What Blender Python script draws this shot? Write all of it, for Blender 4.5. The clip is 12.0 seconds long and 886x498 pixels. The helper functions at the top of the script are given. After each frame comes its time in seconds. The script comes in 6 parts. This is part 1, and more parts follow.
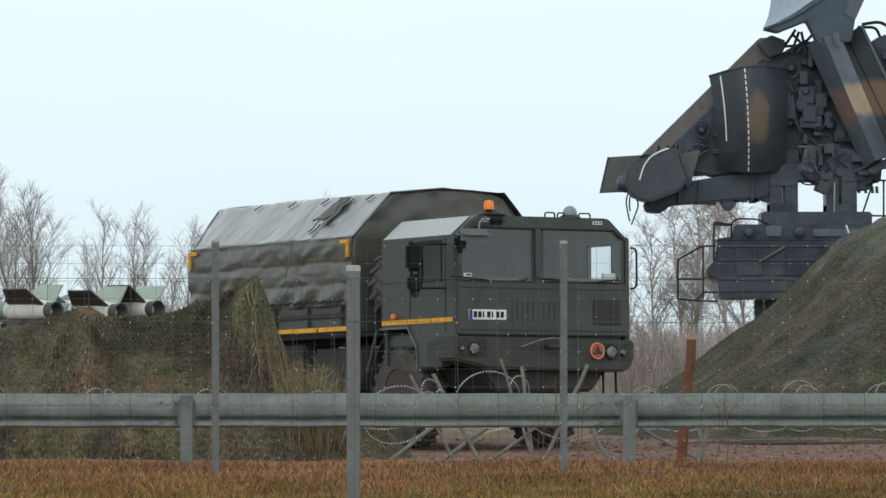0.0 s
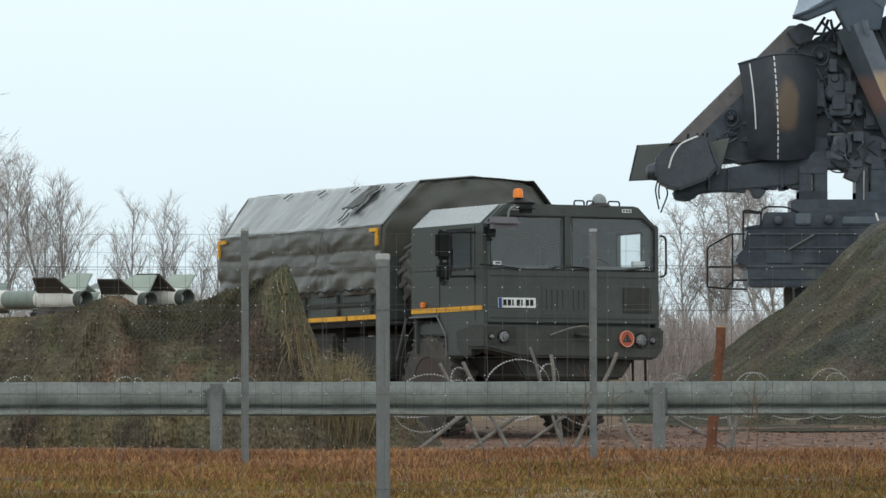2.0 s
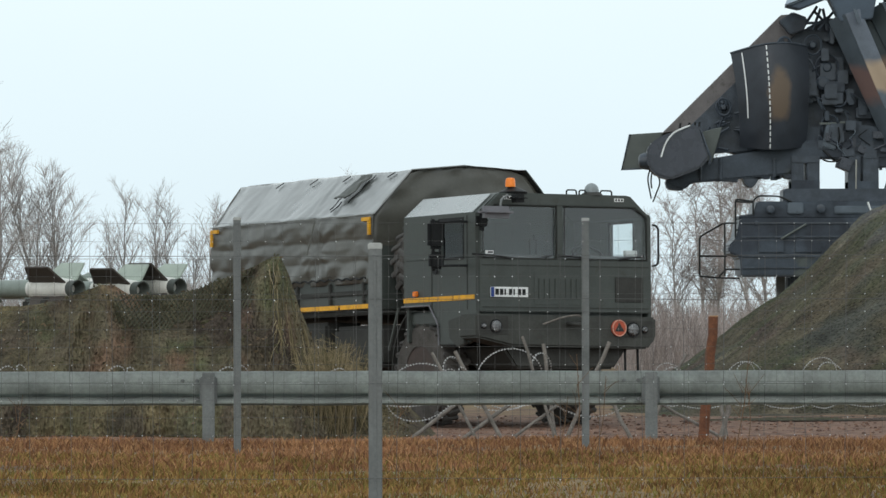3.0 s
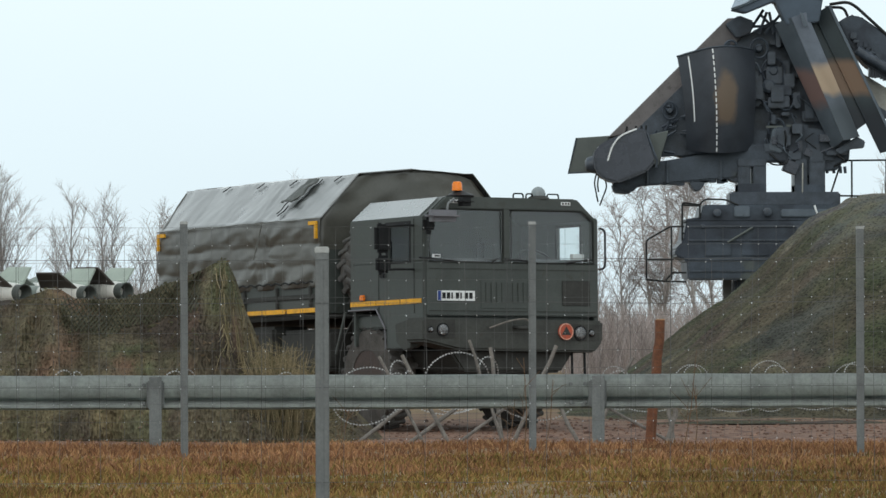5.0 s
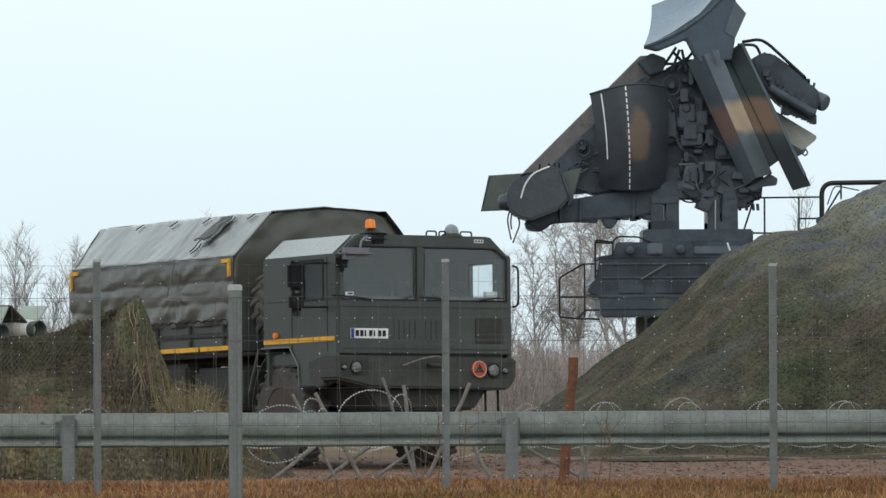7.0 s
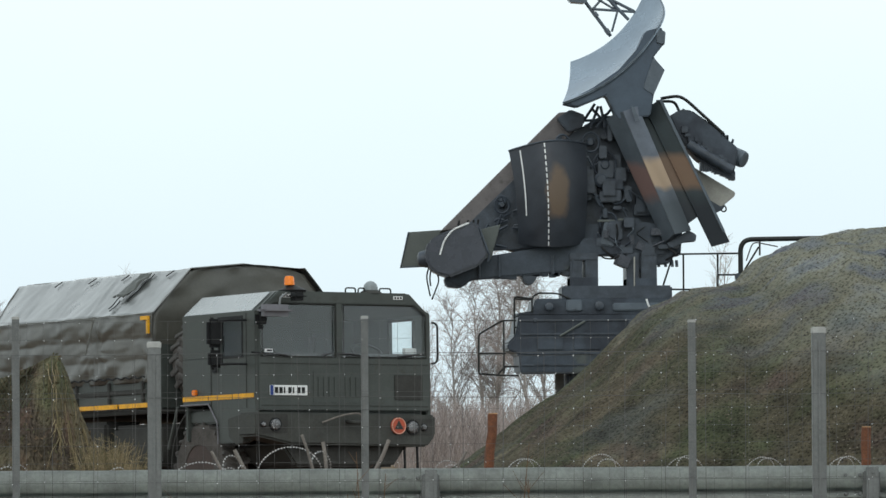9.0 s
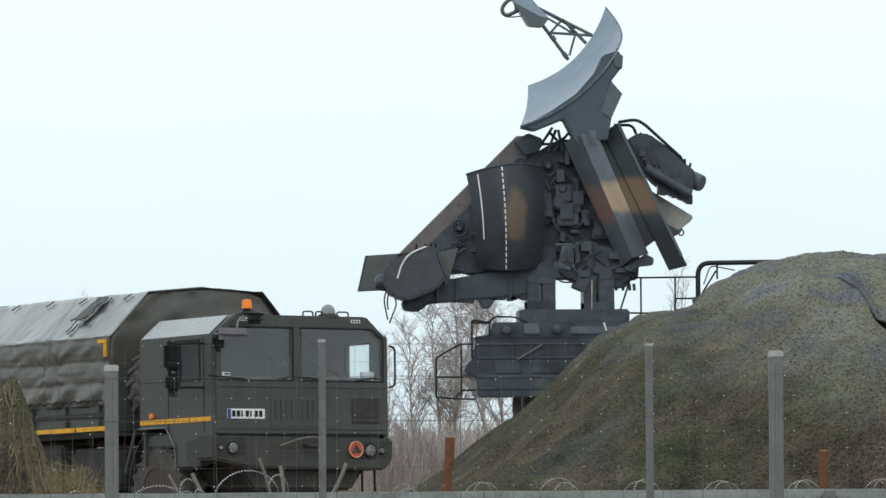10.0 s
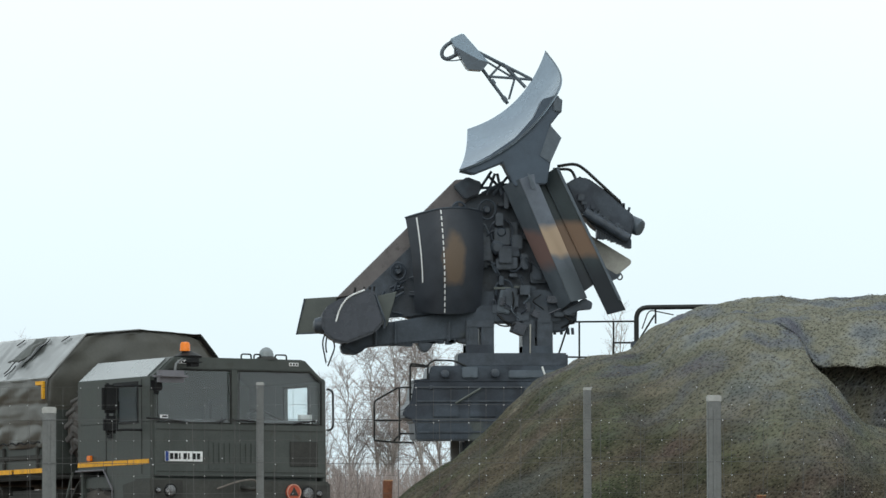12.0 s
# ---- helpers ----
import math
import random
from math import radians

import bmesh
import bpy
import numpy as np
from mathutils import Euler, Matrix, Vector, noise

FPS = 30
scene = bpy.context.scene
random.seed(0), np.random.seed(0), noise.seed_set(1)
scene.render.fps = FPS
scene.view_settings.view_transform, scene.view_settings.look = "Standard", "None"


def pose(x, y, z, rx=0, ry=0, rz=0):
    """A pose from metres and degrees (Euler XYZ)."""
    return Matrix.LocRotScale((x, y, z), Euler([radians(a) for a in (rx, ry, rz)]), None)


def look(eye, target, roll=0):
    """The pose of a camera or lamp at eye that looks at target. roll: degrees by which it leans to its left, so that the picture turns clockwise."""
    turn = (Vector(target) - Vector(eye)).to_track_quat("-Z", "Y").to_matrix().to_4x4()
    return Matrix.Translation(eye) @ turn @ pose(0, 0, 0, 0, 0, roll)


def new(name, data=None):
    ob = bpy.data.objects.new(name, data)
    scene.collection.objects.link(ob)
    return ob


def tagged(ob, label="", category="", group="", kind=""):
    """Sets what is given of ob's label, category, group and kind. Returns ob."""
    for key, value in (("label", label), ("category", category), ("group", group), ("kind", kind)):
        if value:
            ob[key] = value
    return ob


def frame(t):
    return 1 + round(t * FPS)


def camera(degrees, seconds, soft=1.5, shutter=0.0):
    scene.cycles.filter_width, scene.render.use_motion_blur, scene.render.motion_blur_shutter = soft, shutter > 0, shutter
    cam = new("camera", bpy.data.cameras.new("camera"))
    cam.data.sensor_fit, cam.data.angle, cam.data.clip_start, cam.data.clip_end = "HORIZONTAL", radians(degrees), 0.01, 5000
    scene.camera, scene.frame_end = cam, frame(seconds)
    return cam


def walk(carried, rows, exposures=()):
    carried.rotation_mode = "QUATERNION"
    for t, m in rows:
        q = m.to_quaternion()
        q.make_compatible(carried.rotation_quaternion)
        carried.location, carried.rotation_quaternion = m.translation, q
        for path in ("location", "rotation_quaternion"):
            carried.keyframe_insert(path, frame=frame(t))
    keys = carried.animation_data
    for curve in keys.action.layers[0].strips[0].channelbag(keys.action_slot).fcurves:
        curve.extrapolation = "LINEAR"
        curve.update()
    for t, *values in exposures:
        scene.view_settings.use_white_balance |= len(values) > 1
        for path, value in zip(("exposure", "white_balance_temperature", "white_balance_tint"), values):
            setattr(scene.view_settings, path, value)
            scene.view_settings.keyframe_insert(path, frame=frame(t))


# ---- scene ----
# ---------- camera: a long lens on one spot, panning right and up ----------
cam = camera(8.966, 12.0, soft=1.5)
EYE = 1.63
# seconds, turn to the right, upward tilt, lean to the right (degrees)
ROWS = [
    (0.0, 0.0000, 0.6818, 0.02), (0.5, -0.1082, 0.6881, 0.06), (1.0, -0.2032, 0.6644, 0.06), (1.5, -0.2719, 0.6203, 0.06),
    (2.0, -0.2982, 0.5627, 0.09), (2.5, -0.2800, 0.5036, 0.12), (3.0, -0.2201, 0.4538, 0.10), (5.0, 0.3191, 0.4904, 0.18),
    (5.5, 0.5391, 0.5458, 0.22), (6.0, 0.7681, 0.6240, 0.25), (6.5, 0.9885, 0.7298, 0.26), (7.0, 1.2009, 0.8684, 0.26),
    (9.0, 2.0243, 1.4392, 0.35), (9.5, 2.2299, 1.5540, 0.35), (10.0, 2.4565, 1.6752, 0.33), (10.5, 2.6752, 1.8030, 0.29),
    (11.0, 2.8546, 1.9313, 0.22), (11.5, 2.9892, 2.0411, 0.17), (12.0, 3.0798, 2.1130, 0.11),
]
walk(cam, [(t, pose(0, 0, EYE, 90 + up, 0, -right) @ pose(0, 0, 0, 0, 0, -lean)) for t, right, up, lean in ROWS],
     exposures=[(0.0, 0.10), (7.0, 0.10), (9.0, 0.13), (12.0, 0.16)])

# ---------- overcast sky and a weak, wide sun ----------
world = bpy.data.worlds.new("overcast_sky")
scene.world = world
world.use_nodes = True
wn, wl = world.node_tree.nodes, world.node_tree.links
wn.clear()
w_out = wn.new("ShaderNodeOutputWorld")
w_bg = wn.new("ShaderNodeBackground")
w_sky = wn.new("ShaderNodeTexSky")
w_sky.sky_type = "NISHITA"
w_sky.sun_disc = False
w_sky.sun_elevation, w_sky.sun_rotation = radians(38), radians(150)
w_sky.dust_density = 6.0
w_co = wn.new("ShaderNodeTexCoord")
w_sep = wn.new("ShaderNodeSeparateXYZ")
w_ramp = wn.new("ShaderNodeValToRGB")
w_ramp.color_ramp.elements[0].position, w_ramp.color_ramp.elements[0].color = 0.0, (0.78, 0.92, 0.985, 1)
w_ramp.color_ramp.elements[1].position, w_ramp.color_ramp.elements[1].color = 0.6, (0.87, 0.965, 1.0, 1)
w_low = w_ramp.color_ramp.elements.new(0.045)
w_low.color = (0.86, 1.005, 1.06, 1)
w_mid = w_ramp.color_ramp.elements.new(0.09)
w_mid.color = (0.97, 1.09, 1.10, 1)
w_noise = wn.new("ShaderNodeTexNoise")
w_noise.inputs["Scale"].default_value, w_noise.inputs["Detail"].default_value = 9.0, 3.0
w_tone = wn.new("ShaderNodeMapRange")
w_tone.inputs["To Min"].default_value, w_tone.inputs["To Max"].default_value = 0.95, 1.05
w_mul = wn.new("ShaderNodeVectorMath")
w_mul.operation = "SCALE"
w_skyscale = wn.new("ShaderNodeVectorMath")
w_skyscale.operation = "SCALE"
w_skyscale.inputs["Scale"].default_value = 0.06
w_mix = wn.new("ShaderNodeMix")
w_mix.data_type = "RGBA"
w_mix.inputs["Factor"].default_value = 0.9
wl.new(w_co.outputs["Generated"], w_sep.inputs[0])
wl.new(w_sep.outputs["Z"], w_ramp.inputs["Fac"])
wl.new(w_co.outputs["Generated"], w_noise.inputs["Vector"])
wl.new(w_noise.outputs["Fac"], w_tone.inputs["Value"])
wl.new(w_ramp.outputs["Color"], w_mul.inputs[0])
wl.new(w_tone.outputs["Result"], w_mul.inputs["Scale"])
wl.new(w_sky.outputs["Color"], w_skyscale.inputs[0])
wl.new(w_skyscale.outputs["Vector"], w_mix.inputs["A"])
wl.new(w_mul.outputs["Vector"], w_mix.inputs["B"])
wl.new(w_mix.outputs["Result"], w_bg.inputs["Color"])
wl.new(w_bg.outputs["Background"], w_out.inputs["Surface"])
w_bg.inputs["Strength"].default_value = 1.0

sun = new("sun", bpy.data.lights.new("sun", "SUN"))
sun.data.energy, sun.data.angle, sun.data.color = 0.6, radians(40), (1.0, 0.96, 0.9)
sun.matrix_world = look((-20, -30, 40), (0, 30, 0))


# ---------- materials ----------
def material(name, base, rough=0.6, metal=0.0, vary=0.25, scale=6.0, tones=(), patch=1.2, bump=0.15, fine=60.0, wear=None, coord="Object", spec=0.3, coat=0.0, edge=0.06, stretch=(1, 1, 1)):
    """Paint, cloth, metal or soil: base colour with blotches of other tones, fine grain, relief and uneven gloss."""
    m = bpy.data.materials.new(name)
    m.use_nodes = True
    n, l = m.node_tree.nodes, m.node_tree.links
    p = n["Principled BSDF"]
    co = n.new("ShaderNodeTexCoord").outputs[coord]

    def tex(sc, detail=5.0, rough_=0.6, off=0.0):
        mp = n.new("ShaderNodeMapping")
        mp.inputs["Location"].default_value = (off, off * 1.7, off * 0.6)
        mp.inputs["Scale"].default_value = stretch
        l.new(co, mp.inputs["Vector"])
        t = n.new("ShaderNodeTexNoise")
        t.inputs["Scale"].default_value, t.inputs["Detail"].default_value, t.inputs["Roughness"].default_value = sc, detail, rough_
        l.new(mp.outputs["Vector"], t.inputs["Vector"])
        return t.outputs["Fac"]

    def mix(fac, a, b):
        x = n.new("ShaderNodeMix")
        x.data_type = "RGBA"
        for socket, value in ((x.inputs["Factor"], fac), (x.inputs["A"], a), (x.inputs["B"], b)):
            if isinstance(value, bpy.types.NodeSocket):
                l.new(value, socket)
            else:
                socket.default_value = value
        return x.outputs["Result"]

    def step(src, lo, hi, a=0.0, b=1.0):
        r = n.new("ShaderNodeMapRange")
        r.inputs["From Min"].default_value, r.inputs["From Max"].default_value = lo, hi
        r.inputs["To Min"].default_value, r.inputs["To Max"].default_value = a, b
        l.new(src, r.inputs["Value"])
        return r.outputs["Result"]

    col = (*base, 1)
    for i, (tone, lo) in enumerate(tones):
        col = mix(step(tex(patch, 3.0, 0.55, 3.1 + 7.3 * i), lo, lo + edge), col, (*tone, 1))
    big = step(tex(scale, 4.0), 0.3, 0.7)
    dark = mix(0.5, col, (0, 0, 0, 1)) if not isinstance(col, tuple) else tuple(c * (1 - vary) for c in base) + (1,)
    light = tuple(min(1, c * (1 + vary)) for c in base) + (1,) if isinstance(col, tuple) else col
    if isinstance(col, tuple):
        col = mix(big, dark, light)
    else:
        v = n.new("ShaderNodeHueSaturation")
        l.new(step(big, 0, 1, 1 - vary, 1 + vary), v.inputs["Value"])
        l.new(col, v.inputs["Color"])
        col = v.outputs["Color"]
    grain = tex(fine, 6.0, 0.7, 1.3)
    g = n.new("ShaderNodeHueSaturation")
    l.new(step(grain, 0.3, 0.7, 1 - vary * 0.7, 1 + vary * 0.7), g.inputs["Value"])
    l.new(col, g.inputs["Color"])
    col = g.outputs["Color"]
    if wear:
        col = mix(step(tex(scale * 2.3, 6.0, 0.7, 5.0), 0.58, 0.72, 0.0, 0.8), col, (*wear, 1))
    l.new(col, p.inputs["Base Color"])
    l.new(step(big, 0, 1, max(0.02, rough - 0.1), min(1, rough + 0.1)), p.inputs["Roughness"])
    p.inputs["Metallic"].default_value = metal
    p.inputs["Specular IOR Level"].default_value = spec
    p.inputs["Coat Weight"].default_value, p.inputs["Coat Roughness"].default_value = coat, 0.25
    if bump:
        b = n.new("ShaderNodeBump")
        b.inputs["Strength"].default_value, b.inputs["Distance"].default_value = bump, 0.02
        l.new(grain, b.inputs["Height"])
        l.new(b.outputs["Normal"], p.inputs["Normal"])
    return m


def glass_material(name, tint=(0.85, 0.9, 0.9), share=0.06):
    """Clear thin glass: light passes straight through, with a share of mirror gloss at each face."""
    m = bpy.data.materials.new(name)
    m.use_nodes = True
    n, l = m.node_tree.nodes, m.node_tree.links
    n.remove(n["Principled BSDF"])
    clear, gloss, mix = n.new("ShaderNodeBsdfTransparent"), n.new("ShaderNodeBsdfGlossy"), n.new("ShaderNodeMixShader")
    clear.inputs["Color"].default_value = (*tint, 1)
    gloss.inputs["Roughness"].default_value = 0.03
    mix.inputs["Fac"].default_value = share
    l.new(clear.outputs["BSDF"], mix.inputs[1])
    l.new(gloss.outputs["BSDF"], mix.inputs[2])
    l.new(mix.outputs["Shader"], n["Material Output"].inputs["Surface"])
    return m


M = {}
M["truck"] = material("olive_drab_paint", (0.058, 0.067, 0.062), 0.45, vary=0.18, scale=2.5, bump=0.03, wear=(0.045, 0.044, 0.036))
M["truck_dark"] = material("black_chassis_paint", (0.046, 0.047, 0.044), 0.7, spec=0.15, vary=0.25, scale=4, bump=0.08)
M["tread"] = material("dusty_tread_rubber", (0.115, 0.112, 0.108), 0.9, spec=0.1, vary=0.3, scale=8, bump=0.2)
M["rubber"] = material("tyre_rubber", (0.085, 0.079, 0.073), 0.9, spec=0.1, vary=0.3, scale=6, bump=0.3, wear=(0.07, 0.06, 0.05))
M["tarp"] = material("tarpaulin", (0.070, 0.069, 0.058), 0.38, vary=0.18, scale=1.6, bump=0.05, fine=25, wear=(0.082, 0.078, 0.062), spec=0.7)
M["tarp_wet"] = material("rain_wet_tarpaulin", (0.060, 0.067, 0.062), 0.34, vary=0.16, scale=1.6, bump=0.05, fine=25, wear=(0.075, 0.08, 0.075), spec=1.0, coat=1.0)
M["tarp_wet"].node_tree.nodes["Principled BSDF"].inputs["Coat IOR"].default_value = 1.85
M["yellow"] = material("yellow_reflector", (0.72, 0.36, 0.02), 0.45, vary=0.2, scale=8, bump=0.03, wear=(0.35, 0.2, 0.05))
M["orange"] = material("orange_beacon_plastic", (0.85, 0.22, 0.02), 0.25, vary=0.1, bump=0)
M["red_sign"] = material("orange_red_sign", (0.42, 0.085, 0.045), 0.5, vary=0.15, bump=0.02)
M["white"] = material("white_plate", (0.72, 0.74, 0.74), 0.5, vary=0.08, bump=0.02)
M["black"] = material("black_plastic", (0.016, 0.017, 0.018), 0.5, spec=0.15, vary=0.2, bump=0.05)
M["blue"] = material("blue_band", (0.02, 0.05, 0.22), 0.5, vary=0.1, bump=0)
M["lamp"] = material("headlamp_reflector", (0.20, 0.205, 0.21), 0.15, metal=0.9, vary=0.5, scale=30, bump=0.8)
M["grey_dome"] = material("grey_dome_plastic", (0.22, 0.25, 0.26), 0.3, vary=0.1, bump=0.02)
M["seat"] = material("grey_seat_cloth", (0.07, 0.075, 0.08), 0.9, vary=0.15, bump=0.1)
M["glass"] = glass_material("windscreen_glass", (0.93, 0.95, 0.95))
M["side_glass"] = glass_material("side_window_glass", (0.92, 0.94, 0.94), 0.03)
M["galv"] = material("galvanised_steel", (0.31, 0.335, 0.32), 0.5, metal=0.35, vary=0.22, scale=5, bump=0.06, fine=30, wear=(0.28, 0.30, 0.29))
M["post_galv"] = material("dull_galvanised_post", (0.155, 0.165, 0.165), 0.6, metal=0.3, vary=0.25, scale=5, bump=0.06)
M["post"] = material("weathered_steel_post", (0.17, 0.18, 0.18), 0.6, metal=0.3, vary=0.2, scale=6, bump=0.06)
M["cap"] = material("pale_post_cap", (0.38, 0.39, 0.38), 0.6, vary=0.15, scale=20, bump=0.05)
M["wire"] = material("dull_fence_wire", (0.10, 0.10, 0.10), 0.8, metal=0.0, vary=0.1, bump=0)
M["razor"] = material("razor_wire", (0.45, 0.46, 0.46), 0.35, metal=0.4, vary=0.2, bump=0)
M["drop"] = material("water_drop", (0.85, 0.88, 0.9), 0.05, vary=0.02, bump=0, spec=0.9)
M["rust_wood"] = material("orange_brown_wood", (0.135, 0.056, 0.03), 0.8, vary=0.4, scale=9, bump=0.3, wear=(0.10, 0.045, 0.025))
M["stake"] = material("grey_weathered_stake", (0.16, 0.145, 0.13), 0.8, vary=0.35, scale=10, bump=0.3, wear=(0.3, 0.28, 0.25))
M["radar"] = material("dark_green_military_paint", (0.050, 0.064, 0.082), 0.45, vary=0.3, scale=2.2, tones=(((0.032, 0.040, 0.053), 0.52), ((0.066, 0.078, 0.076), 0.62)), patch=0.9, bump=0.06)
M["radar_black"] = material("sooty_black_paint", (0.046, 0.058, 0.074), 0.42, vary=0.35, scale=5, bump=0.08, spec=0.4)
M["radar_grey"] = material("blue_grey_paint", (0.095, 0.118, 0.142), 0.45, vary=0.2, scale=3, bump=0.04, wear=(0.05, 0.06, 0.065))
M["radar_brown"] = material("dull_brown_paint", (0.145, 0.135, 0.135), 0.6, vary=0.2, scale=3, bump=0.05, wear=(0.07, 0.065, 0.06))
M["radar_olive"] = material("grey_green_paint", (0.098, 0.112, 0.106), 0.55, vary=0.15, scale=3, bump=0.04)
M["dish"] = material("dish_grey_paint", (0.24, 0.30, 0.36), 0.24, metal=0.55, vary=0.10, scale=2, bump=0.01, fine=12)
M["pale_wing"] = material("pale_tan_paint", (0.33, 0.33, 0.30), 0.55, vary=0.2, scale=3, tones=(((0.12, 0.15, 0.14), 0.56),), patch=1.1, bump=0.04)
M["steel"] = material("dark_handrail_steel", (0.022, 0.024, 0.024), 0.5, metal=0.3, vary=0.2, bump=0.03)
M["concrete"] = material("pale_grey_leg", (0.2, 0.2, 0.19), 0.8, vary=0.2, scale=4, bump=0.1)
M["missile_white"] = material("off_white_paint", (0.62, 0.62, 0.58), 0.45, vary=0.12, scale=4, bump=0.03, wear=(0.45, 0.44, 0.40))
M["missile_grey"] = material("grey_green_missile_paint", (0.20, 0.235, 0.21), 0.5, vary=0.15, scale=4, bump=0.03)
M["fin_shaded"] = material("shaded_side_fin_paint", (0.055, 0.045, 0.038), 0.6, vary=0.2, scale=5, bump=0.05)


# ---------- mesh helpers ----------
def link_mesh(name, bm, mat, parent=None, label="", smooth=35):
    me = bpy.data.meshes.new(name)
    bmesh.ops.recalc_face_normals(bm, faces=bm.faces)
    bm.to_mesh(me)
    bm.free()
    for x in (mat if isinstance(mat, (list, tuple)) else [mat]):
        me.materials.append(x)
    if smooth:
        me.polygons.foreach_set("use_smooth", [True] * len(me.polygons))
        me.set_sharp_from_angle(angle=radians(smooth))
    ob = new(name, me)
    ob.parent = parent
    if label:
        ob["label"] = label
    return ob


def part(name, bm, mat, parent, label="", smooth=35):
    return link_mesh(name, bm, mat, parent, label, smooth)


def thing(name, m, label, category, group="", kind=""):
    ob = new(name)
    ob.empty_display_size = 0.2
    ob.matrix_world = m
    return tagged(ob, label, category, group, kind)


def raw(name, verts, faces, mat, parent=None, label="", smooth=0):
    me = bpy.data.meshes.new(name)
    me.from_pydata([tuple(v) for v in verts], [], faces)
    me.materials.append(mat)
    if smooth:
        me.polygons.foreach_set("use_smooth", [True] * len(me.polygons))
        me.set_sharp_from_angle(angle=radians(smooth))
    me.update()
    ob = new(name, me)
    ob.parent = parent
    if label:
        ob["label"] = label
    return ob


def bevel(bm, width, segments=2):
    if width:
        bmesh.ops.bevel(bm, geom=list(bm.edges), offset=width, segments=segments, affect="EDGES", clamp_overlap=True)
    return bm


def box(lo, hi, width=0.0, bm=None, m=None):
    made = bmesh.new()
    bmesh.ops.create_cube(made, size=1, matrix=Matrix.Translation([(a + b) / 2 for a, b in zip(lo, hi)]) @ Matrix.Diagonal([abs(b - a) for a, b in zip(lo, hi)] + [1]))
    bevel(made, width)
    if m is not None:
        made.transform(m)
    return made if bm is None else merge(bm, made)


def merge(bm, other):
    me = bpy.data.meshes.new("scratch")
    other.to_mesh(me)
    other.free()
    bm.from_mesh(me)
    bpy.data.meshes.remove(me)
    return bm


def prism(outline, a, b, axis="y", width=0.0, bm=None):
    """A flat outline pushed from a to b along an axis: (x, z) pairs for y, (y, z) for x, (x, y) for z."""
    made = bmesh.new()
    put = {"y": lambda p, q, d: (p, d, q), "x": lambda p, q, d: (d, p, q), "z": lambda p, q, d: (p, q, d)}[axis]
    low = [made.verts.new(put(p, q, a)) for p, q in outline]
    high = [made.verts.new(put(p, q, b)) for p, q in outline]
    made.faces.new(low)
    made.faces.new(high[::-1])
    for i in range(len(low)):
        j = (i + 1) % len(low)
        made.faces.new((low[i], high[i], high[j], low[j]))
    bmesh.ops.recalc_face_normals(made, faces=made.faces)
    bevel(made, width)
    return made if bm is None else merge(bm, made)


def tube_data(points, radii, n=6):
    """Vertices and faces of a tube along points."""
    pts = [Vector(p) for p in points]
    radii = [radii] * len(pts) if isinstance(radii, (int, float)) else radii
    verts, faces, up = [], [], None
    for i, p in enumerate(pts):
        way = (pts[min(i + 1, len(pts) - 1)] - pts[max(i - 1, 0)]).normalized()
        if up is None:
            up = Vector((0, 0, 1)) if abs(way.z) < 0.9 else Vector((1, 0, 0))
        side = way.cross(up).normalized()
        up = side.cross(way).normalized()
        verts += [p + (side * math.cos(2 * math.pi * k / n) + up * math.sin(2 * math.pi * k / n)) * radii[i] for k in range(n)]
    for i in range(len(pts) - 1):
        for k in range(n):
            j = (k + 1) % n
            faces.append((i * n + k, i * n + j, (i + 1) * n + j, (i + 1) * n + k))
    faces.append(tuple(range(n))[::-1])
    faces.append(tuple((len(pts) - 1) * n + k for k in range(n)))
    return verts, faces


def tube(points, radii, n=8, bm=None):
    bm = bm or bmesh.new()
    verts, faces = tube_data(points, radii, n)
    made = [bm.verts.new(v) for v in verts]
    for f in faces:
        bm.faces.new([made[k] for k in f])
    return bm


def round_path(points, r=0.08, n=5):
    """The points with their inner corners rounded."""
    pts = [Vector(p) for p in points]
    out = [pts[0]]
    for a, b, c in zip(pts, pts[1:], pts[2:]):
        p = b + (a - b).normalized() * min(r, (a - b).length / 2)
        q = b + (c - b).normalized() * min(r, (c - b).length / 2)
        out += [(1 - k / n) ** 2 * p + 2 * (k / n) * (1 - k / n) * b + (k / n) ** 2 * q for k in range(n + 1)]
    return out + [pts[-1]]


def sheet(nu, nv, place, thick=0.0):
    """A curved sheet place(a, b), a and b from 0 to 1, with a back if it is thick."""
    bm = bmesh.new()
    rows = [[bm.verts.new(place(i / nu, j / nv)) for j in range(nv + 1)] for i in range(nu + 1)]
    for i in range(nu):
        for j in range(nv):
            bm.faces.new((rows[i][j], rows[i + 1][j], rows[i + 1][j + 1], rows[i][j + 1]))
    if thick:
        bmesh.ops.recalc_face_normals(bm, faces=bm.faces)
        bmesh.ops.solidify(bm, geom=list(bm.faces), thickness=thick)
    return bm


def smooth(a, b, x):
    x = min(1.0, max(0.0, (x - a) / (b - a)))
    return x * x * (3 - 2 * x)


def level(table, x):
    """A smooth height between the (place, height) pairs of a short table."""
    for (p, h), (q, k) in zip(table, table[1:]):
        if x <= q:
            return h + (k - h) * smooth(p, q, x)
    return table[-1][1]


def line(table, x):
    return float(np.interp(x, [p for p, h in table], [h for p, h in table]))


# ---------- ground ----------
FALL = [(0, 0.05), (24, 0.10), (31, 0.47), (42, 0.47), (51, 0.23), (58, 0.10), (70, 0.02), (160, 0.0), (260, -4.0), (600, -14.0), (2600, -60.0)]


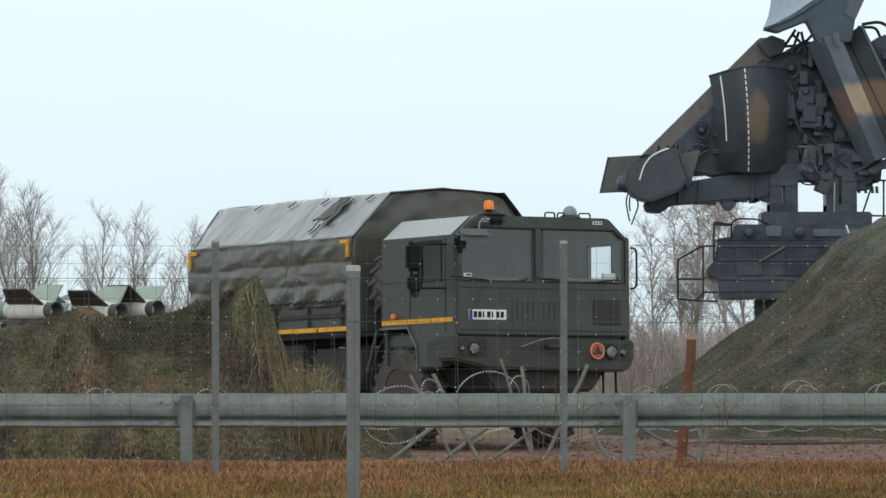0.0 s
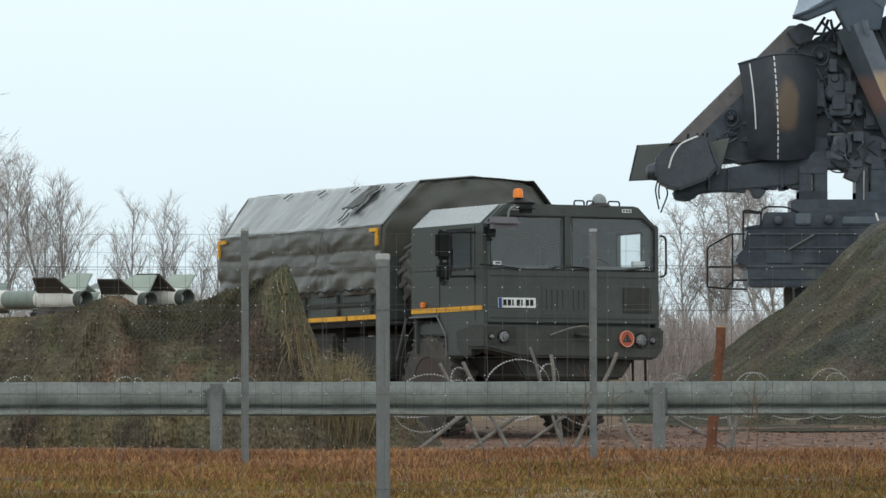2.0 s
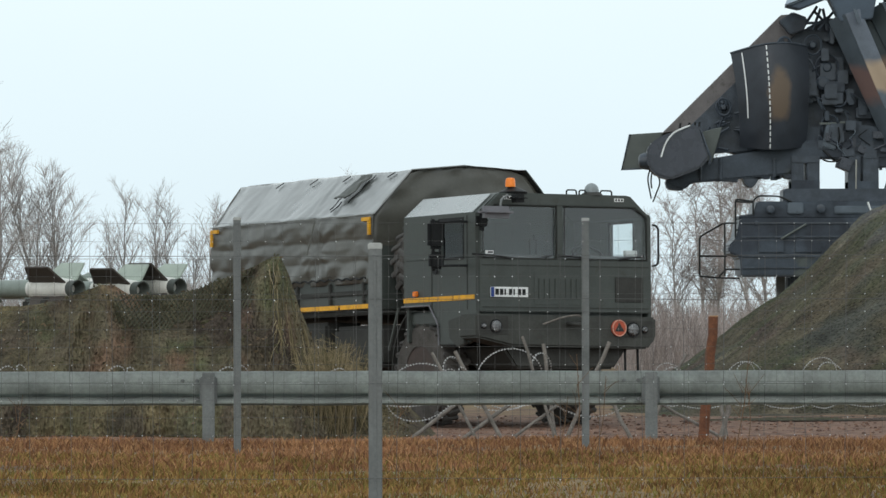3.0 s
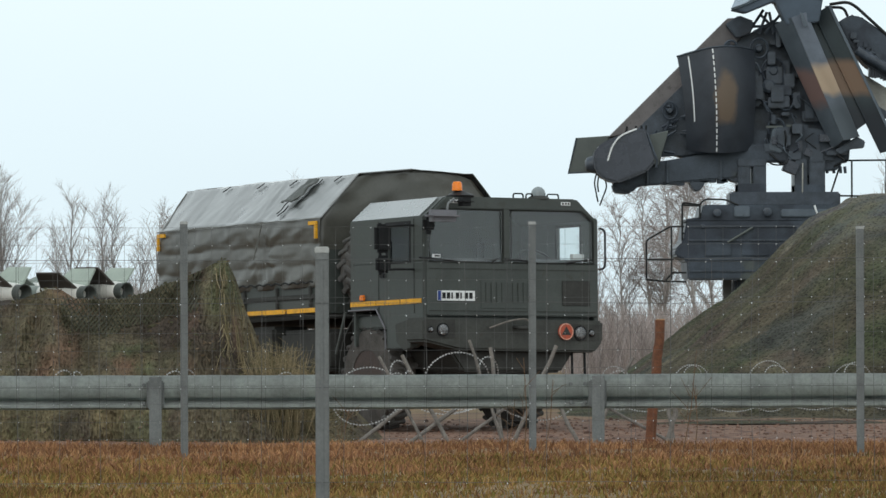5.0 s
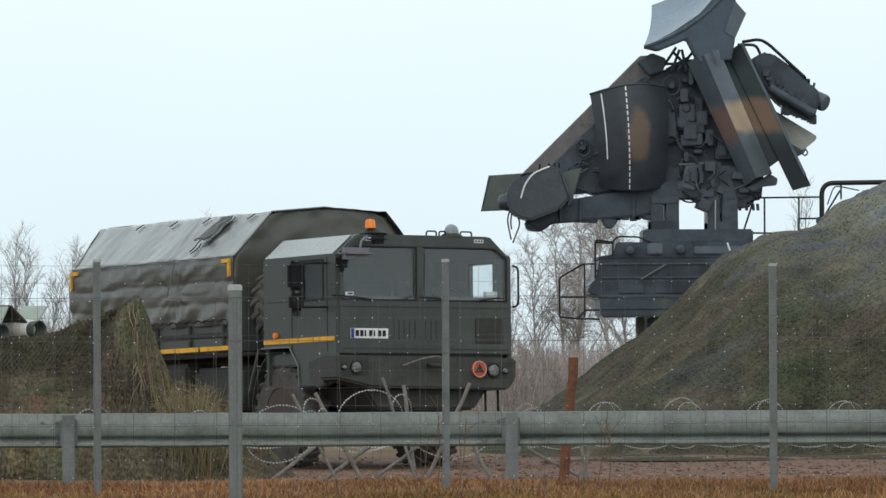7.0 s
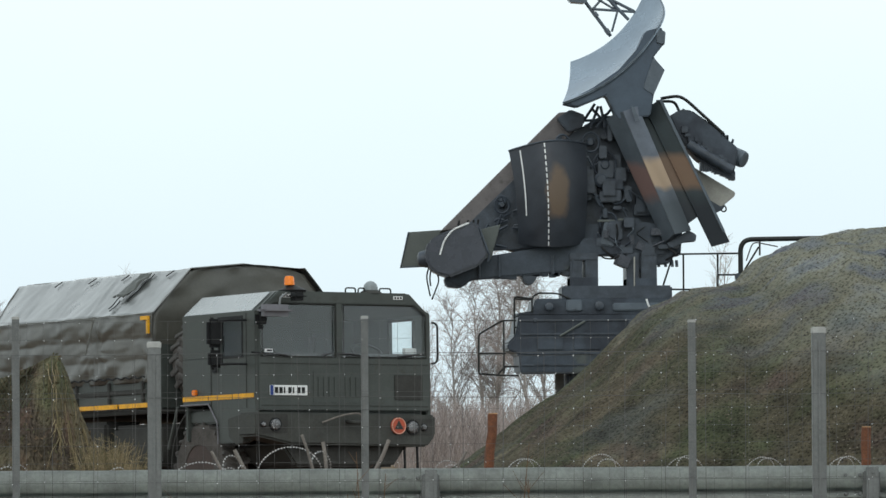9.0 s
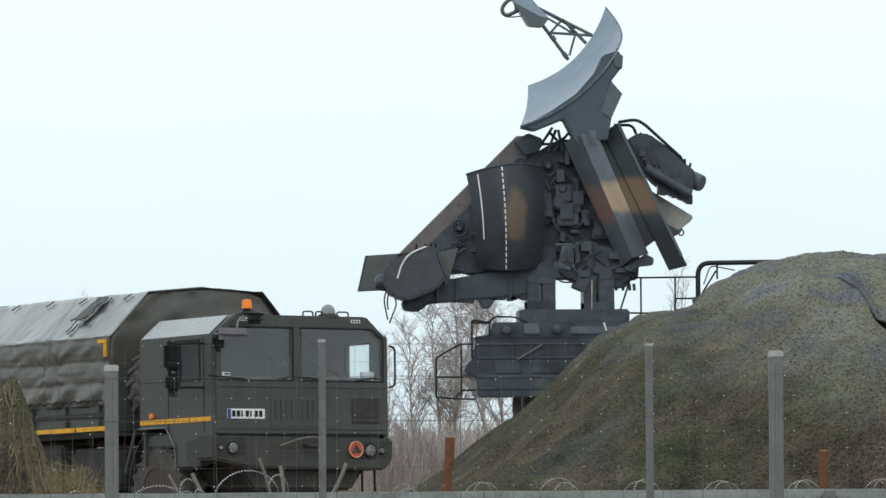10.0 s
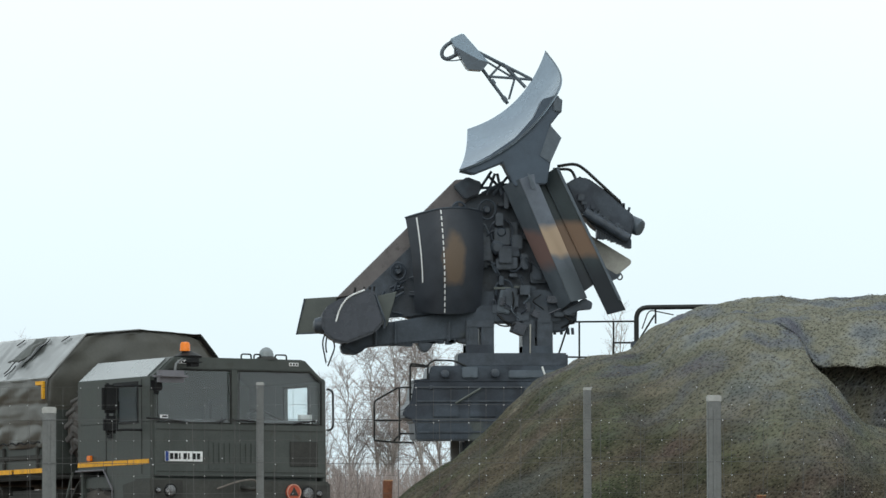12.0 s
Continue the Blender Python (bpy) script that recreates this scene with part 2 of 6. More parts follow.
def ground_at(x, y):
    near = max(0.0, 1 - abs(y - 50) / 40)
    return level(FALL, y) + near * (0.05 * noise.noise((x * 0.35, y * 0.35, 0)) + 0.02 * noise.noise((x * 1.7, y * 1.7, 3)))


def steps(table):
    out = []
    for a, b, d in table:
        out += list(np.arange(a, b, d))
    return out


gx = steps([(-1500, -100, 200), (-100, -20, 20), (-20, -8, 3), (-8, 18, 0.3), (18, 60, 6), (60, 160, 20), (160, 1700, 220)])
gy = steps([(-60, 10, 10), (10, 26, 2), (26, 80, 0.3), (80, 130, 2), (130, 300, 6), (300, 700, 40), (700, 2800, 200)])
gv = [(x, y, ground_at(x, y)) for y in gy for x in gx]
gf = [(j * len(gx) + i, j * len(gx) + i + 1, (j + 1) * len(gx) + i + 1, (j + 1) * len(gx) + i) for j in range(len(gy) - 1) for i in range(len(gx) - 1)]


def soil_material():
    m = material("grass_and_mud", (0.17, 0.12, 0.065), 0.95, vary=0.35, scale=1.3, tones=(((0.11, 0.075, 0.05), 0.5), ((0.16, 0.145, 0.06), 0.58)), patch=0.8, bump=0.5, fine=18, spec=0.2)
    n, l = m.node_tree.nodes, m.node_tree.links
    p = n["Principled BSDF"]
    was = p.inputs["Base Color"].links[0].from_socket
    sep = n.new("ShaderNodeSeparateXYZ")
    l.new(n["Texture Coordinate"].outputs["Object"], sep.inputs[0])
    wob = n.new("ShaderNodeTexNoise")
    wob.inputs["Scale"].default_value = 0.5
    l.new(n["Texture Coordinate"].outputs["Object"], wob.inputs["Vector"])
    add = n.new("ShaderNodeMath")
    add.operation = "MULTIPLY_ADD"
    l.new(wob.outputs["Fac"], add.inputs[0])
    add.inputs[1].default_value = 9.0
    l.new(sep.outputs["Y"], add.inputs[2])
    r = n.new("ShaderNodeMapRange")
    r.inputs["From Min"].default_value, r.inputs["From Max"].default_value = 57.0, 59.0
    l.new(add.outputs[0], r.inputs["Value"])
    far = n.new("ShaderNodeMapRange")
    far.inputs["From Min"].default_value, far.inputs["From Max"].default_value = 76.0, 84.0
    far.inputs["To Min"].default_value, far.inputs["To Max"].default_value = 1.0, 0.15
    l.new(add.outputs[0], far.inputs["Value"])
    band = n.new("ShaderNodeMath")
    band.operation = "MULTIPLY"
    l.new(r.outputs["Result"], band.inputs[0])
    l.new(far.outputs["Result"], band.inputs[1])
    mud = n.new("ShaderNodeTexNoise")
    mud.inputs["Scale"].default_value, mud.inputs["Detail"].default_value = 7.0, 8.0
    l.new(n["Texture Coordinate"].outputs["Object"], mud.inputs["Vector"])
    ramp = n.new("ShaderNodeValToRGB")
    ramp.color_ramp.elements[0].position, ramp.color_ramp.elements[0].color = 0.35, (0.075, 0.042, 0.03, 1)
    ramp.color_ramp.elements[1].position, ramp.color_ramp.elements[1].color = 0.68, (0.27, 0.165, 0.12, 1)
    l.new(mud.outputs["Fac"], ramp.inputs["Fac"])
    x = n.new("ShaderNodeMix")
    x.data_type = "RGBA"
    l.new(band.outputs[0], x.inputs["Factor"])
    l.new(was, x.inputs["A"])
    l.new(ramp.outputs["Color"], x.inputs["B"])
    l.new(x.outputs["Result"], p.inputs["Base Color"])
    return m


M["soil"] = soil_material()
tagged(raw("ground", gv, gf, M["soil"], smooth=60), "rough winter ground of dead grass and red-brown mud", "ground", kind="structure")


def net_material(name, base, tones, patch, holes=9.0, depth=0.34, run=(1, 1, 1), slant=0.0):
    """Garnished camouflage netting: blotches, rows of small dark holes, knotted scraps."""
    m = material(name, base, 0.95, vary=0.48, scale=2.5, tones=tones, patch=patch, bump=0.7, fine=30, spec=0.08, edge=0.16)
    n, l = m.node_tree.nodes, m.node_tree.links
    p = n["Principled BSDF"]
    was = p.inputs["Base Color"].links[0].from_socket
    mp = n.new("ShaderNodeMapping")
    l.new(n["Texture Coordinate"].outputs["Object"], mp.inputs["Vector"])
    v = n.new("ShaderNodeTexVoronoi")
    v.inputs["Scale"].default_value, v.inputs["Randomness"].default_value = holes, 0.75
    for node in n:
        if node.bl_idname == "ShaderNodeMapping":
            node.vector_type = "TEXTURE"
            node.inputs["Rotation"].default_value = (0, slant, 0)
            node.inputs["Scale"].default_value = run
    l.new(mp.outputs["Vector"], v.inputs["Vector"])
    r = n.new("ShaderNodeMapRange")
    r.inputs["From Min"].default_value, r.inputs["From Max"].default_value = 0.16, 0.44
    r.inputs["To Min"].default_value, r.inputs["To Max"].default_value = depth, 1.16
    l.new(v.outputs["Distance"], r.inputs["Value"])
    h = n.new("ShaderNodeHueSaturation")
    l.new(r.outputs["Result"], h.inputs["Value"])
    l.new(was, h.inputs["Color"])
    l.new(h.outputs["Color"], p.inputs["Base Color"])
    bump_node = n["Bump"]
    second = n.new("ShaderNodeBump")
    second.inputs["Strength"].default_value, second.inputs["Distance"].default_value = 0.9, 0.07
    l.new(v.outputs["Distance"], second.inputs["Height"])
    l.new(bump_node.outputs["Normal"], second.inputs["Normal"])
    l.new(second.outputs["Normal"], p.inputs["Normal"])
    return m


def blend_net_tones(m, other, slope, start, end):
    """Blends a second run of tones into the netting, gradually past a ragged slanting line."""
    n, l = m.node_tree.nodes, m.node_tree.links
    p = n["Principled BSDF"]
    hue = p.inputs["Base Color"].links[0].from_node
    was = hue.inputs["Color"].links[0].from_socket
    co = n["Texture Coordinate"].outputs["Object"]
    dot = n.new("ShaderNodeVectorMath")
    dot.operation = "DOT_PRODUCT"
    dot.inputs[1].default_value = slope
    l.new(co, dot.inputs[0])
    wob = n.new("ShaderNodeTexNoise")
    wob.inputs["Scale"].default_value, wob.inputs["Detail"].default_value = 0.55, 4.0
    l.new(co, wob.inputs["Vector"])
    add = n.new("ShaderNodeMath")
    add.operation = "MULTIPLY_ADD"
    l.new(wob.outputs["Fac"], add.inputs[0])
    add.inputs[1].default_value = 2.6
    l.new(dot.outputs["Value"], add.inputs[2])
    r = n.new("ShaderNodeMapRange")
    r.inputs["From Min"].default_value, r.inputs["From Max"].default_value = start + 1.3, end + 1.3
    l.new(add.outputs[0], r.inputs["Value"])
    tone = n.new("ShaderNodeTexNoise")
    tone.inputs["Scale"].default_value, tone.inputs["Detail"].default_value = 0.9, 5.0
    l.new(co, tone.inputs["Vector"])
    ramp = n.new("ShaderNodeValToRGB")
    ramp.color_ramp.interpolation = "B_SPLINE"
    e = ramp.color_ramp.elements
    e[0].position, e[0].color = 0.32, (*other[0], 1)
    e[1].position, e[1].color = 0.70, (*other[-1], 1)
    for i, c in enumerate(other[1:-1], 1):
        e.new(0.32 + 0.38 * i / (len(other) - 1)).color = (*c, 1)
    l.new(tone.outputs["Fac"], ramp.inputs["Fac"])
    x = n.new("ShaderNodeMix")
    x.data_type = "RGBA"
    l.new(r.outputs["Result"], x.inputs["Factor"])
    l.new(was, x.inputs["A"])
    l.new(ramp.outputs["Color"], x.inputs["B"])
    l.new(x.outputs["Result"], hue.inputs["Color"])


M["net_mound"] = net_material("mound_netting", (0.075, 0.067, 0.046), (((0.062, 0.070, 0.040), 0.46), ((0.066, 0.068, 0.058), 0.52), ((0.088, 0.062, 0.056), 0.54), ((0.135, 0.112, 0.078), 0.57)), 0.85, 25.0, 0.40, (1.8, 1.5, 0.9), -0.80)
# Paler blue-grey and tan tones take over towards the crest and the right.
blend_net_tones(M["net_mound"], ((0.11, 0.108, 0.135), (0.165, 0.185, 0.20), (0.19, 0.18, 0.115), (0.24, 0.25, 0.235), (0.13, 0.145, 0.155)), (0.28, 0.0, 1.0), 4.0, 5.9)
M["net_wall"] = net_material("hanging_netting", (0.112, 0.096, 0.062), (((0.070, 0.056, 0.045), 0.47), ((0.082, 0.088, 0.048), 0.51), ((0.190, 0.115, 0.080), 0.57), ((0.180, 0.148, 0.080), 0.56)), 1.2, 30.0, 0.85, (1.0, 1.6, 2.2))

# ---------- netted mound in front of the radar ----------
CREST = [(1.6, 0.0), (2.6, 0.10), (3.36, 0.56), (4.09, 1.11), (5.08, 1.86), (5.94, 2.66), (6.27, 2.92), (6.74, 3.14), (7.36, 3.27), (7.58, 3.38), (7.86, 3.60), (8.2, 3.79), (8.73, 3.99), (9.7, 3.99), (10.7, 4.08), (14.0, 4.1), (20.0, 3.2), (26.0, 0.0)]


def mound_at(x, y, hollow=1.0):
    k = min(1.0, max(0.0, (y - 75.6) / 9.9))
    up = 0.12 * smooth(0, 1, k) + 0.88 * (1 - (1 - k) ** 3.0) if y < 85.5 else 1 - smooth(86.5, 97.0, y)
    ledge = smooth(9.4, 10.3, x)
    up *= 1 - 0.26 * ledge * smooth(74.5, 78, y) * (1 - smooth(80.9, 81.8, y))
    bulge = 0.16 * math.exp(-((x - 8.9) / 1.5) ** 2 - ((y - 79.0) / 2.0) ** 2) + 0.16 * math.exp(-((x - 9.2) / 0.6) ** 2 - ((y - 77.4) / 1.0) ** 2)
    dent = 0.30 * math.exp(-((x - 11.1) / 0.6) ** 2 - ((y - 79.6) / 1.2) ** 2) + 0.12 * math.exp(-((x - 7.2) / 0.5) ** 2 - ((y - 80) / 3.0) ** 2)
    dent += 0.16 * math.exp(-((y - 82.9 - 0.25 * (x - 8)) / 0.35) ** 2) * smooth(6.9, 7.4, x) * (1 - smooth(8.4, 9.4, x))
    z = (line(CREST, x) - 0.05) * up
    folds = 0.10 * noise.noise((x * 0.9, y * 0.45, 1.0)) + 0.05 * noise.noise((x * 2.2 - y * 1.4, y * 0.25, 3.0)) + 0.07 * noise.noise((x * 2.6, y * 1.4, 5.0)) + 0.022 * noise.noise((x * 8.0, y * 6.0, 9.0))
    pit = 0.95 * smooth(9.4, 9.9, x) * (1 - smooth(12.6, 13.4, x)) * smooth(79.2, 79.9, y) * (1 - smooth(80.8, 81.6, y))
    return z + min(1.0, z) * (bulge - dent + folds) - pit * hollow


mx, my = list(np.arange(1.4, 14.6, 0.075)) + list(np.arange(14.6, 26.5, 0.6)), list(np.arange(71.4, 88, 0.11)) + list(np.arange(88, 97.5, 0.5))
mv = [(x, y, max(mound_at(x, y), -0.05) + 0.02) for y in my for x in mx]
mf = [(j * len(mx) + i, j * len(mx) + i + 1, (j + 1) * len(mx) + i + 1, (j + 1) * len(mx) + i) for j in range(len(my) - 1) for i in range(len(mx) - 1)]
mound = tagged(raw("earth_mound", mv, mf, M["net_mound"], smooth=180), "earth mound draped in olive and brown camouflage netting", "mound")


def lip(a, b):
    x = 8.90 + 4.15 * a
    arch = math.sin(math.pi / 2 * a / 0.30) ** 0.7 if a < 0.30 else 1 - 0.55 * smooth(0.30, 0.9, a)
    back_z = mound_at(x, 82.2) - 0.03
    y = 82.2 - (0.7 + 1.0 * arch) * b + 0.06 * noise.noise((x * 3, b * 3, 1))
    front_z = 2.42 + 0.50 * arch + 0.05 * noise.noise((x * 2.5, 0, 3))
    hung = back_z + (front_z - back_z) * b ** 1.3 + 0.04 * noise.noise((x * 4, b * 4, 7))
    lying = mound_at(x, y, 0.0) - 0.04 + 0.07 * smooth(9.0, 9.3, x)
    k = smooth(9.35, 9.85, x)
    return (x, y, lying + (hung - lying) * k)


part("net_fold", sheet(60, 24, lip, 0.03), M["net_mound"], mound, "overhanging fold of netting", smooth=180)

# ---------- guard rail ----------
RAIL_Y = 51.3


def rail_profile():
    """Half the wave of the beam: (depth, height) along the outer face."""
    return [(0.0, 0.155), (-0.02, 0.152), (-0.045, 0.135), (-0.060, 0.095), (-0.064, 0.03), (-0.062, -0.02), (-0.046, -0.046), (0.020, -0.052),
            (0.036, -0.070), (-0.03, -0.084), (-0.06, -0.10), (-0.064, -0.135), (-0.045, -0.155)]


def guard_rail():
    rail = thing("guard_rail", pose(0, RAIL_Y, 0), "galvanised steel roadside guard rail with wave beam on posts", "guard rail")
    top = 0.93
    for k, (a, b) in enumerate([(-10.4, -6.3), (-6.34, -2.3), (-2.34, 1.7), (1.66, 5.72), (5.68, 9.72), (9.68, 13.7)]):
        prof = rail_profile()
        lift = 0.004 * (k % 2)
        bm = bmesh.new()
        n = 8
        front = [[bm.verts.new((a + (b - a) * i / n, d - lift, top - 0.155 + h + 0.006 * noise.noise((a + i, 0, 0)))) for d, h in prof] for i in range(n + 1)]
        for i in range(n):
            for j in range(len(prof) - 1):
                bm.faces.new((front[i][j], front[i + 1][j], front[i + 1][j + 1], front[i][j + 1]))
        bmesh.ops.solidify(bm, geom=list(bm.faces), thickness=0.004)
        beam = part("beam", bm, M["galv"], rail, smooth=50)
        for dz in (0.07, -0.10):
            for dx in (0.13, 0.26):
                part("bolt", tube([(b - dx, -0.07 - lift, top - 0.155 + dz), (b - dx, -0.096 - lift, top - 0.155 + dz)], [0.019, 0.014], 8), M["post"], beam)
    for x in (-6.32, -2.32, 1.69, 5.70, 9.71, -10.33, 13.7):
        base = ground_at(x, RAIL_Y + 0.1) - 0.02
        outline = [(x - 0.058, -0.15), (x + 0.052, -0.15), (x + 0.052, -0.142), (x - 0.048, -0.142), (x - 0.048, -0.10), (x + 0.052, -0.10), (x + 0.052, -0.092), (x - 0.058, -0.092)]
        post = part("post", prism(outline, base, top - 0.015, "z"), M["post_galv"], rail)
        part("spacer", box((x - 0.085, -0.09, top - 0.05), (x + 0.075, -0.004, top - 0.30), 0.012), M["post_galv"], post)
        part("bolt", tube([(x, -0.15, top - 0.06), (x, -0.165, top - 0.06)], 0.014, 6), M["post"], post)
    return rail


guard_rail()


# ---------- wire fences ----------
def fence(name, y, posts, width, bottom, top, label, verticals, horizontals, wire, seed, drop):
    rng = random.Random(seed)
    f = thing(name, pose(0, y, 0), label, "fence")
    for x, extra in posts:
        w, t = width, top + extra
        outline = [(x - w / 2, -w * 0.5), (x + w / 2, -w * 0.5), (x + w / 2, w * 0.5), (x - w / 2, w * 0.5)]
        p = part("post", prism(outline, bottom, t, "z", 0.004), M["post"], f)
        part("rib", box((x - w * 0.10, -w * 0.5 - 0.006, bottom), (x + w * 0.10, -w * 0.5 + 0.002, t - 0.04), 0.002), M["post"], p)
        part("cap", box((x - w * 0.53, -w * 0.53, t - 0.018), (x + w * 0.53, w * 0.53, t + 0.008), 0.004), M["cap"], p, "pale plastic cap")
    x0, x1 = posts[0][0], posts[-1][0]
    verts, faces = [], []

    def wire_along(points):
        v, fc = tube_data(points, wire, 4)
        k = len(verts)
        verts.extend(v)
        faces.extend([tuple(i + k for i in q) for q in fc])

    n = int((x1 - x0) / 0.25)
    rows = [[(x0 + (x1 - x0) * i / n, -width * 0.6, z + 0.006 * noise.noise((i * 0.7, z * 9, seed))) for i in range(n + 1)] for z in horizontals]
    for k, row in enumerate(rows):
        wire_along(row)
    x = x0
    while x < x1:
        wire_along([(x + 0.006 * rng.uniform(-1, 1), -width * 0.6, z) for z in (horizontals[-1], (horizontals[-1] + horizontals[0]) / 2, horizontals[0])])
        x += verticals
    raw("wire_mesh", verts, faces, M["wire"], f, "thin square wire mesh")["kind"] = "stuff"
    verts, faces = [], []
    x = x0
    while x < x1:
        for z in horizontals:
            if rng.random() < 0.55:
                c, r = Vector((x, -width * 0.6 - wire, z - 0.004)), drop * rng.uniform(0.6, 1.15)
                k = len(verts)
                verts += [c + Vector(d) * r for d in ((1, 0, 0), (0, 1, 0), (-1, 0, 0), (0, -1, 0), (0, 0, 1), (0, 0, -1.3))]
                faces += [tuple(k + i for i in q) for q in ((0, 1, 4), (1, 2, 4), (2, 3, 4), (3, 0, 4), (1, 0, 5), (2, 1, 5), (3, 2, 5), (0, 3, 5))]
        x += verticals
    raw("rainwater", verts, faces, M["drop"], f, "rain drops on the wire knots", smooth=180)["kind"] = "stuff"
    return f


FAR_Y, NEAR_Y = 41.7, 20.8
fence("wire_fence", FAR_Y, [(-4.2, 0), (-1.68, 0.0), (0.89, -0.01), (3.31, -0.05), (5.8, -0.06)], 0.054, 0.40, 2.19,
      "grey steel fence posts with wet square wire mesh", 0.130, [2.15 - 0.13 * k for k in range(13)], 0.0010, 3, 0.0042)
fence("wire_fence", NEAR_Y, [(-2.8, -0.02), (-0.33, 0.0), (2.12, 0.04), (4.5, 0.04)], 0.050, 0.05, 1.81,
      "taller grey steel fence posts with pale caps and fine wire", 0.15, [1.77, 1.61, 1.30, 0.95], 0.0009, 5, 0.0024)


# ---------- the truck: across = x, backwards = y, up = z, from the foot of its near front corner ----------
def disc_profile(profile, n=32, axis="y", bm=None, centre=(0, 0, 0)):
    """Turns (along, radius) pairs round an axis."""
    made = bmesh.new()
    rings = []
    for a, r in profile:
        ring = []
        for k in range(n):
            c, s = math.cos(2 * math.pi * k / n) * r, math.sin(2 * math.pi * k / n) * r
            p = {"y": (c, a, s), "x": (a, c, s), "z": (c, s, a)}[axis]
            ring.append(made.verts.new(Vector(p) + Vector(centre)))
        rings.append(ring)
    for r0, r1 in zip(rings, rings[1:]):
        for k in range(n):
            made.faces.new((r0[k], r0[(k + 1) % n], r1[(k + 1) % n], r1[k]))
    made.faces.new(rings[0][::-1])
    made.faces.new(rings[-1])
    bmesh.ops.recalc_face_normals(made, faces=made.faces)
    return made if bm is None else merge(bm, made)


def ring_profile(profile, n=32, axis="y"):
    """An open ring: the profile turned round an axis and closed on its inner side."""
    made = disc_profile(profile, n, axis)
    ends = [f for f in made.faces if len(f.verts) == n]
    bmesh.ops.delete(made, geom=ends, context="FACES_ONLY")
    bmesh.ops.bridge_loops(made, edges=[e for e in made.edges if e.is_boundary])
    return made


def tyre_mesh(axis, r=0.62, w=0.36):
    LUGS.clear()
    bm = ring_profile([(-w / 2, r * 0.55), (-w / 2, r * 0.86), (-w * 0.44, r * 0.94), (-w * 0.3, r * 0.965), (w * 0.3, r * 0.965), (w * 0.44, r * 0.94), (w / 2, r * 0.86), (w / 2, r * 0.55)], 36, axis)
    for k in range(24):
        for side in (-1, 1):
            turn = Matrix.Rotation(2 * math.pi * (k + 0.25 * side) / 24, 4, "X")
            lug = Matrix.Rotation(radians(24 * side), 4, "Z") @ Matrix.Identity(4)
            LUGS.append(turn @ Matrix.Translation((side * w * 0.24, 0, r * 0.965)) @ lug)
    return bm


LUGS = []
LUG_MESH = []


def wheel(parent, centre, axis="x"):
    bm = tyre_mesh("x")
    m = Matrix.Translation(centre) @ (Matrix.Rotation(radians(90), 4, "Z") if axis == "y" else Matrix.Identity(4))
    bm.transform(m)
    w = part("wheel", bm, M["rubber"], parent, "chunky off-road tyre on a dark rim")
    for q in LUGS:
        if not LUG_MESH:
            first = part("tread_block", box((-0.10, -0.032, -0.02), (0.10, 0.032, 0.022), 0.008), M["tread"], w)
            LUG_MESH.append(first.data)
        else:
            first = new("tread_block", LUG_MESH[0])
            first.parent = w
        first.matrix_local = m @ q
    rim = disc_profile([(-0.17, 0.36), (-0.15, 0.33), (-0.05, 0.30), (-0.04, 0.16), (-0.12, 0.13), (-0.14, 0.06), (0.1, 0.06), (0.15, 0.36)], 28, "x")
    for k in range(8):
        a = 2 * math.pi * k / 8
        tube([(-0.05, 0.22 * math.cos(a), 0.22 * math.sin(a)), (-0.09, 0.22 * math.cos(a), 0.22 * math.sin(a))], 0.018, 6, rim)
    rim.transform(m)
    part("rim", rim, M["rust_rim"], w, "rust-stained wheel rim")
    return w


M["rust_rim"] = material("rusty_dark_rim", (0.060, 0.045, 0.040), 0.7, vary=0.3, scale=8, bump=0.15, wear=(0.085, 0.05, 0.04))
CAB_W, BUMPER_W = 2.42, 2.32


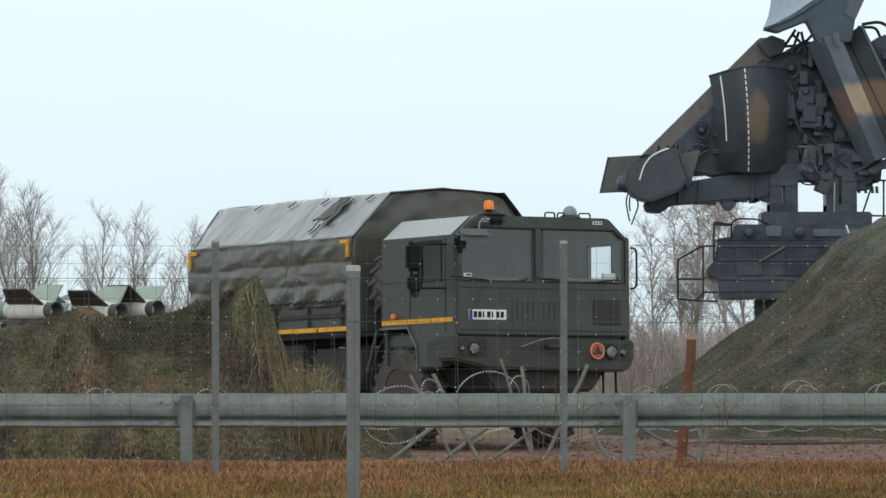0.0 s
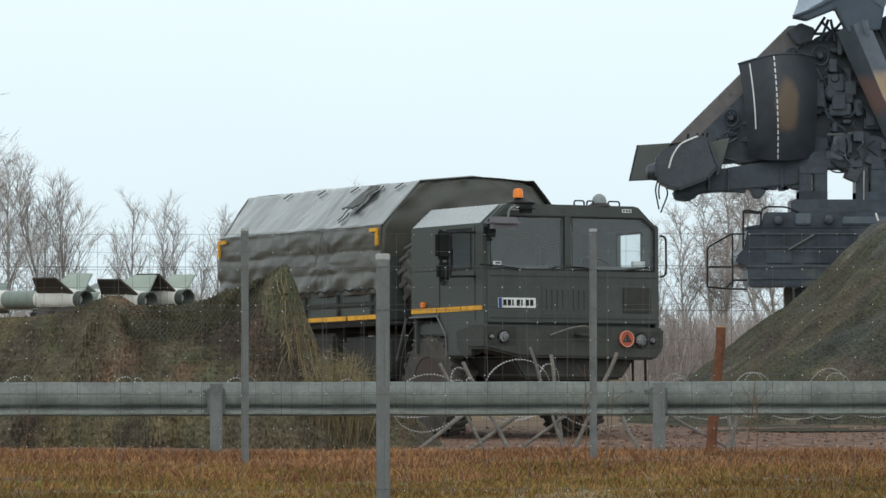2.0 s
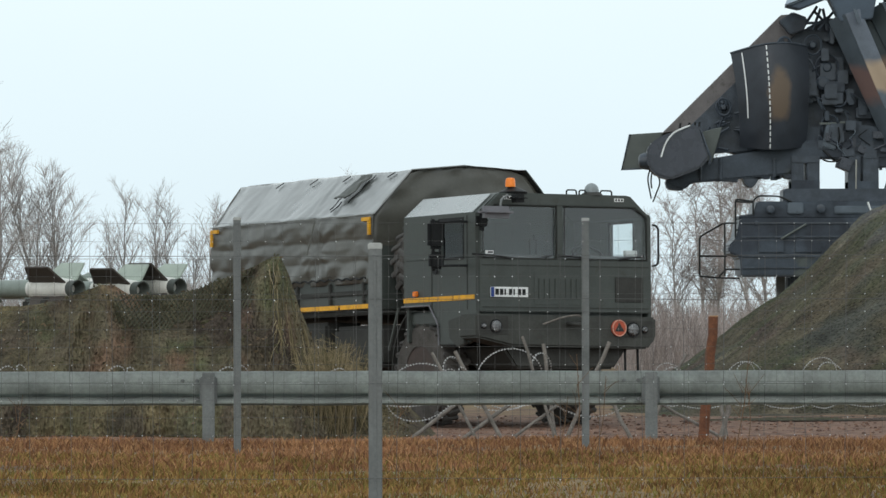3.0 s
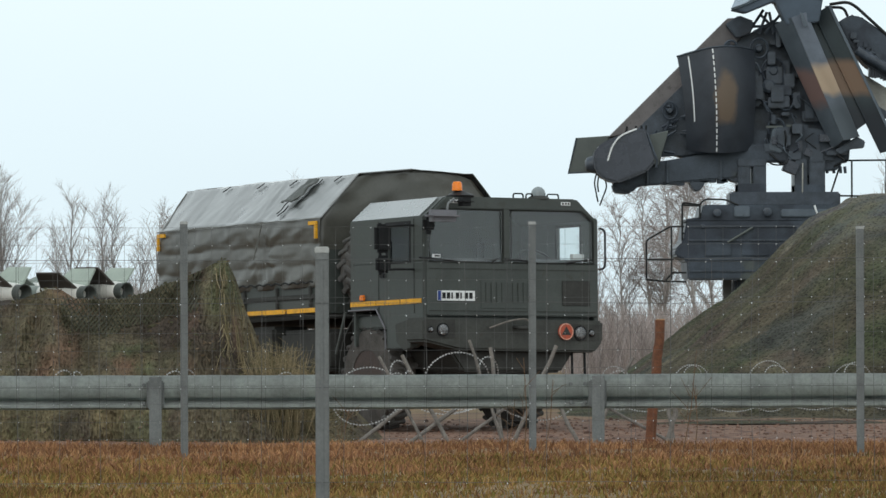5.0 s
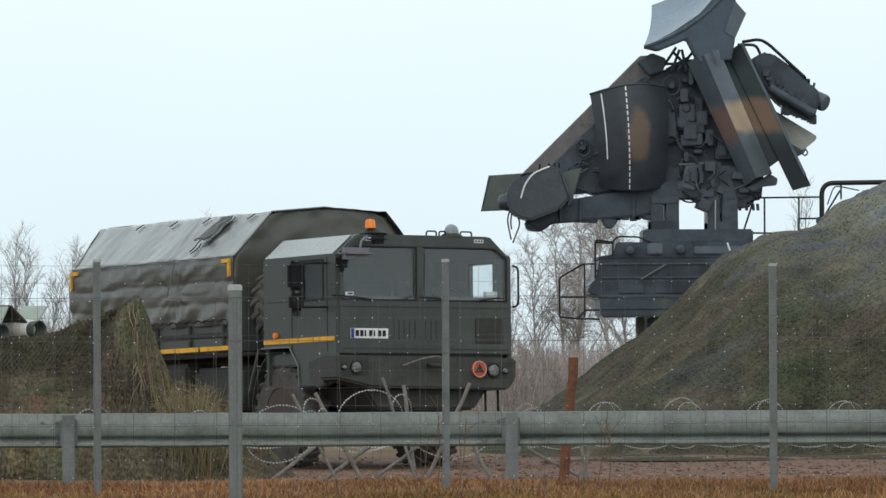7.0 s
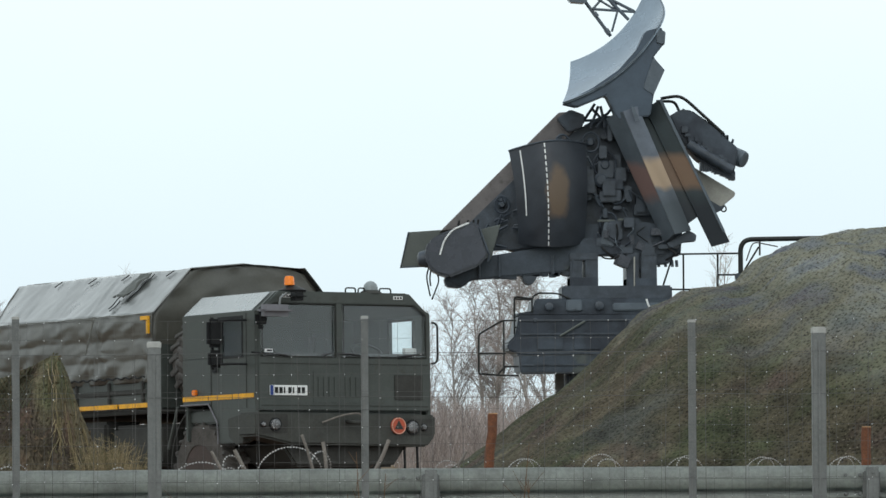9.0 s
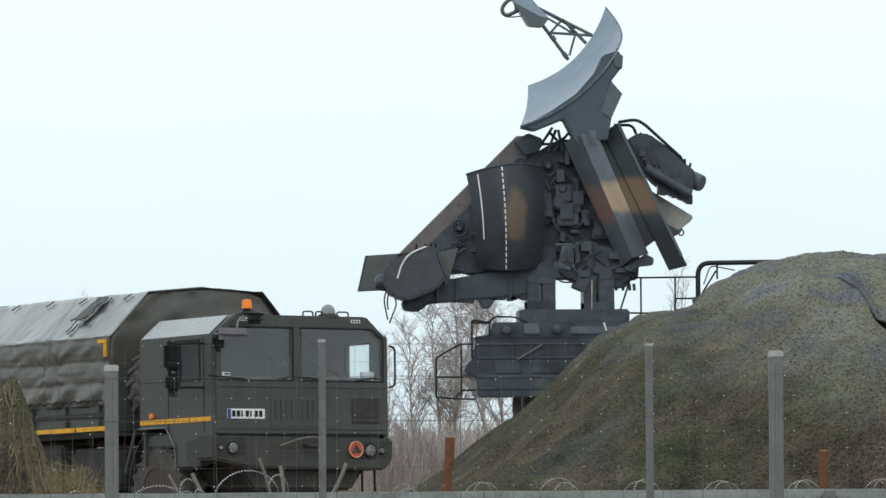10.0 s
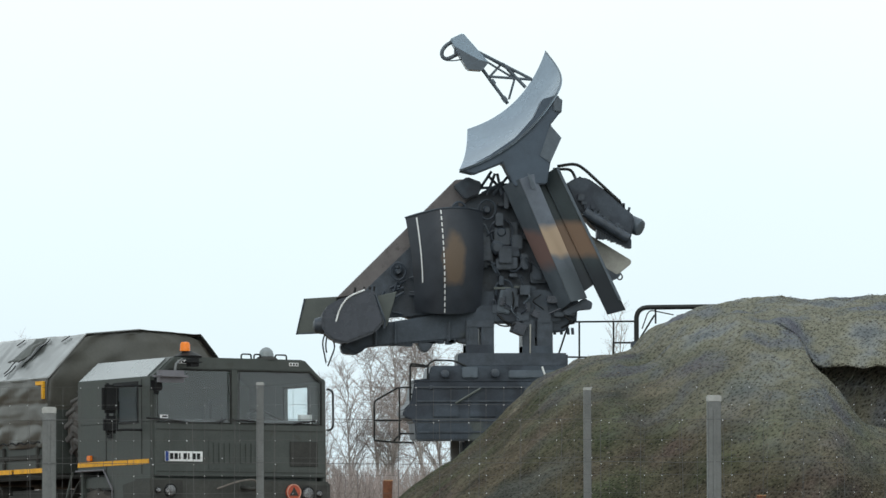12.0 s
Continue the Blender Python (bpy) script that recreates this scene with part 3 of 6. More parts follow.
def truck():
    t = thing("army_truck", pose(0.16, 66.67, 0.09, -1.75, 0.8, 31), "dark olive army truck with tarpaulin cargo bed, parked on mud", "truck")
    W = CAB_W
    # cab shell: floor, back wall, roof, sides with window openings, front with a two-pane windscreen
    cab = part("cab", box((0.06, 0.06, 1.20), (W - 0.06, 1.66, 1.36), 0.02), M["truck"], t)
    part("back_wall", prism([(0.02, 1.0), (W - 0.02, 1.0), (W - 0.02, 2.49), (W - 0.29, 2.72), (0.29, 2.72), (0.02, 2.49)], 1.64, 1.698, "y", 0.01), M["truck"], cab)
    roof = bmesh.new()
    section = [(0.0, 2.50), (0.27, 2.73), (0.32, 2.745), (W - 0.32, 2.745), (W - 0.27, 2.73), (W, 2.50), (W - 0.05, 2.49), (W - 0.31, 2.69), (0.31, 2.69), (0.05, 2.49)]
    prism(section, 0.02, 1.70, "y", 0.0, roof)
    part("roof", roof, M["truck"], cab)
    # Wet near slope; its paler base colour stands in for the reflected sky.
    part("roof_slope", prism([(-0.012, 2.51), (0.255, 2.74), (0.262, 2.732), (-0.004, 2.50)], 0.10, 1.68, "y", 0.003), M["slope"], cab, "wet sloping roof panel, coloured grey for reflected sky")
    # sides: sill, front post, rear panel, header
    for side, x0, x1 in (("near", -0.02, 0.04), ("far", W - 0.04, W + 0.02)):
        part("side_panel", prism([(0.0, 1.98), (1.70, 1.98), (1.70, 1.42), (1.07, 1.42), (0.87, 1.20), (0.85, 0.95), (0.22, 0.95), (0.0, 1.02)], x0, x1, "x", 0.010), M["truck"], cab)
        part("front_post", box((x0, 0.0, 1.97), (x1, 0.30, 2.51), 0.012), M["truck"], cab)
        part("rear_panel", box((x0, 0.84, 1.97), (x1, 1.70, 2.51), 0.012), M["truck"], cab)
        part("window_header", box((x0, 0.28, 2.44), (x1, 0.86, 2.51), 0.008), M["truck"], cab)
        part("side_window", box(((x0 + x1) / 2 - 0.004, 0.29, 1.97), ((x0 + x1) / 2 + 0.004, 0.85, 2.45)), M["side_glass"], cab, "clear cab side window", smooth=0).visible_shadow = False
        part("window_rubber", prism([(0.28, 1.96), (0.86, 1.96), (0.86, 2.46), (0.28, 2.46), (0.28, 1.99), (0.31, 1.99), (0.31, 2.43), (0.83, 2.43), (0.83, 1.99), (0.28, 1.99)], x0 - 0.006, x0 + 0.004, "x"), M["black"], cab)
    door = part("door_seam", box((-0.026, 0.20, 1.36), (-0.018, 0.212, 2.48), 0.002), M["truck_dark"], cab)
    part("door_seam", box((-0.026, 1.02, 1.36), (-0.018, 1.032, 2.48), 0.002), M["truck_dark"], cab)
    part("door_handle", box((-0.05, 0.86, 1.80), (-0.018, 0.97, 1.86), 0.01), M["black"], cab)
    part("stripe", box((-0.028, 0.04, 1.475), (-0.019, 0.52, 1.533), 0.002), M["yellow"], cab, "yellow reflective strip")
    part("stripe", box((-0.028, 0.54, 1.475), (-0.019, 1.08, 1.533), 0.002), M["yellow"], cab, "yellow reflective strip")
    part("stripe", box((-0.028, 1.10, 1.475), (-0.019, 1.69, 1.533), 0.002), M["yellow"], cab, "yellow reflective strip")
    part("side_marker", box((-0.06, 1.34, 1.545), (-0.018, 1.43, 1.61), 0.010), M["orange"], cab, "orange side marker lamp")
    # front
    front = bmesh.new()
    prism([(0.0, 1.33), (W, 1.33), (W, 1.96), (0.0, 1.96)], -0.03, 0.03, "y", 0.012, front)
    part("front_panel", front, M["truck"], cab)
    for a, b in ((0.0, 0.05), (1.085, 1.185), (W - 0.06, W)):
        part("pillar", box((a, -0.02, 1.95), (b, 0.04, 2.52 if b != 1.185 else 2.72), 0.012), M["truck"], cab)
    part("brow", prism([(0.03, 2.50), (0.05, 2.47), (0.22, 2.60), (W - 0.22, 2.60), (W - 0.05, 2.47), (W - 0.03, 2.50), (W - 0.29, 2.735), (0.29, 2.735)], -0.025, 0.06, "y", 0.008), M["truck"], cab)
    for a, b, flip in ((0.05, 1.085, 1), (1.185, W - 0.06, -1)):
        if flip == 1:
            pane = [(a, 1.96), (b, 1.96), (b, 2.60), (a + 0.17, 2.60), (a, 2.48)]
            ring = [(a + 0.016, 1.976), (b - 0.016, 1.976), (b - 0.016, 2.584), (a + 0.176, 2.584), (a + 0.016, 2.472)]
        else:
            pane = [(a, 1.96), (b, 1.96), (b, 2.48), (b - 0.17, 2.60), (a, 2.60)]
            ring = [(a + 0.016, 1.976), (b - 0.016, 1.976), (b - 0.016, 2.472), (b - 0.176, 2.584), (a + 0.016, 2.584)]
        glass = part("windscreen", prism(pane, 0.0, 0.008, "y"), M["glass"], cab, "tall split windscreen pane", smooth=0)
        glass.visible_shadow = False
        bm = bmesh.new()
        vo = [bm.verts.new((x, -0.026, z)) for x, z in pane]
        vi = [bm.verts.new((x, -0.026, z)) for x, z in ring]
        for i in range(5):
            bm.faces.new((vo[i], vo[(i + 1) % 5], vi[(i + 1) % 5], vi[i]))
        bmesh.ops.solidify(bm, geom=list(bm.faces), thickness=0.02)
        part("windscreen_rubber", bm, M["truck_dark"], cab)
    for x, s in ((0.45, 0.55), (0.9, -0.1), (1.55, 0.45), (1.95, -0.35)):
        part("wiper", tube([(x, -0.04, 1.965), (x - s * 0.35, -0.05, 1.99), (x - s, -0.04, 2.01)], 0.012, 6), M["black"], cab)
    # front fittings
    part("upper_seam", box((0.04, -0.036, 1.88), (W - 0.04, -0.029, 1.888)), M["truck_dark"], cab)
    part("lower_seam", box((0.04, -0.036, 1.38), (W - 0.04, -0.029, 1.392)), M["truck_dark"], cab)
    grille = part("grille", box((0.80, -0.034, 1.48), (1.56, -0.028, 1.74), 0.002), M["truck_dark"], cab)
    for k in range(10):
        part("slat", box((0.82 + 0.075 * k, -0.05, 1.49), (0.855 + 0.075 * k, -0.03, 1.73), 0.006), M["truck"], grille)
    part("front_hatch", box((1.90, -0.040, 1.46), (2.30, -0.029, 1.76), 0.006), M["truck_dark"], cab, "dark square recess panel")
    part("front_flap", box((0.76, -0.036, 1.42), (1.62, -0.031, 1.80), 0.004), M["truck"], cab)
    plate = part("number_plate", box((0.15, -0.048, 1.505), (0.67, -0.034, 1.625), 0.004), M["white"], cab, "white number plate with blurred dark bars")
    part("plate_band", box((0.153, -0.0515, 1.508), (0.195, -0.047, 1.622)), M["blue"], plate)
    for k, w in enumerate((0.045, 0.045, 0.02, 0.045, 0.02, 0.045, 0.045)):
        x = 0.215 + 0.062 * k
        part("plate_bar", box((x, -0.0515, 1.530), (x + w, -0.047, 1.602)), M["black"], plate)
    for x in (0.34, 1.90):
        tag = part("roof_label", box((x, -0.034, 2.665), (x + 0.13, -0.026, 2.705)), M["white"], cab, "small white label")
        for k in range(3):
            part("label_bar", box((x + 0.012 + 0.04 * k, -0.037, 2.673), (x + 0.035 + 0.04 * k, -0.033, 2.697)), M["black"], tag)
    tag = part("glass_label", box((0.10, -0.016, 2.015), (0.21, -0.010, 2.055)), M["white"], cab, "small white label")
    part("label_bar", box((0.13, -0.019, 2.025), (0.20, -0.015, 2.045)), M["black"], tag)
    # bumper with lamps
    W = BUMPER_W
    bumper = part("bumper", prism([(-0.14, 1.30), (W + 0.06, 1.28), (W + 0.06, 1.03), (W - 0.06, 0.90), (0.35, 0.92), (-0.14, 1.02)], -0.20, 0.22, "y", 0.025), M["bumper"], t)
    part("bumper_wing", prism([(0.20, 1.30), (0.58, 1.24), (0.55, 1.02), (0.38, 0.92), (0.20, 0.95)], -0.07, 0.0, "x", 0.012), M["bumper"], bumper)
    for x, r in ((0.12, 0.072), (-0.05, 0.034), (W - 0.28, 0.080), (W - 0.12, 0.040)):
        lamp = part("headlight", disc_profile([(-0.245, r * 0.55), (-0.235, r * 0.85), (-0.215, r), (-0.19, r)], 24, "y", None, (x, 0, 1.155 if x < 1 else 1.13)), M["lamp"], bumper, "round glass headlight")
        part("lamp_ring", disc_profile([(-0.218, r), (-0.222, r * 1.12), (-0.20, r * 1.15), (-0.195, r)], 24, "y", None, (x, 0, 1.155 if x < 1 else 1.13)), M["black"], lamp)
    part("lamp_recess", box((-0.11, -0.205, 1.05), (0.30, -0.19, 1.28), 0.006), M["truck_dark"], bumper)
    part("lamp_recess", box((W - 0.40, -0.205, 1.03), (W + 0.02, -0.19, 1.24), 0.006), M["truck_dark"], bumper)
    sign = part("warning_disc", disc_profile([(-0.235, 0.095), (-0.222, 0.099), (-0.205, 0.099)], 28, "y", None, (W - 0.49, 0, 1.145)), M["red_sign"], bumper, "orange-red round sign with a dark triangle")
    part("disc_rim", tube([(W - 0.49 + 0.094 * math.cos(a), -0.236, 1.145 + 0.094 * math.sin(a)) for a in np.linspace(0, 2 * math.pi, 25)], 0.007, 5), M["pale_rim"], sign)
    part("triangle", prism([(W - 0.555, 1.105), (W - 0.425, 1.105), (W - 0.49, 1.210)], -0.240, -0.232, "y"), M["truck_dark"], sign)
    part("towing_cable", tube(round_path([(0.75, -0.24, 1.18), (1.0, -0.30, 1.27), (1.25, -0.28, 1.30), (1.33, -0.24, 1.22)], 0.1), 0.011, 6), M["stake"], bumper)
    part("tow_hook", tube(round_path([(1.12, -0.2, 1.20), (1.12, -0.34, 1.18), (1.26, -0.34, 1.18), (1.26, -0.2, 1.20)], 0.06), 0.024, 8), M["truck_dark"], bumper)
    part("underbody", prism([(0.30, 0.93), (W - 0.25, 0.93), (W - 0.45, 0.66), (0.5, 0.66)], -0.05, 0.9, "y", 0.03), M["truck_dark"], t)
    for x in (W - 0.30, W - 0.12):
        part("hanging_strap", tube([(x, -0.05, 1.0), (x + 0.01, -0.05, 0.55)], 0.016, 6), M["black"], bumper)
    # mirrors, beacon, dome, rails
    W = CAB_W
    mirror = part("mirror", box((-0.42, 0.40, 2.08), (-0.20, 0.50, 2.42), 0.04), M["black"], cab, "large black wing mirror")
    part("lower_mirror", box((-0.40, 0.41, 1.84), (-0.20, 0.50, 2.05), 0.035), M["black"], mirror)
    part("mirror_stem", tube([(-0.30, 0.52, 1.82), (-0.30, 0.52, 2.44)], 0.018, 6), M["black"], mirror)
    for z in (1.88, 2.40):
        part("mirror_arm", tube(round_path([(-0.02, 0.20, z), (-0.22, 0.24, z), (-0.26, 0.44, z)], 0.05), 0.016, 6), M["black"], mirror)
    kerb = part("kerb_mirror", box((-0.20, -0.46, 2.42), (0.26, -0.28, 2.56), 0.06), M["grey_plastic"], cab, "dark rounded overhead mirror")
    part("mirror_arm", tube(round_path([(0.10, -0.36, 2.55), (0.11, -0.36, 2.64), (0.42, 0.0, 2.72)], 0.05), 0.014, 6), M["post"], kerb)
    part("mirror_mount", box((0.34, -0.30, 2.62), (0.54, -0.10, 2.72), 0.045), M["black"], kerb)
    ramp_mirror = part("front_mirror", box((-0.12, -0.22, 2.28), (0.04, -0.10, 2.50), 0.05), M["black"], cab, "black rounded corner mirror")
    part("mirror_arm", tube([(-0.02, -0.14, 2.48), (0.08, 0.0, 2.56)], 0.018, 6), M["black"], ramp_mirror)
    part("mirror_arm", tube(round_path([(W + 0.02, -0.02, 2.40), (W + 0.09, -0.05, 2.38), (W + 0.09, -0.05, 1.92), (W + 0.02, -0.02, 1.90)], 0.06), 0.014, 6), M["black"], cab)
    beacon = part("beacon", disc_profile([(2.815, 0.045), (2.82, 0.062), (2.90, 0.058), (2.925, 0.045), (2.93, 0.01)], 20, "z", None, (0.52, 0.10, 0)), M["orange"], cab, "orange rotating beacon")
    part("beacon_base", disc_profile([(2.735, 0.16), (2.76, 0.17), (2.79, 0.11), (2.818, 0.05)], 20, "z", None, (0.56, 0.10, 0)), M["black"], beacon)
    dome = part("dome", disc_profile([(2.775, 0.088), (2.81, 0.088), (2.85, 0.075), (2.88, 0.045), (2.892, 0.01)], 20, "z", None, (1.66, 0.10, 0)), M["grey_dome"], cab, "grey rounded dome aerial")
    part("dome_base", disc_profile([(2.735, 0.14), (2.755, 0.13), (2.778, 0.095)], 20, "z", None, (1.66, 0.10, 0)), M["truck_dark"], dome)
    for a, b in ((1.28, 1.42), (1.46, 1.55), (1.76, 1.92)):
        part("roof_rail", tube(round_path([(a, 0.06, 2.74), (a, 0.06, 2.80), (b, 0.06, 2.80), (b, 0.06, 2.74)], 0.03), 0.010, 6), M["steel"], cab)
    # interior
    part("dashboard", box((0.08, 0.06, 1.90), (W - 0.08, 0.34, 2.02), 0.04), M["dash"], cab)
    part("steering_wheel", tube([(1.80 + 0.20 * math.cos(a), 0.42 + 0.13 * math.sin(a), 2.05 + 0.10 * math.sin(a)) for a in np.linspace(0, 2 * math.pi, 25)], 0.014, 6), M["black"], cab)
    for x in (0.45, 1.75):
        seat = part("seat", box((x - 0.24, 0.75, 1.36), (x + 0.24, 1.25, 1.75), 0.06), M["seat"], cab)
        part("backrest", box((x - 0.24, 1.2, 1.7), (x + 0.24, 1.35, 2.32), 0.06), M["seat"], seat)
    part("papers", box((2.14, 0.09, 2.022), (2.30, 0.16, 2.09), 0.004), M["white"], cab, "white papers on the dashboard")
    # wheels, mudguards, chassis
    wheel(t, (0.24, 1.46, 0.62))
    wheel(t, (2.12, 1.46, 0.62))
    wheel(t, (0.24, 5.3, 0.70))
    wheel(t, (2.12, 5.3, 0.70))
    part("mudguard_stay", tube([(-0.03, 1.80, 1.42), (-0.03, 2.03, 0.92)], 0.018, 6), M["truck"], t)
    part("arch_trim", tube([(-0.035, 1.72, 1.43), (-0.035, 1.07, 1.43), (-0.035, 0.87, 1.20), (-0.035, 0.85, 0.95)], 0.011, 6), M["grey_plastic"], t, "worn grey wheel arch edge")
    guard = sheet(10, 2, lambda a, b: (0.10 + 0.40 * b, 1.46 - 0.74 * math.cos(math.pi * (0.42 + 0.58 * a)), 0.68 + 0.78 * math.sin(math.pi * (0.42 + 0.58 * a))), 0.02)
    part("mudguard", guard, M["truck_dark"], t)
    part("side_box", box((0.02, 0.20, 1.0), (0.30, 0.55, 1.30), 0.03), M["truck_dark"], t)
    for x in (0.72, 1.50):
        part("chassis_rail", box((x, 0.3, 0.92), (x + 0.1, 6.4, 1.16), 0.01), M["truck_dark"], t)
    part("tool_box", box((0.0, 3.62, 0.70), (0.55, 4.62, 1.30), 0.04), M["truck_dark"], t)
    part("side_locker", box((1.70, 2.3, 0.55), (2.34, 5.0 - 0.45, 1.34), 0.04), M["truck_dark"], t)
    part("air_tank", tube([(1.05, 3.7, 0.90), (1.05, 5.0, 0.90)], 0.20, 14), M["truck_dark"], t)
    part("fuel_tank", box((0.02, 2.35, 0.72), (0.62, 3.5, 1.24), 0.06), M["truck_dark"], t)
    part("axle", tube([(0.3, 1.46, 0.62), (2.1, 1.46, 0.62)], 0.11, 10), M["truck_dark"], t)
    part("axle", tube([(0.3, 5.3, 0.70), (2.1, 5.3, 0.70)], 0.11, 10), M["truck_dark"], t)
    spare = wheel(t, (0.70, 2.02, 1.98), "y")
    spare["label"] = "spare off-road wheel standing behind the cab"
    part("spare_frame", box((0.2, 1.84, 1.2), (1.5, 1.9, 1.5), 0.02), M["truck_dark"], t)
    # cargo bed and tarpaulin
    y0, y1 = 2.27, 6.38
    bed = part("cargo_bed", box((-0.06, y0 + 0.02, 1.36), (2.40, y1, 1.44), 0.015), M["truck_dark"], t)
    part("dropside", box((-0.10, y0, 1.42), (-0.04, y1, 1.80), 0.012), M["truck"], bed)
    part("dropside", box((2.38, y0, 1.42), (2.44, y1, 1.80), 0.012), M["truck"], bed)
    part("headboard", box((-0.06, y0, 1.42), (2.40, y0 + 0.06, 2.2), 0.012), M["truck"], bed)
    part("bed_rib", box((-0.125, y0, 1.60), (-0.10, y1, 1.66), 0.008), M["truck_dark"], bed)
    part("bed_rib", box((-0.125, y0, 1.43), (-0.10, y1, 1.47), 0.008), M["truck_dark"], bed)
    part("stripe", box((-0.135, y0 + 0.02, 1.435), (-0.102, 3.05, 1.49), 0.002), M["yellow"], bed, "yellow reflective strip")
    part("stripe", box((-0.135, 3.10, 1.435), (-0.102, y1, 1.49), 0.002), M["yellow"], bed, "yellow reflective strip")
    for k in range(5):
        y = y0 + 0.2 + 0.82 * k
        part("latch", box((-0.135, y, 1.50), (-0.10, y + 0.05, 1.76), 0.008), M["truck_dark"], bed)
    cover = [(-0.11, 1.74), (-0.10, 2.58), (0.44, 3.13), (1.2, 3.21), (2.08, 3.17), (2.57, 2.60), (2.57, 1.74)]
    lengths = [0.0]
    for (a, b), (c, d) in zip(cover, cover[1:]):
        lengths.append(lengths[-1] + math.hypot(c - a, d - b))
    total = lengths[-1]

    def tarp(a, b):
        s = a * total
        x = float(np.interp(s, lengths, [p for p, q in cover]))
        z = float(np.interp(s, lengths, [q for p, q in cover]))
        y = y0 + (y1 - y0) * b
        side = max(0.0, 1 - abs(s - 0.35) / 0.55)
        puff = 0.0
        if s < 0.841:
            puff = 0.020 * abs(math.sin((s / 0.80 * 3 + 0.10 * noise.noise((y * 0.8, 0, 5))) * math.pi)) ** 0.7 * smooth(0.0, 0.08, 0.841 - s) + 0.022 * noise.noise((y * 1.3, s * 3.0, 2)) + 0.012 * noise.noise((y * 4 + s * 5, s * 7, 7))
            creases = max(0.0, 1 - abs(((y - 3.55) + (0.45 - s) * 0.5)) / 0.10)
            puff -= 0.022 * creases
            puff += 0.006 * noise.noise((y * 9 - s * 6, s * 3, 11)) + 0.004 * noise.noise((y * 3, s * 22, 13))
            way = math.atan2(s - 0.42, y - 3.70)
            near = math.hypot(s - 0.42, y - 3.70)
            puff += 0.007 * math.sin(way * 13) * math.exp(-(near / 0.55) ** 2) * min(1.0, near * 6)
            low = smooth(0.40, 0.05, s)
            puff += 0.022 * low * math.sin(y * 9 + s * 14 + 2 * noise.noise((y * 2, 0, 0)))
            return (x - puff, y, z)
        lift = 0.014 * noise.noise((y * 1.1, s * 1.6, 4)) + 0.013 * noise.noise((y * 5, s * 3, 1)) + 0.007 * noise.noise((y * 11 + s * 4, s * 5, 9)) - 0.008 * max(0.0, 1 - abs((y + 0.3) % 0.9 - 0.45) / 0.03) + 0.012 * max(0.0, 1 - abs(y - 3.95 - 0.2 * (s - 1.2)) / 0.05)
        sag = 0.016 * math.sin((y - y0) / 0.92 * math.pi) ** 2 * (1 if 0.9 < s < 1.6 else 0.5)
        back = 0.24 * smooth(0.35, 1.0, b) * min(1.0, (z - 2.58) / 0.55)
        return (x, y + back, z + lift - sag)

    side_share = 0.84 / total
    cover_part = part("tarpaulin", sheet(40, 110, lambda a, b: tarp(a * side_share, b), 0.006), M["tarp"], t, "dark grey-green tarpaulin with creases", smooth=180)
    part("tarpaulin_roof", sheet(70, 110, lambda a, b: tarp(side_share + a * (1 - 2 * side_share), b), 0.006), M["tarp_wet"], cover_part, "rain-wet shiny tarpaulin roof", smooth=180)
    part("tarpaulin_side", sheet(40, 60, lambda a, b: tarp(1 - side_share + a * side_share, b), 0.006), M["tarp"], cover_part, smooth=180)

    def gable(y, outward):
        bm = bmesh.new()
        rows = 26
        grid = []
        for i in range(rows + 1):
            z = 1.76 + (3.20 - 1.76) * i / rows
            xs = sorted({round(float(np.interp(z, [1.74, 2.58, 3.13, 3.21], [v, w, p, q])), 4) for v, w, p, q in ((-0.10, -0.09, 0.44, 1.2), (2.56, 2.56, 2.06, 1.2))})
            lo, hi = xs[0], xs[-1]
            grid.append([bm.verts.new((lo + (hi - lo) * k / 30, y + (0.24 * max(0.0, min(1.0, (z - 2.58) / 0.55)) if outward > 0 else 0.0) + outward * (0.035 * noise.noise((lo + (hi - lo) * k / 12, z * 2.2, 3)) + 0.02 * noise.noise((lo + k * 0.3, z * 6, 8))), z)) for k in range(31)])
        for i in range(rows):
            for k in range(30):
                bm.faces.new((grid[i][k], grid[i][k + 1], grid[i + 1][k + 1], grid[i + 1][k]))
        bmesh.ops.remove_doubles(bm, verts=bm.verts, dist=0.002)
        bmesh.ops.solidify(bm, geom=list(bm.faces), thickness=0.005)
        return bm

    part("tarpaulin_front", gable(y0 + 0.04, -1), M["tarp"], cover_part, smooth=180)
    part("tarpaulin_back", gable(y1 - 0.04, 1), M["tarp"], cover_part, smooth=180)
    # hem, flap with straps, toggles, corner reflectors, rope
    slope = lambda k, y, off=0.0: (-0.10 + 0.54 * k - 0.71 * off, y, 2.58 + 0.55 * k + 0.71 * off)
    flap = sheet(12, 8, lambda a, b: slope(0.36 + 0.54 * a, 3.06 + 0.28 * b + 0.16 * (1 - a), 0.055 + 0.03 * noise.noise((a * 4, b * 4, 6)) + (0.02 if a < 0.12 else 0)), 0.008)
    part("flap", flap, M["flap"], cover_part, "wrinkled window flap", smooth=180)
    for y, k0, k1 in ((3.04, 0.30, 0.92), (3.34, 0.16, 0.92), (3.24, 0.10, 0.34)):
        part("strap", tube([slope(k, y + 0.16 * (1 - k) + 0.02 * math.sin(k * 20), 0.02) for k in np.linspace(k0, k1, 14)], 0.007, 5), M["black"], cover_part)
    for y in (2.62, 3.72, 4.55, 5.42):
        part("toggle", tube([slope(0.97, y, 0.012), slope(0.85, y + 0.09, 0.012)], 0.007, 5), M["black"], cover_part)
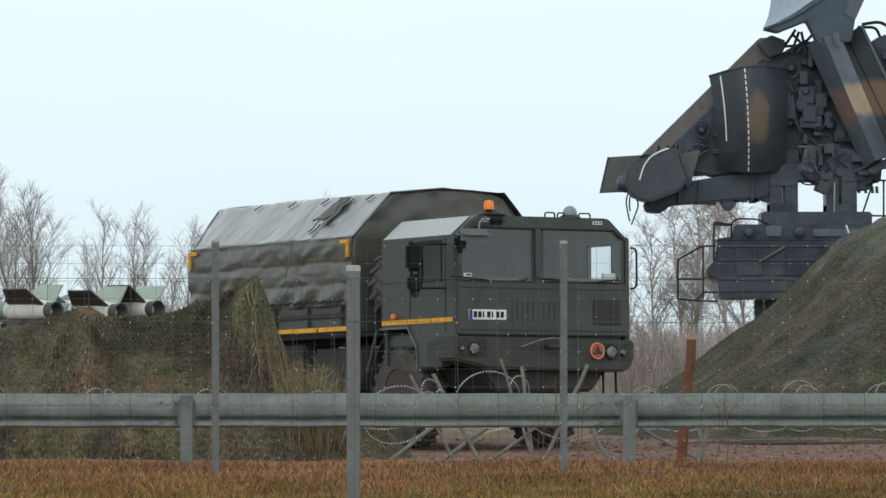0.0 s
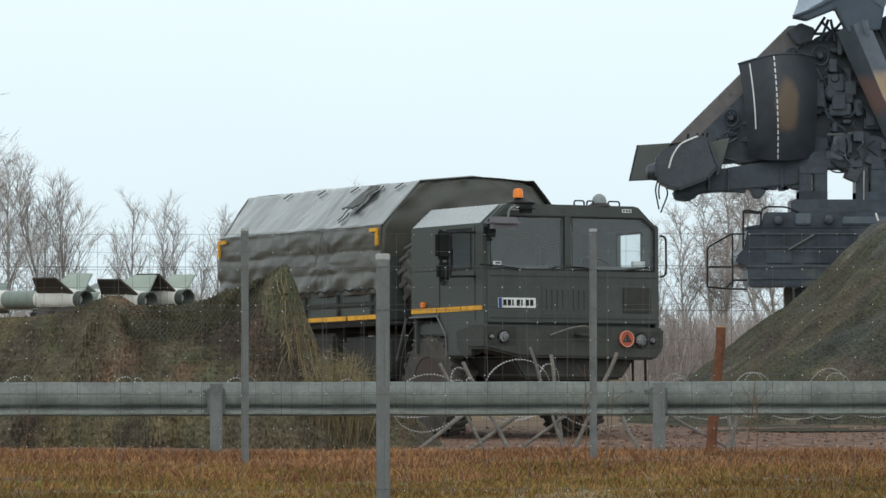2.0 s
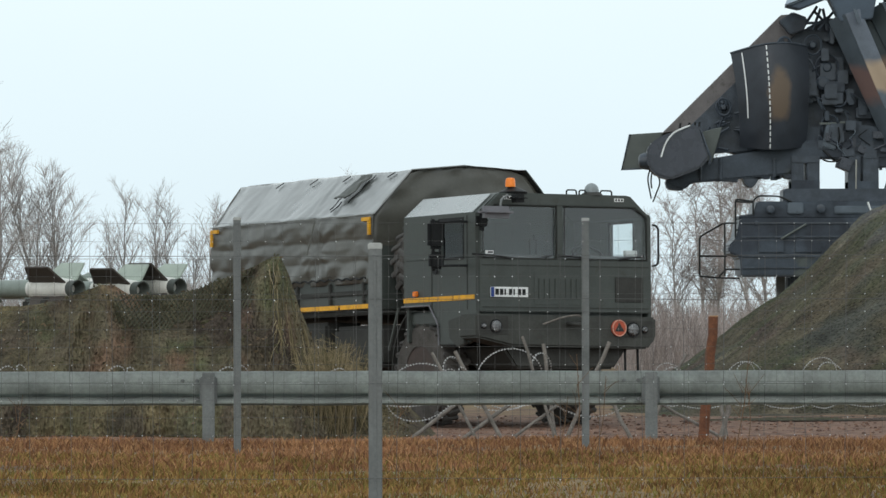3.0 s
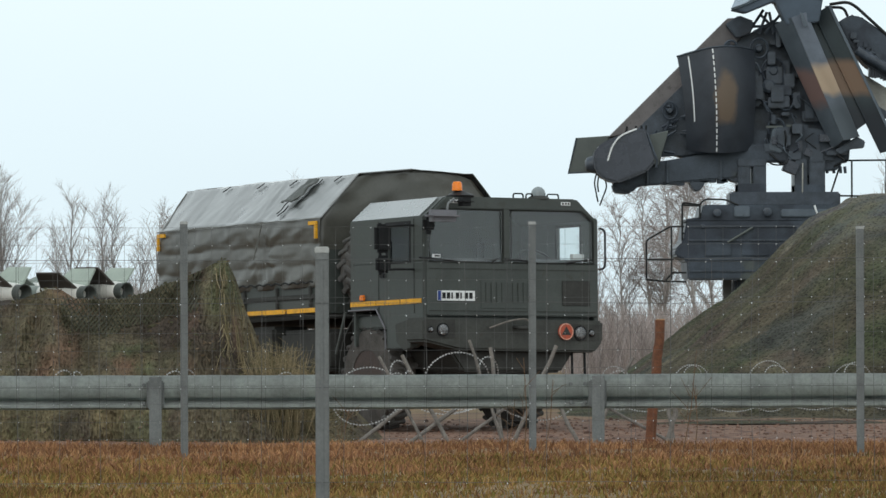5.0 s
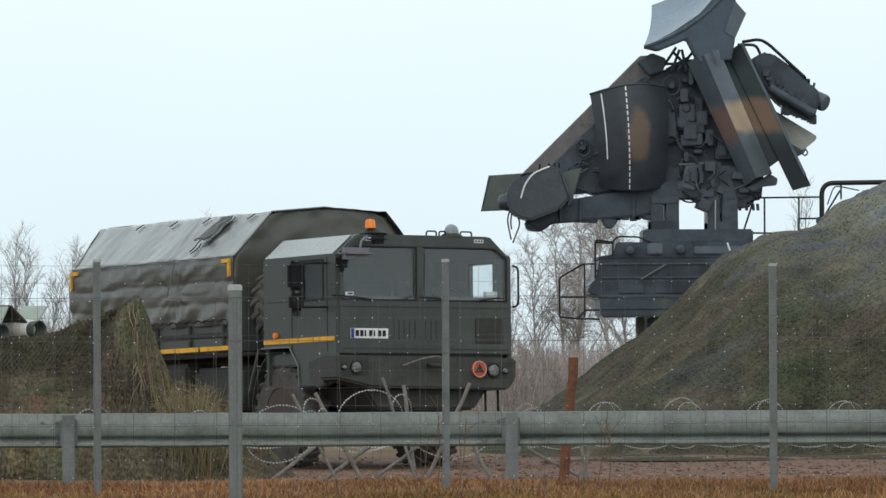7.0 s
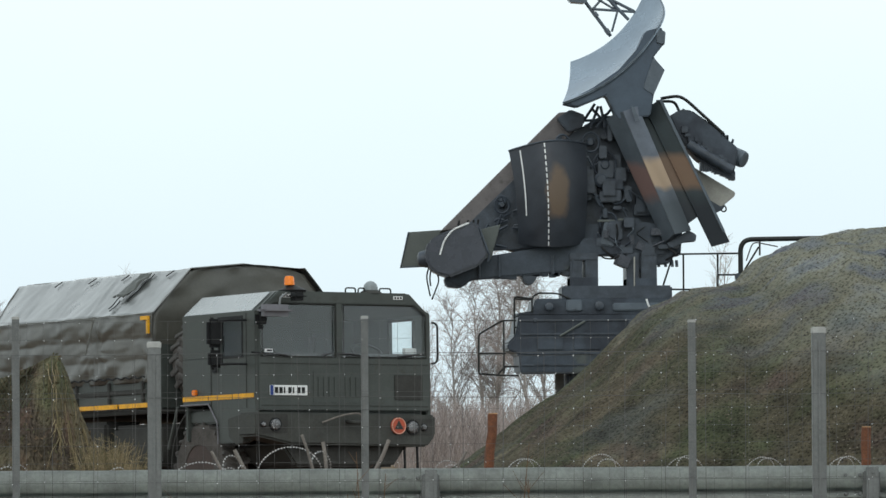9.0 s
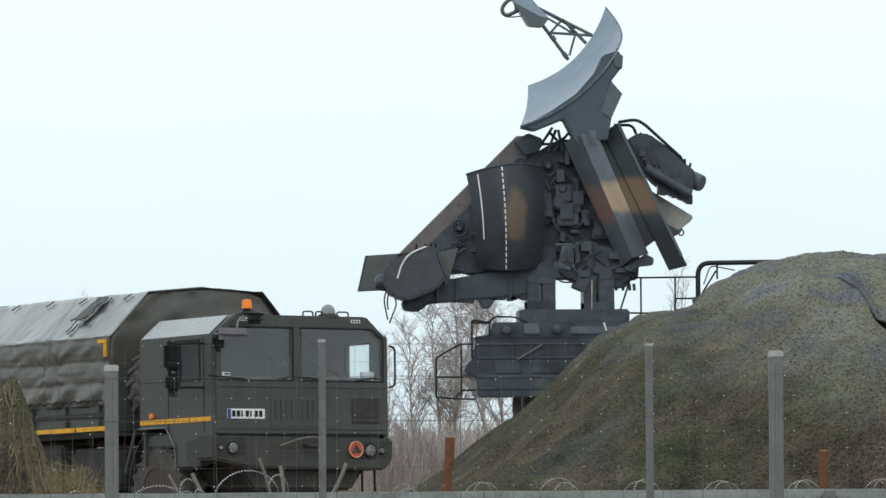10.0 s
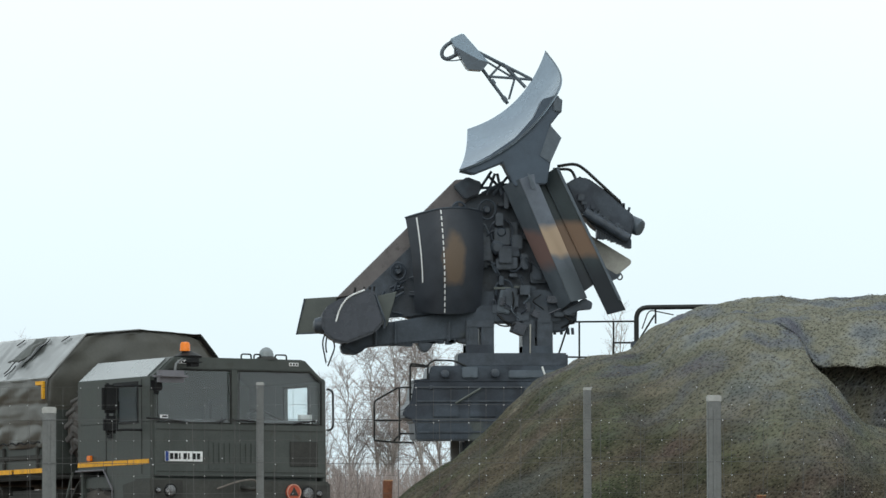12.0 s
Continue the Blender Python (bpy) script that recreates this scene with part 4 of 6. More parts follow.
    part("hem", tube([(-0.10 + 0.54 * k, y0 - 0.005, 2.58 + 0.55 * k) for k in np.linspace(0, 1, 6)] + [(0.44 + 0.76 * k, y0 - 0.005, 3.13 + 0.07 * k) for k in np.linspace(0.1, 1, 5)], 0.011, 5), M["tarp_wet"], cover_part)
    part("eave_rope", tube([(-0.125, y0 + (y1 - y0) * k, 2.575 + 0.004 * math.sin(k * 30)) for k in np.linspace(0, 1, 40)], 0.006, 5), M["tarp_pale"], cover_part)
    part("tie_rope", tube([(-0.19, y0 + 0.05 + (y1 - y0 - 0.1) * k, 1.80 + 0.012 * math.sin(k * 120)) for k in np.linspace(0, 1, 90)], 0.012, 5), M["black"], cover_part)
    part("crease_rope", tube([(-0.16, 3.62, 2.56), (-0.17, 3.72, 2.3), (-0.18, 3.80, 2.12)], 0.010, 5), M["tarp_pale"], cover_part)
    for y, s in ((y0 + 0.03, 1), (y1 - 0.03, -1)):
        mark = part("corner_mark", box((-0.150, y, 2.50), (-0.125, y + 0.19 * s, 2.545)), M["yellow"], cover_part, "yellow reflective corner mark")
        part("corner_mark", box((-0.155, y, 2.33), (-0.125, y + 0.04 * s, 2.495)), M["yellow"], cover_part, "yellow reflective corner mark")
    return t


M["dash"] = material("grey_dashboard_plastic", (0.09, 0.095, 0.10), 0.5, vary=0.2, scale=4, bump=0.05)
M["grey_plastic"] = material("dark_grey_plastic", (0.15, 0.15, 0.165), 0.4, vary=0.15, bump=0.03)
M["bumper"] = material("dark_bumper_paint", (0.055, 0.058, 0.053), 0.6, vary=0.25, scale=4, bump=0.06, spec=0.2, wear=(0.05, 0.045, 0.038))
M["slope"] = material("wet_sky_lit_panel", (0.15, 0.17, 0.17), 0.25, vary=0.12, scale=3, bump=0.03, spec=1.0, coat=1.0)
M["flap"] = material("dull_grey_flap_cloth", (0.085, 0.092, 0.086), 0.5, vary=0.2, scale=5, bump=0.08)
M["tarp_pale"] = material("pale_rope", (0.16, 0.165, 0.15), 0.7, vary=0.2, scale=5, bump=0.1)
M["pale_rim"] = material("pale_orange_rim", (0.6, 0.32, 0.24), 0.6, vary=0.1, bump=0)
truck()


# ---------- radar on its trailer: across = x, away = y, up = z ----------
def camo_band(name, base, bands, coord_axis="Z", rough=0.45):
    """Painted camouflage: broad soft-edged bands at given heights of the part, wavering."""
    m = material(name, base, rough, vary=0.18, scale=3, bump=0.04)
    n, l = m.node_tree.nodes, m.node_tree.links
    p = n["Principled BSDF"]
    col = p.inputs["Base Color"].links[0].from_socket
    sep = n.new("ShaderNodeSeparateXYZ")
    l.new(n["Texture Coordinate"].outputs["Object"], sep.inputs[0])
    wob = n.new("ShaderNodeTexNoise")
    wob.inputs["Scale"].default_value, wob.inputs["Detail"].default_value = 1.6, 2.0
    l.new(n["Texture Coordinate"].outputs["Object"], wob.inputs["Vector"])
    add = n.new("ShaderNodeMath")
    add.operation = "MULTIPLY_ADD"
    l.new(wob.outputs["Fac"], add.inputs[0])
    add.inputs[1].default_value = 0.35
    l.new(sep.outputs[coord_axis], add.inputs[2])
    for lo, hi, tone in bands:
        r = n.new("ShaderNodeValToRGB")
        e = r.color_ramp.elements
        e[0].position, e[0].color = 0.0, (0, 0, 0, 1)
        e[1].position, e[1].color = 1.0, (0, 0, 0, 1)
        span = n.new("ShaderNodeMapRange")
        span.inputs["From Min"].default_value, span.inputs["From Max"].default_value = lo + 0.10, hi + 0.25
        l.new(add.outputs[0], span.inputs["Value"])
        a, b = r.color_ramp.elements.new(0.2), r.color_ramp.elements.new(0.8)
        a.color = b.color = (1, 1, 1, 1)
        l.new(span.outputs["Result"], r.inputs["Fac"])
        x = n.new("ShaderNodeMix")
        x.data_type = "RGBA"
        l.new(r.outputs["Color"], x.inputs["Factor"])
        l.new(col, x.inputs["A"])
        x.inputs["B"].default_value = (*tone, 1)
        col = x.outputs["Result"]
    l.new(col, p.inputs["Base Color"])
    return m


M["panel_camo"] = camo_band("blue_grey_panel_camouflage", (0.115, 0.135, 0.165), ((5.20, 5.68, (0.38, 0.285, 0.20)), (3.60, 5.16, (0.072, 0.088, 0.102))))
M["panel_camo_red"] = camo_band("reddish_panel_camouflage", (0.085, 0.105, 0.125), ((5.00, 5.60, (0.19, 0.125, 0.115)),))
M["panel_camo_dark"] = camo_band("dark_panel_camouflage", (0.046, 0.060, 0.066), ((5.15, 5.75, (0.20, 0.135, 0.095)), (3.50, 5.06, (0.028, 0.034, 0.041))))
M["trough"] = camo_band("dark_trough_paint", (0.034, 0.040, 0.050), (), rough=0.42)


def soft_patch(m, centre, size, tone):
    """A sprayed camouflage patch: an upright, wavering oval with a soft edge."""
    n, l = m.node_tree.nodes, m.node_tree.links
    p = n["Principled BSDF"]
    was = p.inputs["Base Color"].links[0].from_socket
    wob = n.new("ShaderNodeTexNoise")
    wob.inputs["Scale"].default_value, wob.inputs["Detail"].default_value = 3.0, 2.0
    l.new(n["Texture Coordinate"].outputs["Object"], wob.inputs["Vector"])
    mp = n.new("ShaderNodeMapping")
    mp.vector_type = "TEXTURE"
    mp.inputs["Location"].default_value, mp.inputs["Scale"].default_value = centre, size
    l.new(n["Texture Coordinate"].outputs["Object"], mp.inputs["Vector"])
    ln = n.new("ShaderNodeVectorMath")
    ln.operation = "LENGTH"
    l.new(mp.outputs["Vector"], ln.inputs[0])
    add = n.new("ShaderNodeMath")
    add.operation = "MULTIPLY_ADD"
    l.new(wob.outputs["Fac"], add.inputs[0])
    add.inputs[1].default_value = 1.1
    l.new(ln.outputs["Value"], add.inputs[2])
    r = n.new("ShaderNodeMapRange")
    r.inputs["From Min"].default_value, r.inputs["From Max"].default_value = 1.75, 1.35
    l.new(add.outputs[0], r.inputs["Value"])
    x = n.new("ShaderNodeMix")
    x.data_type = "RGBA"
    l.new(r.outputs["Result"], x.inputs["Factor"])
    l.new(was, x.inputs["A"])
    x.inputs["B"].default_value = (*tone, 1)
    l.new(x.outputs["Result"], p.inputs["Base Color"])


soft_patch(M["trough"], (-1.02, -0.8, 5.12), (0.19, 3.0, 0.50), (0.125, 0.092, 0.066))


def plate3(points, thick, bm=None, width=0.0):
    """A flat plate through corner points (x, y, z), thickened away from the viewer."""
    made = bmesh.new()
    made.faces.new([made.verts.new(p) for p in points])
    back = Vector((0, thick, 0))
    r = bmesh.ops.extrude_face_region(made, geom=list(made.faces))
    bmesh.ops.translate(made, verts=[v for v in r["geom"] if isinstance(v, bmesh.types.BMVert)], vec=back)
    bmesh.ops.recalc_face_normals(made, faces=made.faces)
    bevel(made, width, 1)
    return made if bm is None else merge(bm, made)


def radar():
    r = thing("radar_station", pose(6.56, 100, 0), "tall dark camouflaged missile guidance radar on a raised cabin", "radar")
    rng = random.Random(11)
    # legs and lower carriage
    part("leg", box((-1.05, -0.1, -0.05), (-0.90, 0.1, 1.95), 0.02), M["concrete"], r, "pale grey support leg")
    part("carriage", box((-0.88, -0.6, -0.05), (0.9, 0.9, 1.95), 0.05), M["radar_black"], r)
    # cabin
    cabin = part("cabin", prism([(-1.72, 1.92), (0.95, 1.92), (1.15, 2.95), (-1.74, 2.95), (-1.80, 2.6), (-1.94, 2.46), (-1.94, 2.34), (-1.74, 2.26)], -1.0, 1.2, "y", 0.03), M["radar"], r, "dark green equipment cabin")
    part("cabin_upper", prism([(-1.78, 2.94), (1.2, 2.94), (1.1, 3.24), (-1.44, 3.24), (-1.50, 3.02), (-1.76, 2.99)], -0.9, 1.1, "y", 0.025), M["radar"], cabin)
    for z in (2.08, 2.28, 2.62, 2.86):
        part("cabin_rib", box((-1.70, -1.025, z - 0.02), (0.9, -0.995, z + 0.015), 0.006), M["radar_black"], cabin)
    for x in (-1.2, -0.55, 0.1, 0.6):
        part("cabin_panel", box((x - 0.22, -1.03, 2.34), (x + 0.24, -0.995, 2.58), 0.01), M["radar"], cabin)
    for x, z, rr in ((-1.2, 3.1, 0.07), (-0.32, 3.11, 0.075), (-1.45, 2.86, 0.04), (0.25, 2.80, 0.06)):
        part("port", disc_profile([(-1.04, rr * 0.7), (-1.03, rr), (-0.88, rr)], 18, "y", None, (x, 0, z)), M["radar_black"], cabin)
    part("cabin_box", box((-0.90, -0.96, 3.02), (-0.62, -0.88, 3.22), 0.02), M["radar_grey"], cabin)
    part("cabin_box", box((-0.08, -0.96, 3.02), (0.78, -0.88, 3.16), 0.02), M["radar_grey"], cabin)
    part("diagonal_brace", tube([(-1.02, -1.05, 2.58), (-0.58, -1.05, 2.84)], 0.02, 6), M["radar_olive"], cabin)
    part("hanging_cable", tube([(0.50, -1.08, 3.22), (0.53, -1.10, 3.12), (0.58, -1.08, 3.02), (0.56, -1.05, 2.92)], 0.018, 6), M["white"], cabin, "short white hanging cable")
    # left service railings
    rail_r = 0.018
    left = [
        [(-2.44, -0.9, 1.93), (-2.44, -0.9, 2.62), (-2.02, -0.9, 2.86), (-1.78, -0.9, 2.86)],
        [(-2.44, -0.9, 2.28), (-1.96, -0.9, 2.28)],
        [(-2.00, -0.9, 2.86), (-2.00, -0.9, 1.93)],
        [(-1.97, -0.9, 2.05), (-1.74, -0.9, 2.05)],
        [(-2.44, -0.9, 1.93), (-2.1, -0.9, 1.90), (-1.74, -0.9, 1.89)],
        [(-2.10, -0.9, 1.92), (-1.97, -0.9, 2.06)],
        [(-1.81, -0.9, 2.60), (-1.81, -0.9, 3.28), (-1.50, -0.9, 3.24)],
        [(-1.50, -0.9, 3.0), (-1.50, -0.9, 3.26), (-1.40, -0.9, 3.34), (-1.05, -0.9, 3.33), (-0.82, -0.9, 3.23)],
        [(-1.81, -0.9, 3.24), (-1.50, -0.9, 3.22)],
        [(-1.81, -0.9, 2.74), (-1.72, -0.9, 2.74)],
    ]
    for path in left:
        part("handrail", tube(round_path(path, 0.06), rail_r, 6), M["steel"], cabin)
    # right platform railings
    right = [
        [(0.72, 0, 3.15), (0.82, 0, 3.30), (1.06, 0, 4.03), (2.22, 0, 4.04)],
        [(1.24, 0, 4.03), (1.24, 0, 3.3)],
        [(1.85, 0, 4.03), (1.85, 0, 3.35)],
        [(0.82, 0, 3.41), (1.5, 0, 3.40), (2.0, 0, 3.39)],
        [(1.85, 0, 3.66), (2.2, 0, 3.66)],
        [(2.58, 0, 4.15), (2.25, 0, 3.62)],
        [(2.60, 0, 4.25), (2.60, 0, 4.0)],
    ]
    for path in right:
        part("handrail", tube(round_path(path, 0.05), rail_r, 6), M["steel"], cabin)
    part("bent_pipe", tube(round_path([(2.24, -0.2, 3.40), (2.24, -0.2, 4.28), (4.0, -0.2, 4.30)], 0.22, 8), 0.045, 10), M["steel"], cabin, "thick bent guard pipe")
    part("thin_pipe", tube(round_path([(2.34, -0.2, 3.9), (2.46, -0.2, 4.24), (2.9, -0.2, 4.15)], 0.1), 0.012, 6), M["steel"], cabin)
    part("pipe_foot", box((2.14, -0.3, 3.55), (2.30, -0.1, 3.68), 0.02), M["radar_black"], cabin)
    part("platform", box((0.7, -0.8, 3.16), (3.4, 1.2, 3.24), 0.02), M["radar_black"], cabin)
    # neck
    neck = part("neck", box((-0.95, -0.5, 3.22), (1.0, 0.6, 3.47), 0.03), M["radar_black"], r)
    for a, b in ((-0.80, -0.58), (-0.53, -0.30), (0.20, 0.42), (0.46, 0.74)):
        part("neck_post", box((a, -0.4, 3.44), (b, 0.5, 4.05), 0.02), M["radar_black"], neck)
    part("neck_band", box((-0.80, -0.42, 3.44), (-0.30, 0.5, 3.62), 0.015), M["radar"], neck)
    part("neck_band", box((0.20, -0.42, 3.44), (0.74, 0.5, 3.60), 0.015), M["radar"], neck)
    part("neck_band", box((-0.80, -0.42, 3.92), (-0.30, 0.5, 4.05), 0.015), M["radar_black"], neck)
    part("neck_rod", tube([(0.34, -0.45, 3.98), (0.33, -0.46, 3.2)], 0.014, 6), M["pale_wing"], neck)
    part("loop_cable", tube(round_path([(-0.28, -0.45, 4.02), (-0.2, -0.46, 3.95), (-0.02, -0.46, 3.94), (0.08, -0.45, 4.0)], 0.08), 0.016, 6), M["black"], neck)
    # turning head: horizontal boom with its underside fittings
    head = part("boom", prism([(-3.0, 3.60), (-2.85, 3.50), (-2.70, 3.46), (-2.55, 3.58), (-1.60, 3.66), (-0.85, 3.72), (-0.6, 4.0), (0.9, 4.0), (0.95, 4.25), (-0.5, 4.32), (-1.0, 4.20), (-2.15, 4.02), (-2.95, 3.95)], -0.35, 0.35, "y", 0.03), M["radar"], r, "long horizontal antenna boom")
    for pts in ([(-1.68, 3.72), (-1.60, 3.52), (-1.50, 3.48), (-1.42, 3.55), (-1.32, 3.74)], [(-1.0, 3.76), (-0.92, 3.66), (-0.8, 3.64), (-0.7, 3.75)], [(-3.02, 3.62), (-2.98, 3.47), (-2.74, 3.44), (-2.60, 3.52), (-2.55, 3.66)]):
        part("bracket", prism(pts, -0.3, 0.3, "y", 0.02), M["radar_black"], head)
    for x in (-2.4, -2.05, -1.1, -0.75):
        part("boom_band", tube([(x, -0.38, 3.62 + 0.05 * (x + 2.4)), (x, -0.38, 4.02)], 0.03, 6), M["radar_black"], head)
    # broad vane behind the drum
    part("vane", plate3([(-3.62, 0.5, 4.46), (-2.05, 0.5, 4.56), (-2.14, 0.5, 3.95), (-3.77, 0.5, 3.83)], 0.04, None, 0.008), M["radar_olive"], head, "flat grey-green vane")
    part("vane_edge", tube([(-3.62, 0.49, 4.46), (-3.77, 0.49, 3.83), (-2.9, 0.49, 3.87)], 0.016, 5), M["radar_black"], head)
    # drum
    drum = prism([(-3.37, 4.10), (-3.30, 4.26), (-3.10, 4.40), (-2.47, 4.60), (-2.40, 4.54), (-2.25, 4.02), (-2.42, 3.82), (-2.95, 3.62), (-3.18, 3.68), (-3.34, 3.84)], -0.85, -0.10, "y", 0.07)
    part("drum_hatch", plate3([(-2.37, -0.46, 4.48), (-2.02, -0.46, 4.56), (-2.20, -0.46, 3.94), (-2.31, -0.46, 3.97)], 0.08, None, 0.01), M["radar_olive"], head, "grey-green hatch beside the drum")
    dr = part("drum", drum, M["drum"], head, "black rounded antenna drum")
    part("drum_line", tube(round_path([(-2.60, -0.80, 4.575), (-2.75, -0.85, 4.52), (-2.91, -0.875, 4.44), (-3.04, -0.875, 4.26), (-3.11, -0.875, 4.02)], 0.10), 0.016, 5), M["white"], dr, "white painted line")
    part("drum_nose", disc_profile([(-3.50, 0.06), (-3.47, 0.12), (-3.38, 0.15), (-3.30, 0.16)], 20, "x", None, (0, -0.45, 3.96)), M["radar_black"], dr)
    for x in (-2.78, -2.62, -2.52, -2.44):
        part("drum_clip", tube([(x, -0.6, 4.50 + 0.06 * (x + 2.7)), (x + 0.02, -0.6, 4.63 + 0.05 * (x + 2.7))], 0.022, 6), M["black"], dr)
    part("drum_seam", tube([(-2.42, -0.80, 4.50), (-2.33, -0.82, 4.25), (-2.24, -0.80, 4.02), (-2.26, -0.78, 3.90)], 0.025, 6), M["radar_black"], dr)
    for path in ([(-3.24, -0.4, 3.86), (-3.28, -0.4, 3.62), (-3.26, -0.4, 3.48)], [(-3.22, -0.4, 3.84), (-3.1, -0.4, 3.6), (-3.24, -0.4, 3.24)], [(-3.28, -0.4, 3.84), (-3.34, -0.4, 3.66), (-3.27, -0.4, 3.3)]):
        part("dangling_wire", tube(round_path(path, 0.1), 0.014, 5), M["black"], dr)
    # long sloping arm and the dark lattice body behind it
    part("sloping_arm", plate3([(-3.07, 0.1, 4.46), (-0.95, 0.1, 6.56), (-0.66, 0.1, 6.58), (-0.62, 0.1, 6.28), (-2.60, 0.1, 4.53)], 0.5, None, 0.012), M["radar_brown"], head, "dull brown sloping beam")
    body = part("head_body", prism([(-2.55, 4.50), (-0.66, 6.25), (-0.1, 6.5), (0.5, 6.5), (1.25, 4.6), (1.2, 4.0), (-1.6, 4.05), (-2.1, 4.2)], 0.12, 0.9, "y", 0.03), M["radar_black"], r)
    part("lattice_dark", prism([(-2.66, 4.50), (-0.9, 6.20), (-0.9, 4.2), (-2.15, 4.1)], 0.05, 0.14, "y", 0.01), M["radar_black"], body)
    for x, z, rr in ((-1.98, 4.92, 0.13), (-0.90, 6.02, 0.12), (-0.40, 6.02, 0.15), (0.06, 5.10, 0.15), (-0.22, 5.35, 0.26), (-0.15, 5.62, 0.2), (-2.0, 5.0, 0.07), (0.3, 4.45, 0.12), (-0.1, 4.6, 0.15)):
        wheel_part = part("hand_wheel", tube([(x + rr * math.cos(a), -0.12, z + rr * 1.15 * math.sin(a)) for a in np.linspace(0, 2 * math.pi, 21)], 0.022, 6), M["radar"], body)
        part("hub", disc_profile([(-0.18, rr * 0.3), (-0.14, rr * 0.5), (0.14, rr * 0.5)], 14, "y", None, (x, 0, z)), M["radar_black"], wheel_part)
    for k in range(46):
        x, z = rng.uniform(-0.7, 0.9), rng.uniform(4.1, 6.2)
        if x > 1.2 - 0.42 * (z - 4.1) + 0.2:
            continue
        w, h = rng.uniform(0.08, 0.3), rng.uniform(0.06, 0.34)
        d = rng.uniform(0.05, 0.3)
        part("equipment_box", box((x - w / 2, -d, z - h / 2), (x + w / 2, 0.14, z + h / 2), 0.015), M[rng.choice(["radar_black", "radar", "radar_black", "radar_black"])], body)
    for k in range(14):
        x, z = rng.uniform(-0.6, 0.9), rng.uniform(4.1, 6.3)
        a = rng.uniform(0, math.pi)
        q = rng.uniform(0.15, 0.4)
        part("conduit", tube(round_path([(x, -0.22, z), (x + q * math.cos(a), -0.3, z + q * math.sin(a)), (x + q * math.cos(a) + 0.1, -0.25, z + q * math.sin(a) - 0.2)], 0.08), rng.uniform(0.012, 0.025), 6), M["radar_black"], body)
    for k in range(14):
        x = rng.uniform(-2.45, -1.75)
        z = rng.uniform(4.15, 4.25 + (x + 2.6) * 0.8)
        part("conduit", tube([(x, -0.05, z), (x + rng.uniform(0.1, 0.3), -0.1, z + rng.uniform(-0.05, 0.3))], 0.025, 6), M[rng.choice(["radar_black", "radar"])], body)
    for k in range(22):
        x, z = rng.uniform(-0.30, 1.10), rng.uniform(3.84, 4.58)
        if z < 4.15 - 0.55 * (x + 0.35):
            continue
        w, h = rng.uniform(0.08, 0.24), rng.uniform(0.06, 0.22)
        lean = rng.choice((0.0, 0.0, 0.40))
        m = box((-w / 2, -rng.uniform(0.04, 0.20), -h / 2), (w / 2, 0.2, h / 2), 0.010, None, Matrix.Translation((x, -0.30, z)) @ Matrix.Rotation(lean, 4, "Y"))
        part("linkage_block", m, M[rng.choice(["radar_black", "drum", "drum"])], body)
    for k in range(9):
        x, z = rng.uniform(-0.3, 1.0), rng.uniform(4.1, 4.6)
        part("conduit", tube(round_path([(x, -0.42, z), (x + rng.uniform(-0.2, 0.2), -0.5, z - 0.12), (x + rng.uniform(-0.25, 0.25), -0.42, z - rng.uniform(0.15, 0.3))], 0.06), rng.uniform(0.010, 0.02), 6), M[rng.choice(["black", "radar_grey", "drum"])], body)
    for k in range(26):
        x = rng.uniform(-2.45, -0.7)
        z = 3.68 + 0.05 * (x + 2.4)
        w = rng.uniform(0.03, 0.09)
        part("boom_fitting", box((x - w, -0.30, z - rng.uniform(0.02, 0.12)), (x + w, 0.10, z + 0.06), 0.010), M[rng.choice(["radar_black", "radar", "drum"])], head)
    part("light_bar", box((-0.30, -0.35, 4.60), (0.0, -0.30, 4.64), 0.005), M["radar_olive"], body)
    part("light_bar", box((0.06, -0.35, 4.62), (0.35, -0.30, 4.66), 0.005), M["radar_olive"], body)
    part("tilted_box", prism([(-0.26, 4.2), (-0.02, 4.15), (0.05, 4.55), (-0.18, 4.6)], -0.4, 0.0, "y", 0.02), M["radar_grey"], body)
    part("lower_skirt", prism([(-0.25, 4.12), (0.45, 3.72), (0.52, 3.82), (0.98, 3.86), (1.06, 4.12), (1.12, 4.5), (0.5, 4.6), (0.0, 4.5)], -0.3, 0.5, "y", 0.02), M["radar"], body)
    for x in (0.62, 0.78, 0.9, 1.02, 1.1):
        part("skirt_bolt", tube([(x, -0.2, 3.92), (x + 0.01, -0.2, 3.80)], 0.03, 6), M["radar_black"], body)
    # curved trough antenna with painted lines
    def trough(a, b, off=0.0):
        top = -1.86 + 1.36 * a
        low = -1.70 + 1.16 * a
        x = top + (low - top) * b + 0.035 * math.sin(math.pi * b)
        z_top = 5.867 + 0.165 * math.sin(math.pi * 0.75 * a)
        z_low = 4.22 - 0.07 * math.sin(math.pi * a)
        return (x, -0.42 - 0.42 * math.sin(math.pi * a) + 0.16 * (2 * b - 1) ** 2 - off, z_top + (z_low - z_top) * b)
    tr = part("trough_antenna", sheet(24, 16, trough, 0.05), M["trough"], r, "dark curved antenna with painted lines", smooth=50)
    part("painted_line", sheet(1, 24, lambda a, b: trough(0.125 + 0.015 * a - 0.01 * b, 0.03 + 0.67 * b, 0.012), 0.004), M["white"], tr, "solid white painted line", smooth=0)
    for k in range(17):
        part("painted_dash", sheet(1, 2, lambda a, b: trough(0.435 + 0.016 * a - 0.012 * math.sin(k / 5.5), 0.012 + 0.0585 * (k + 0.66 * b), 0.012), 0.004), M["white"], tr, smooth=0)
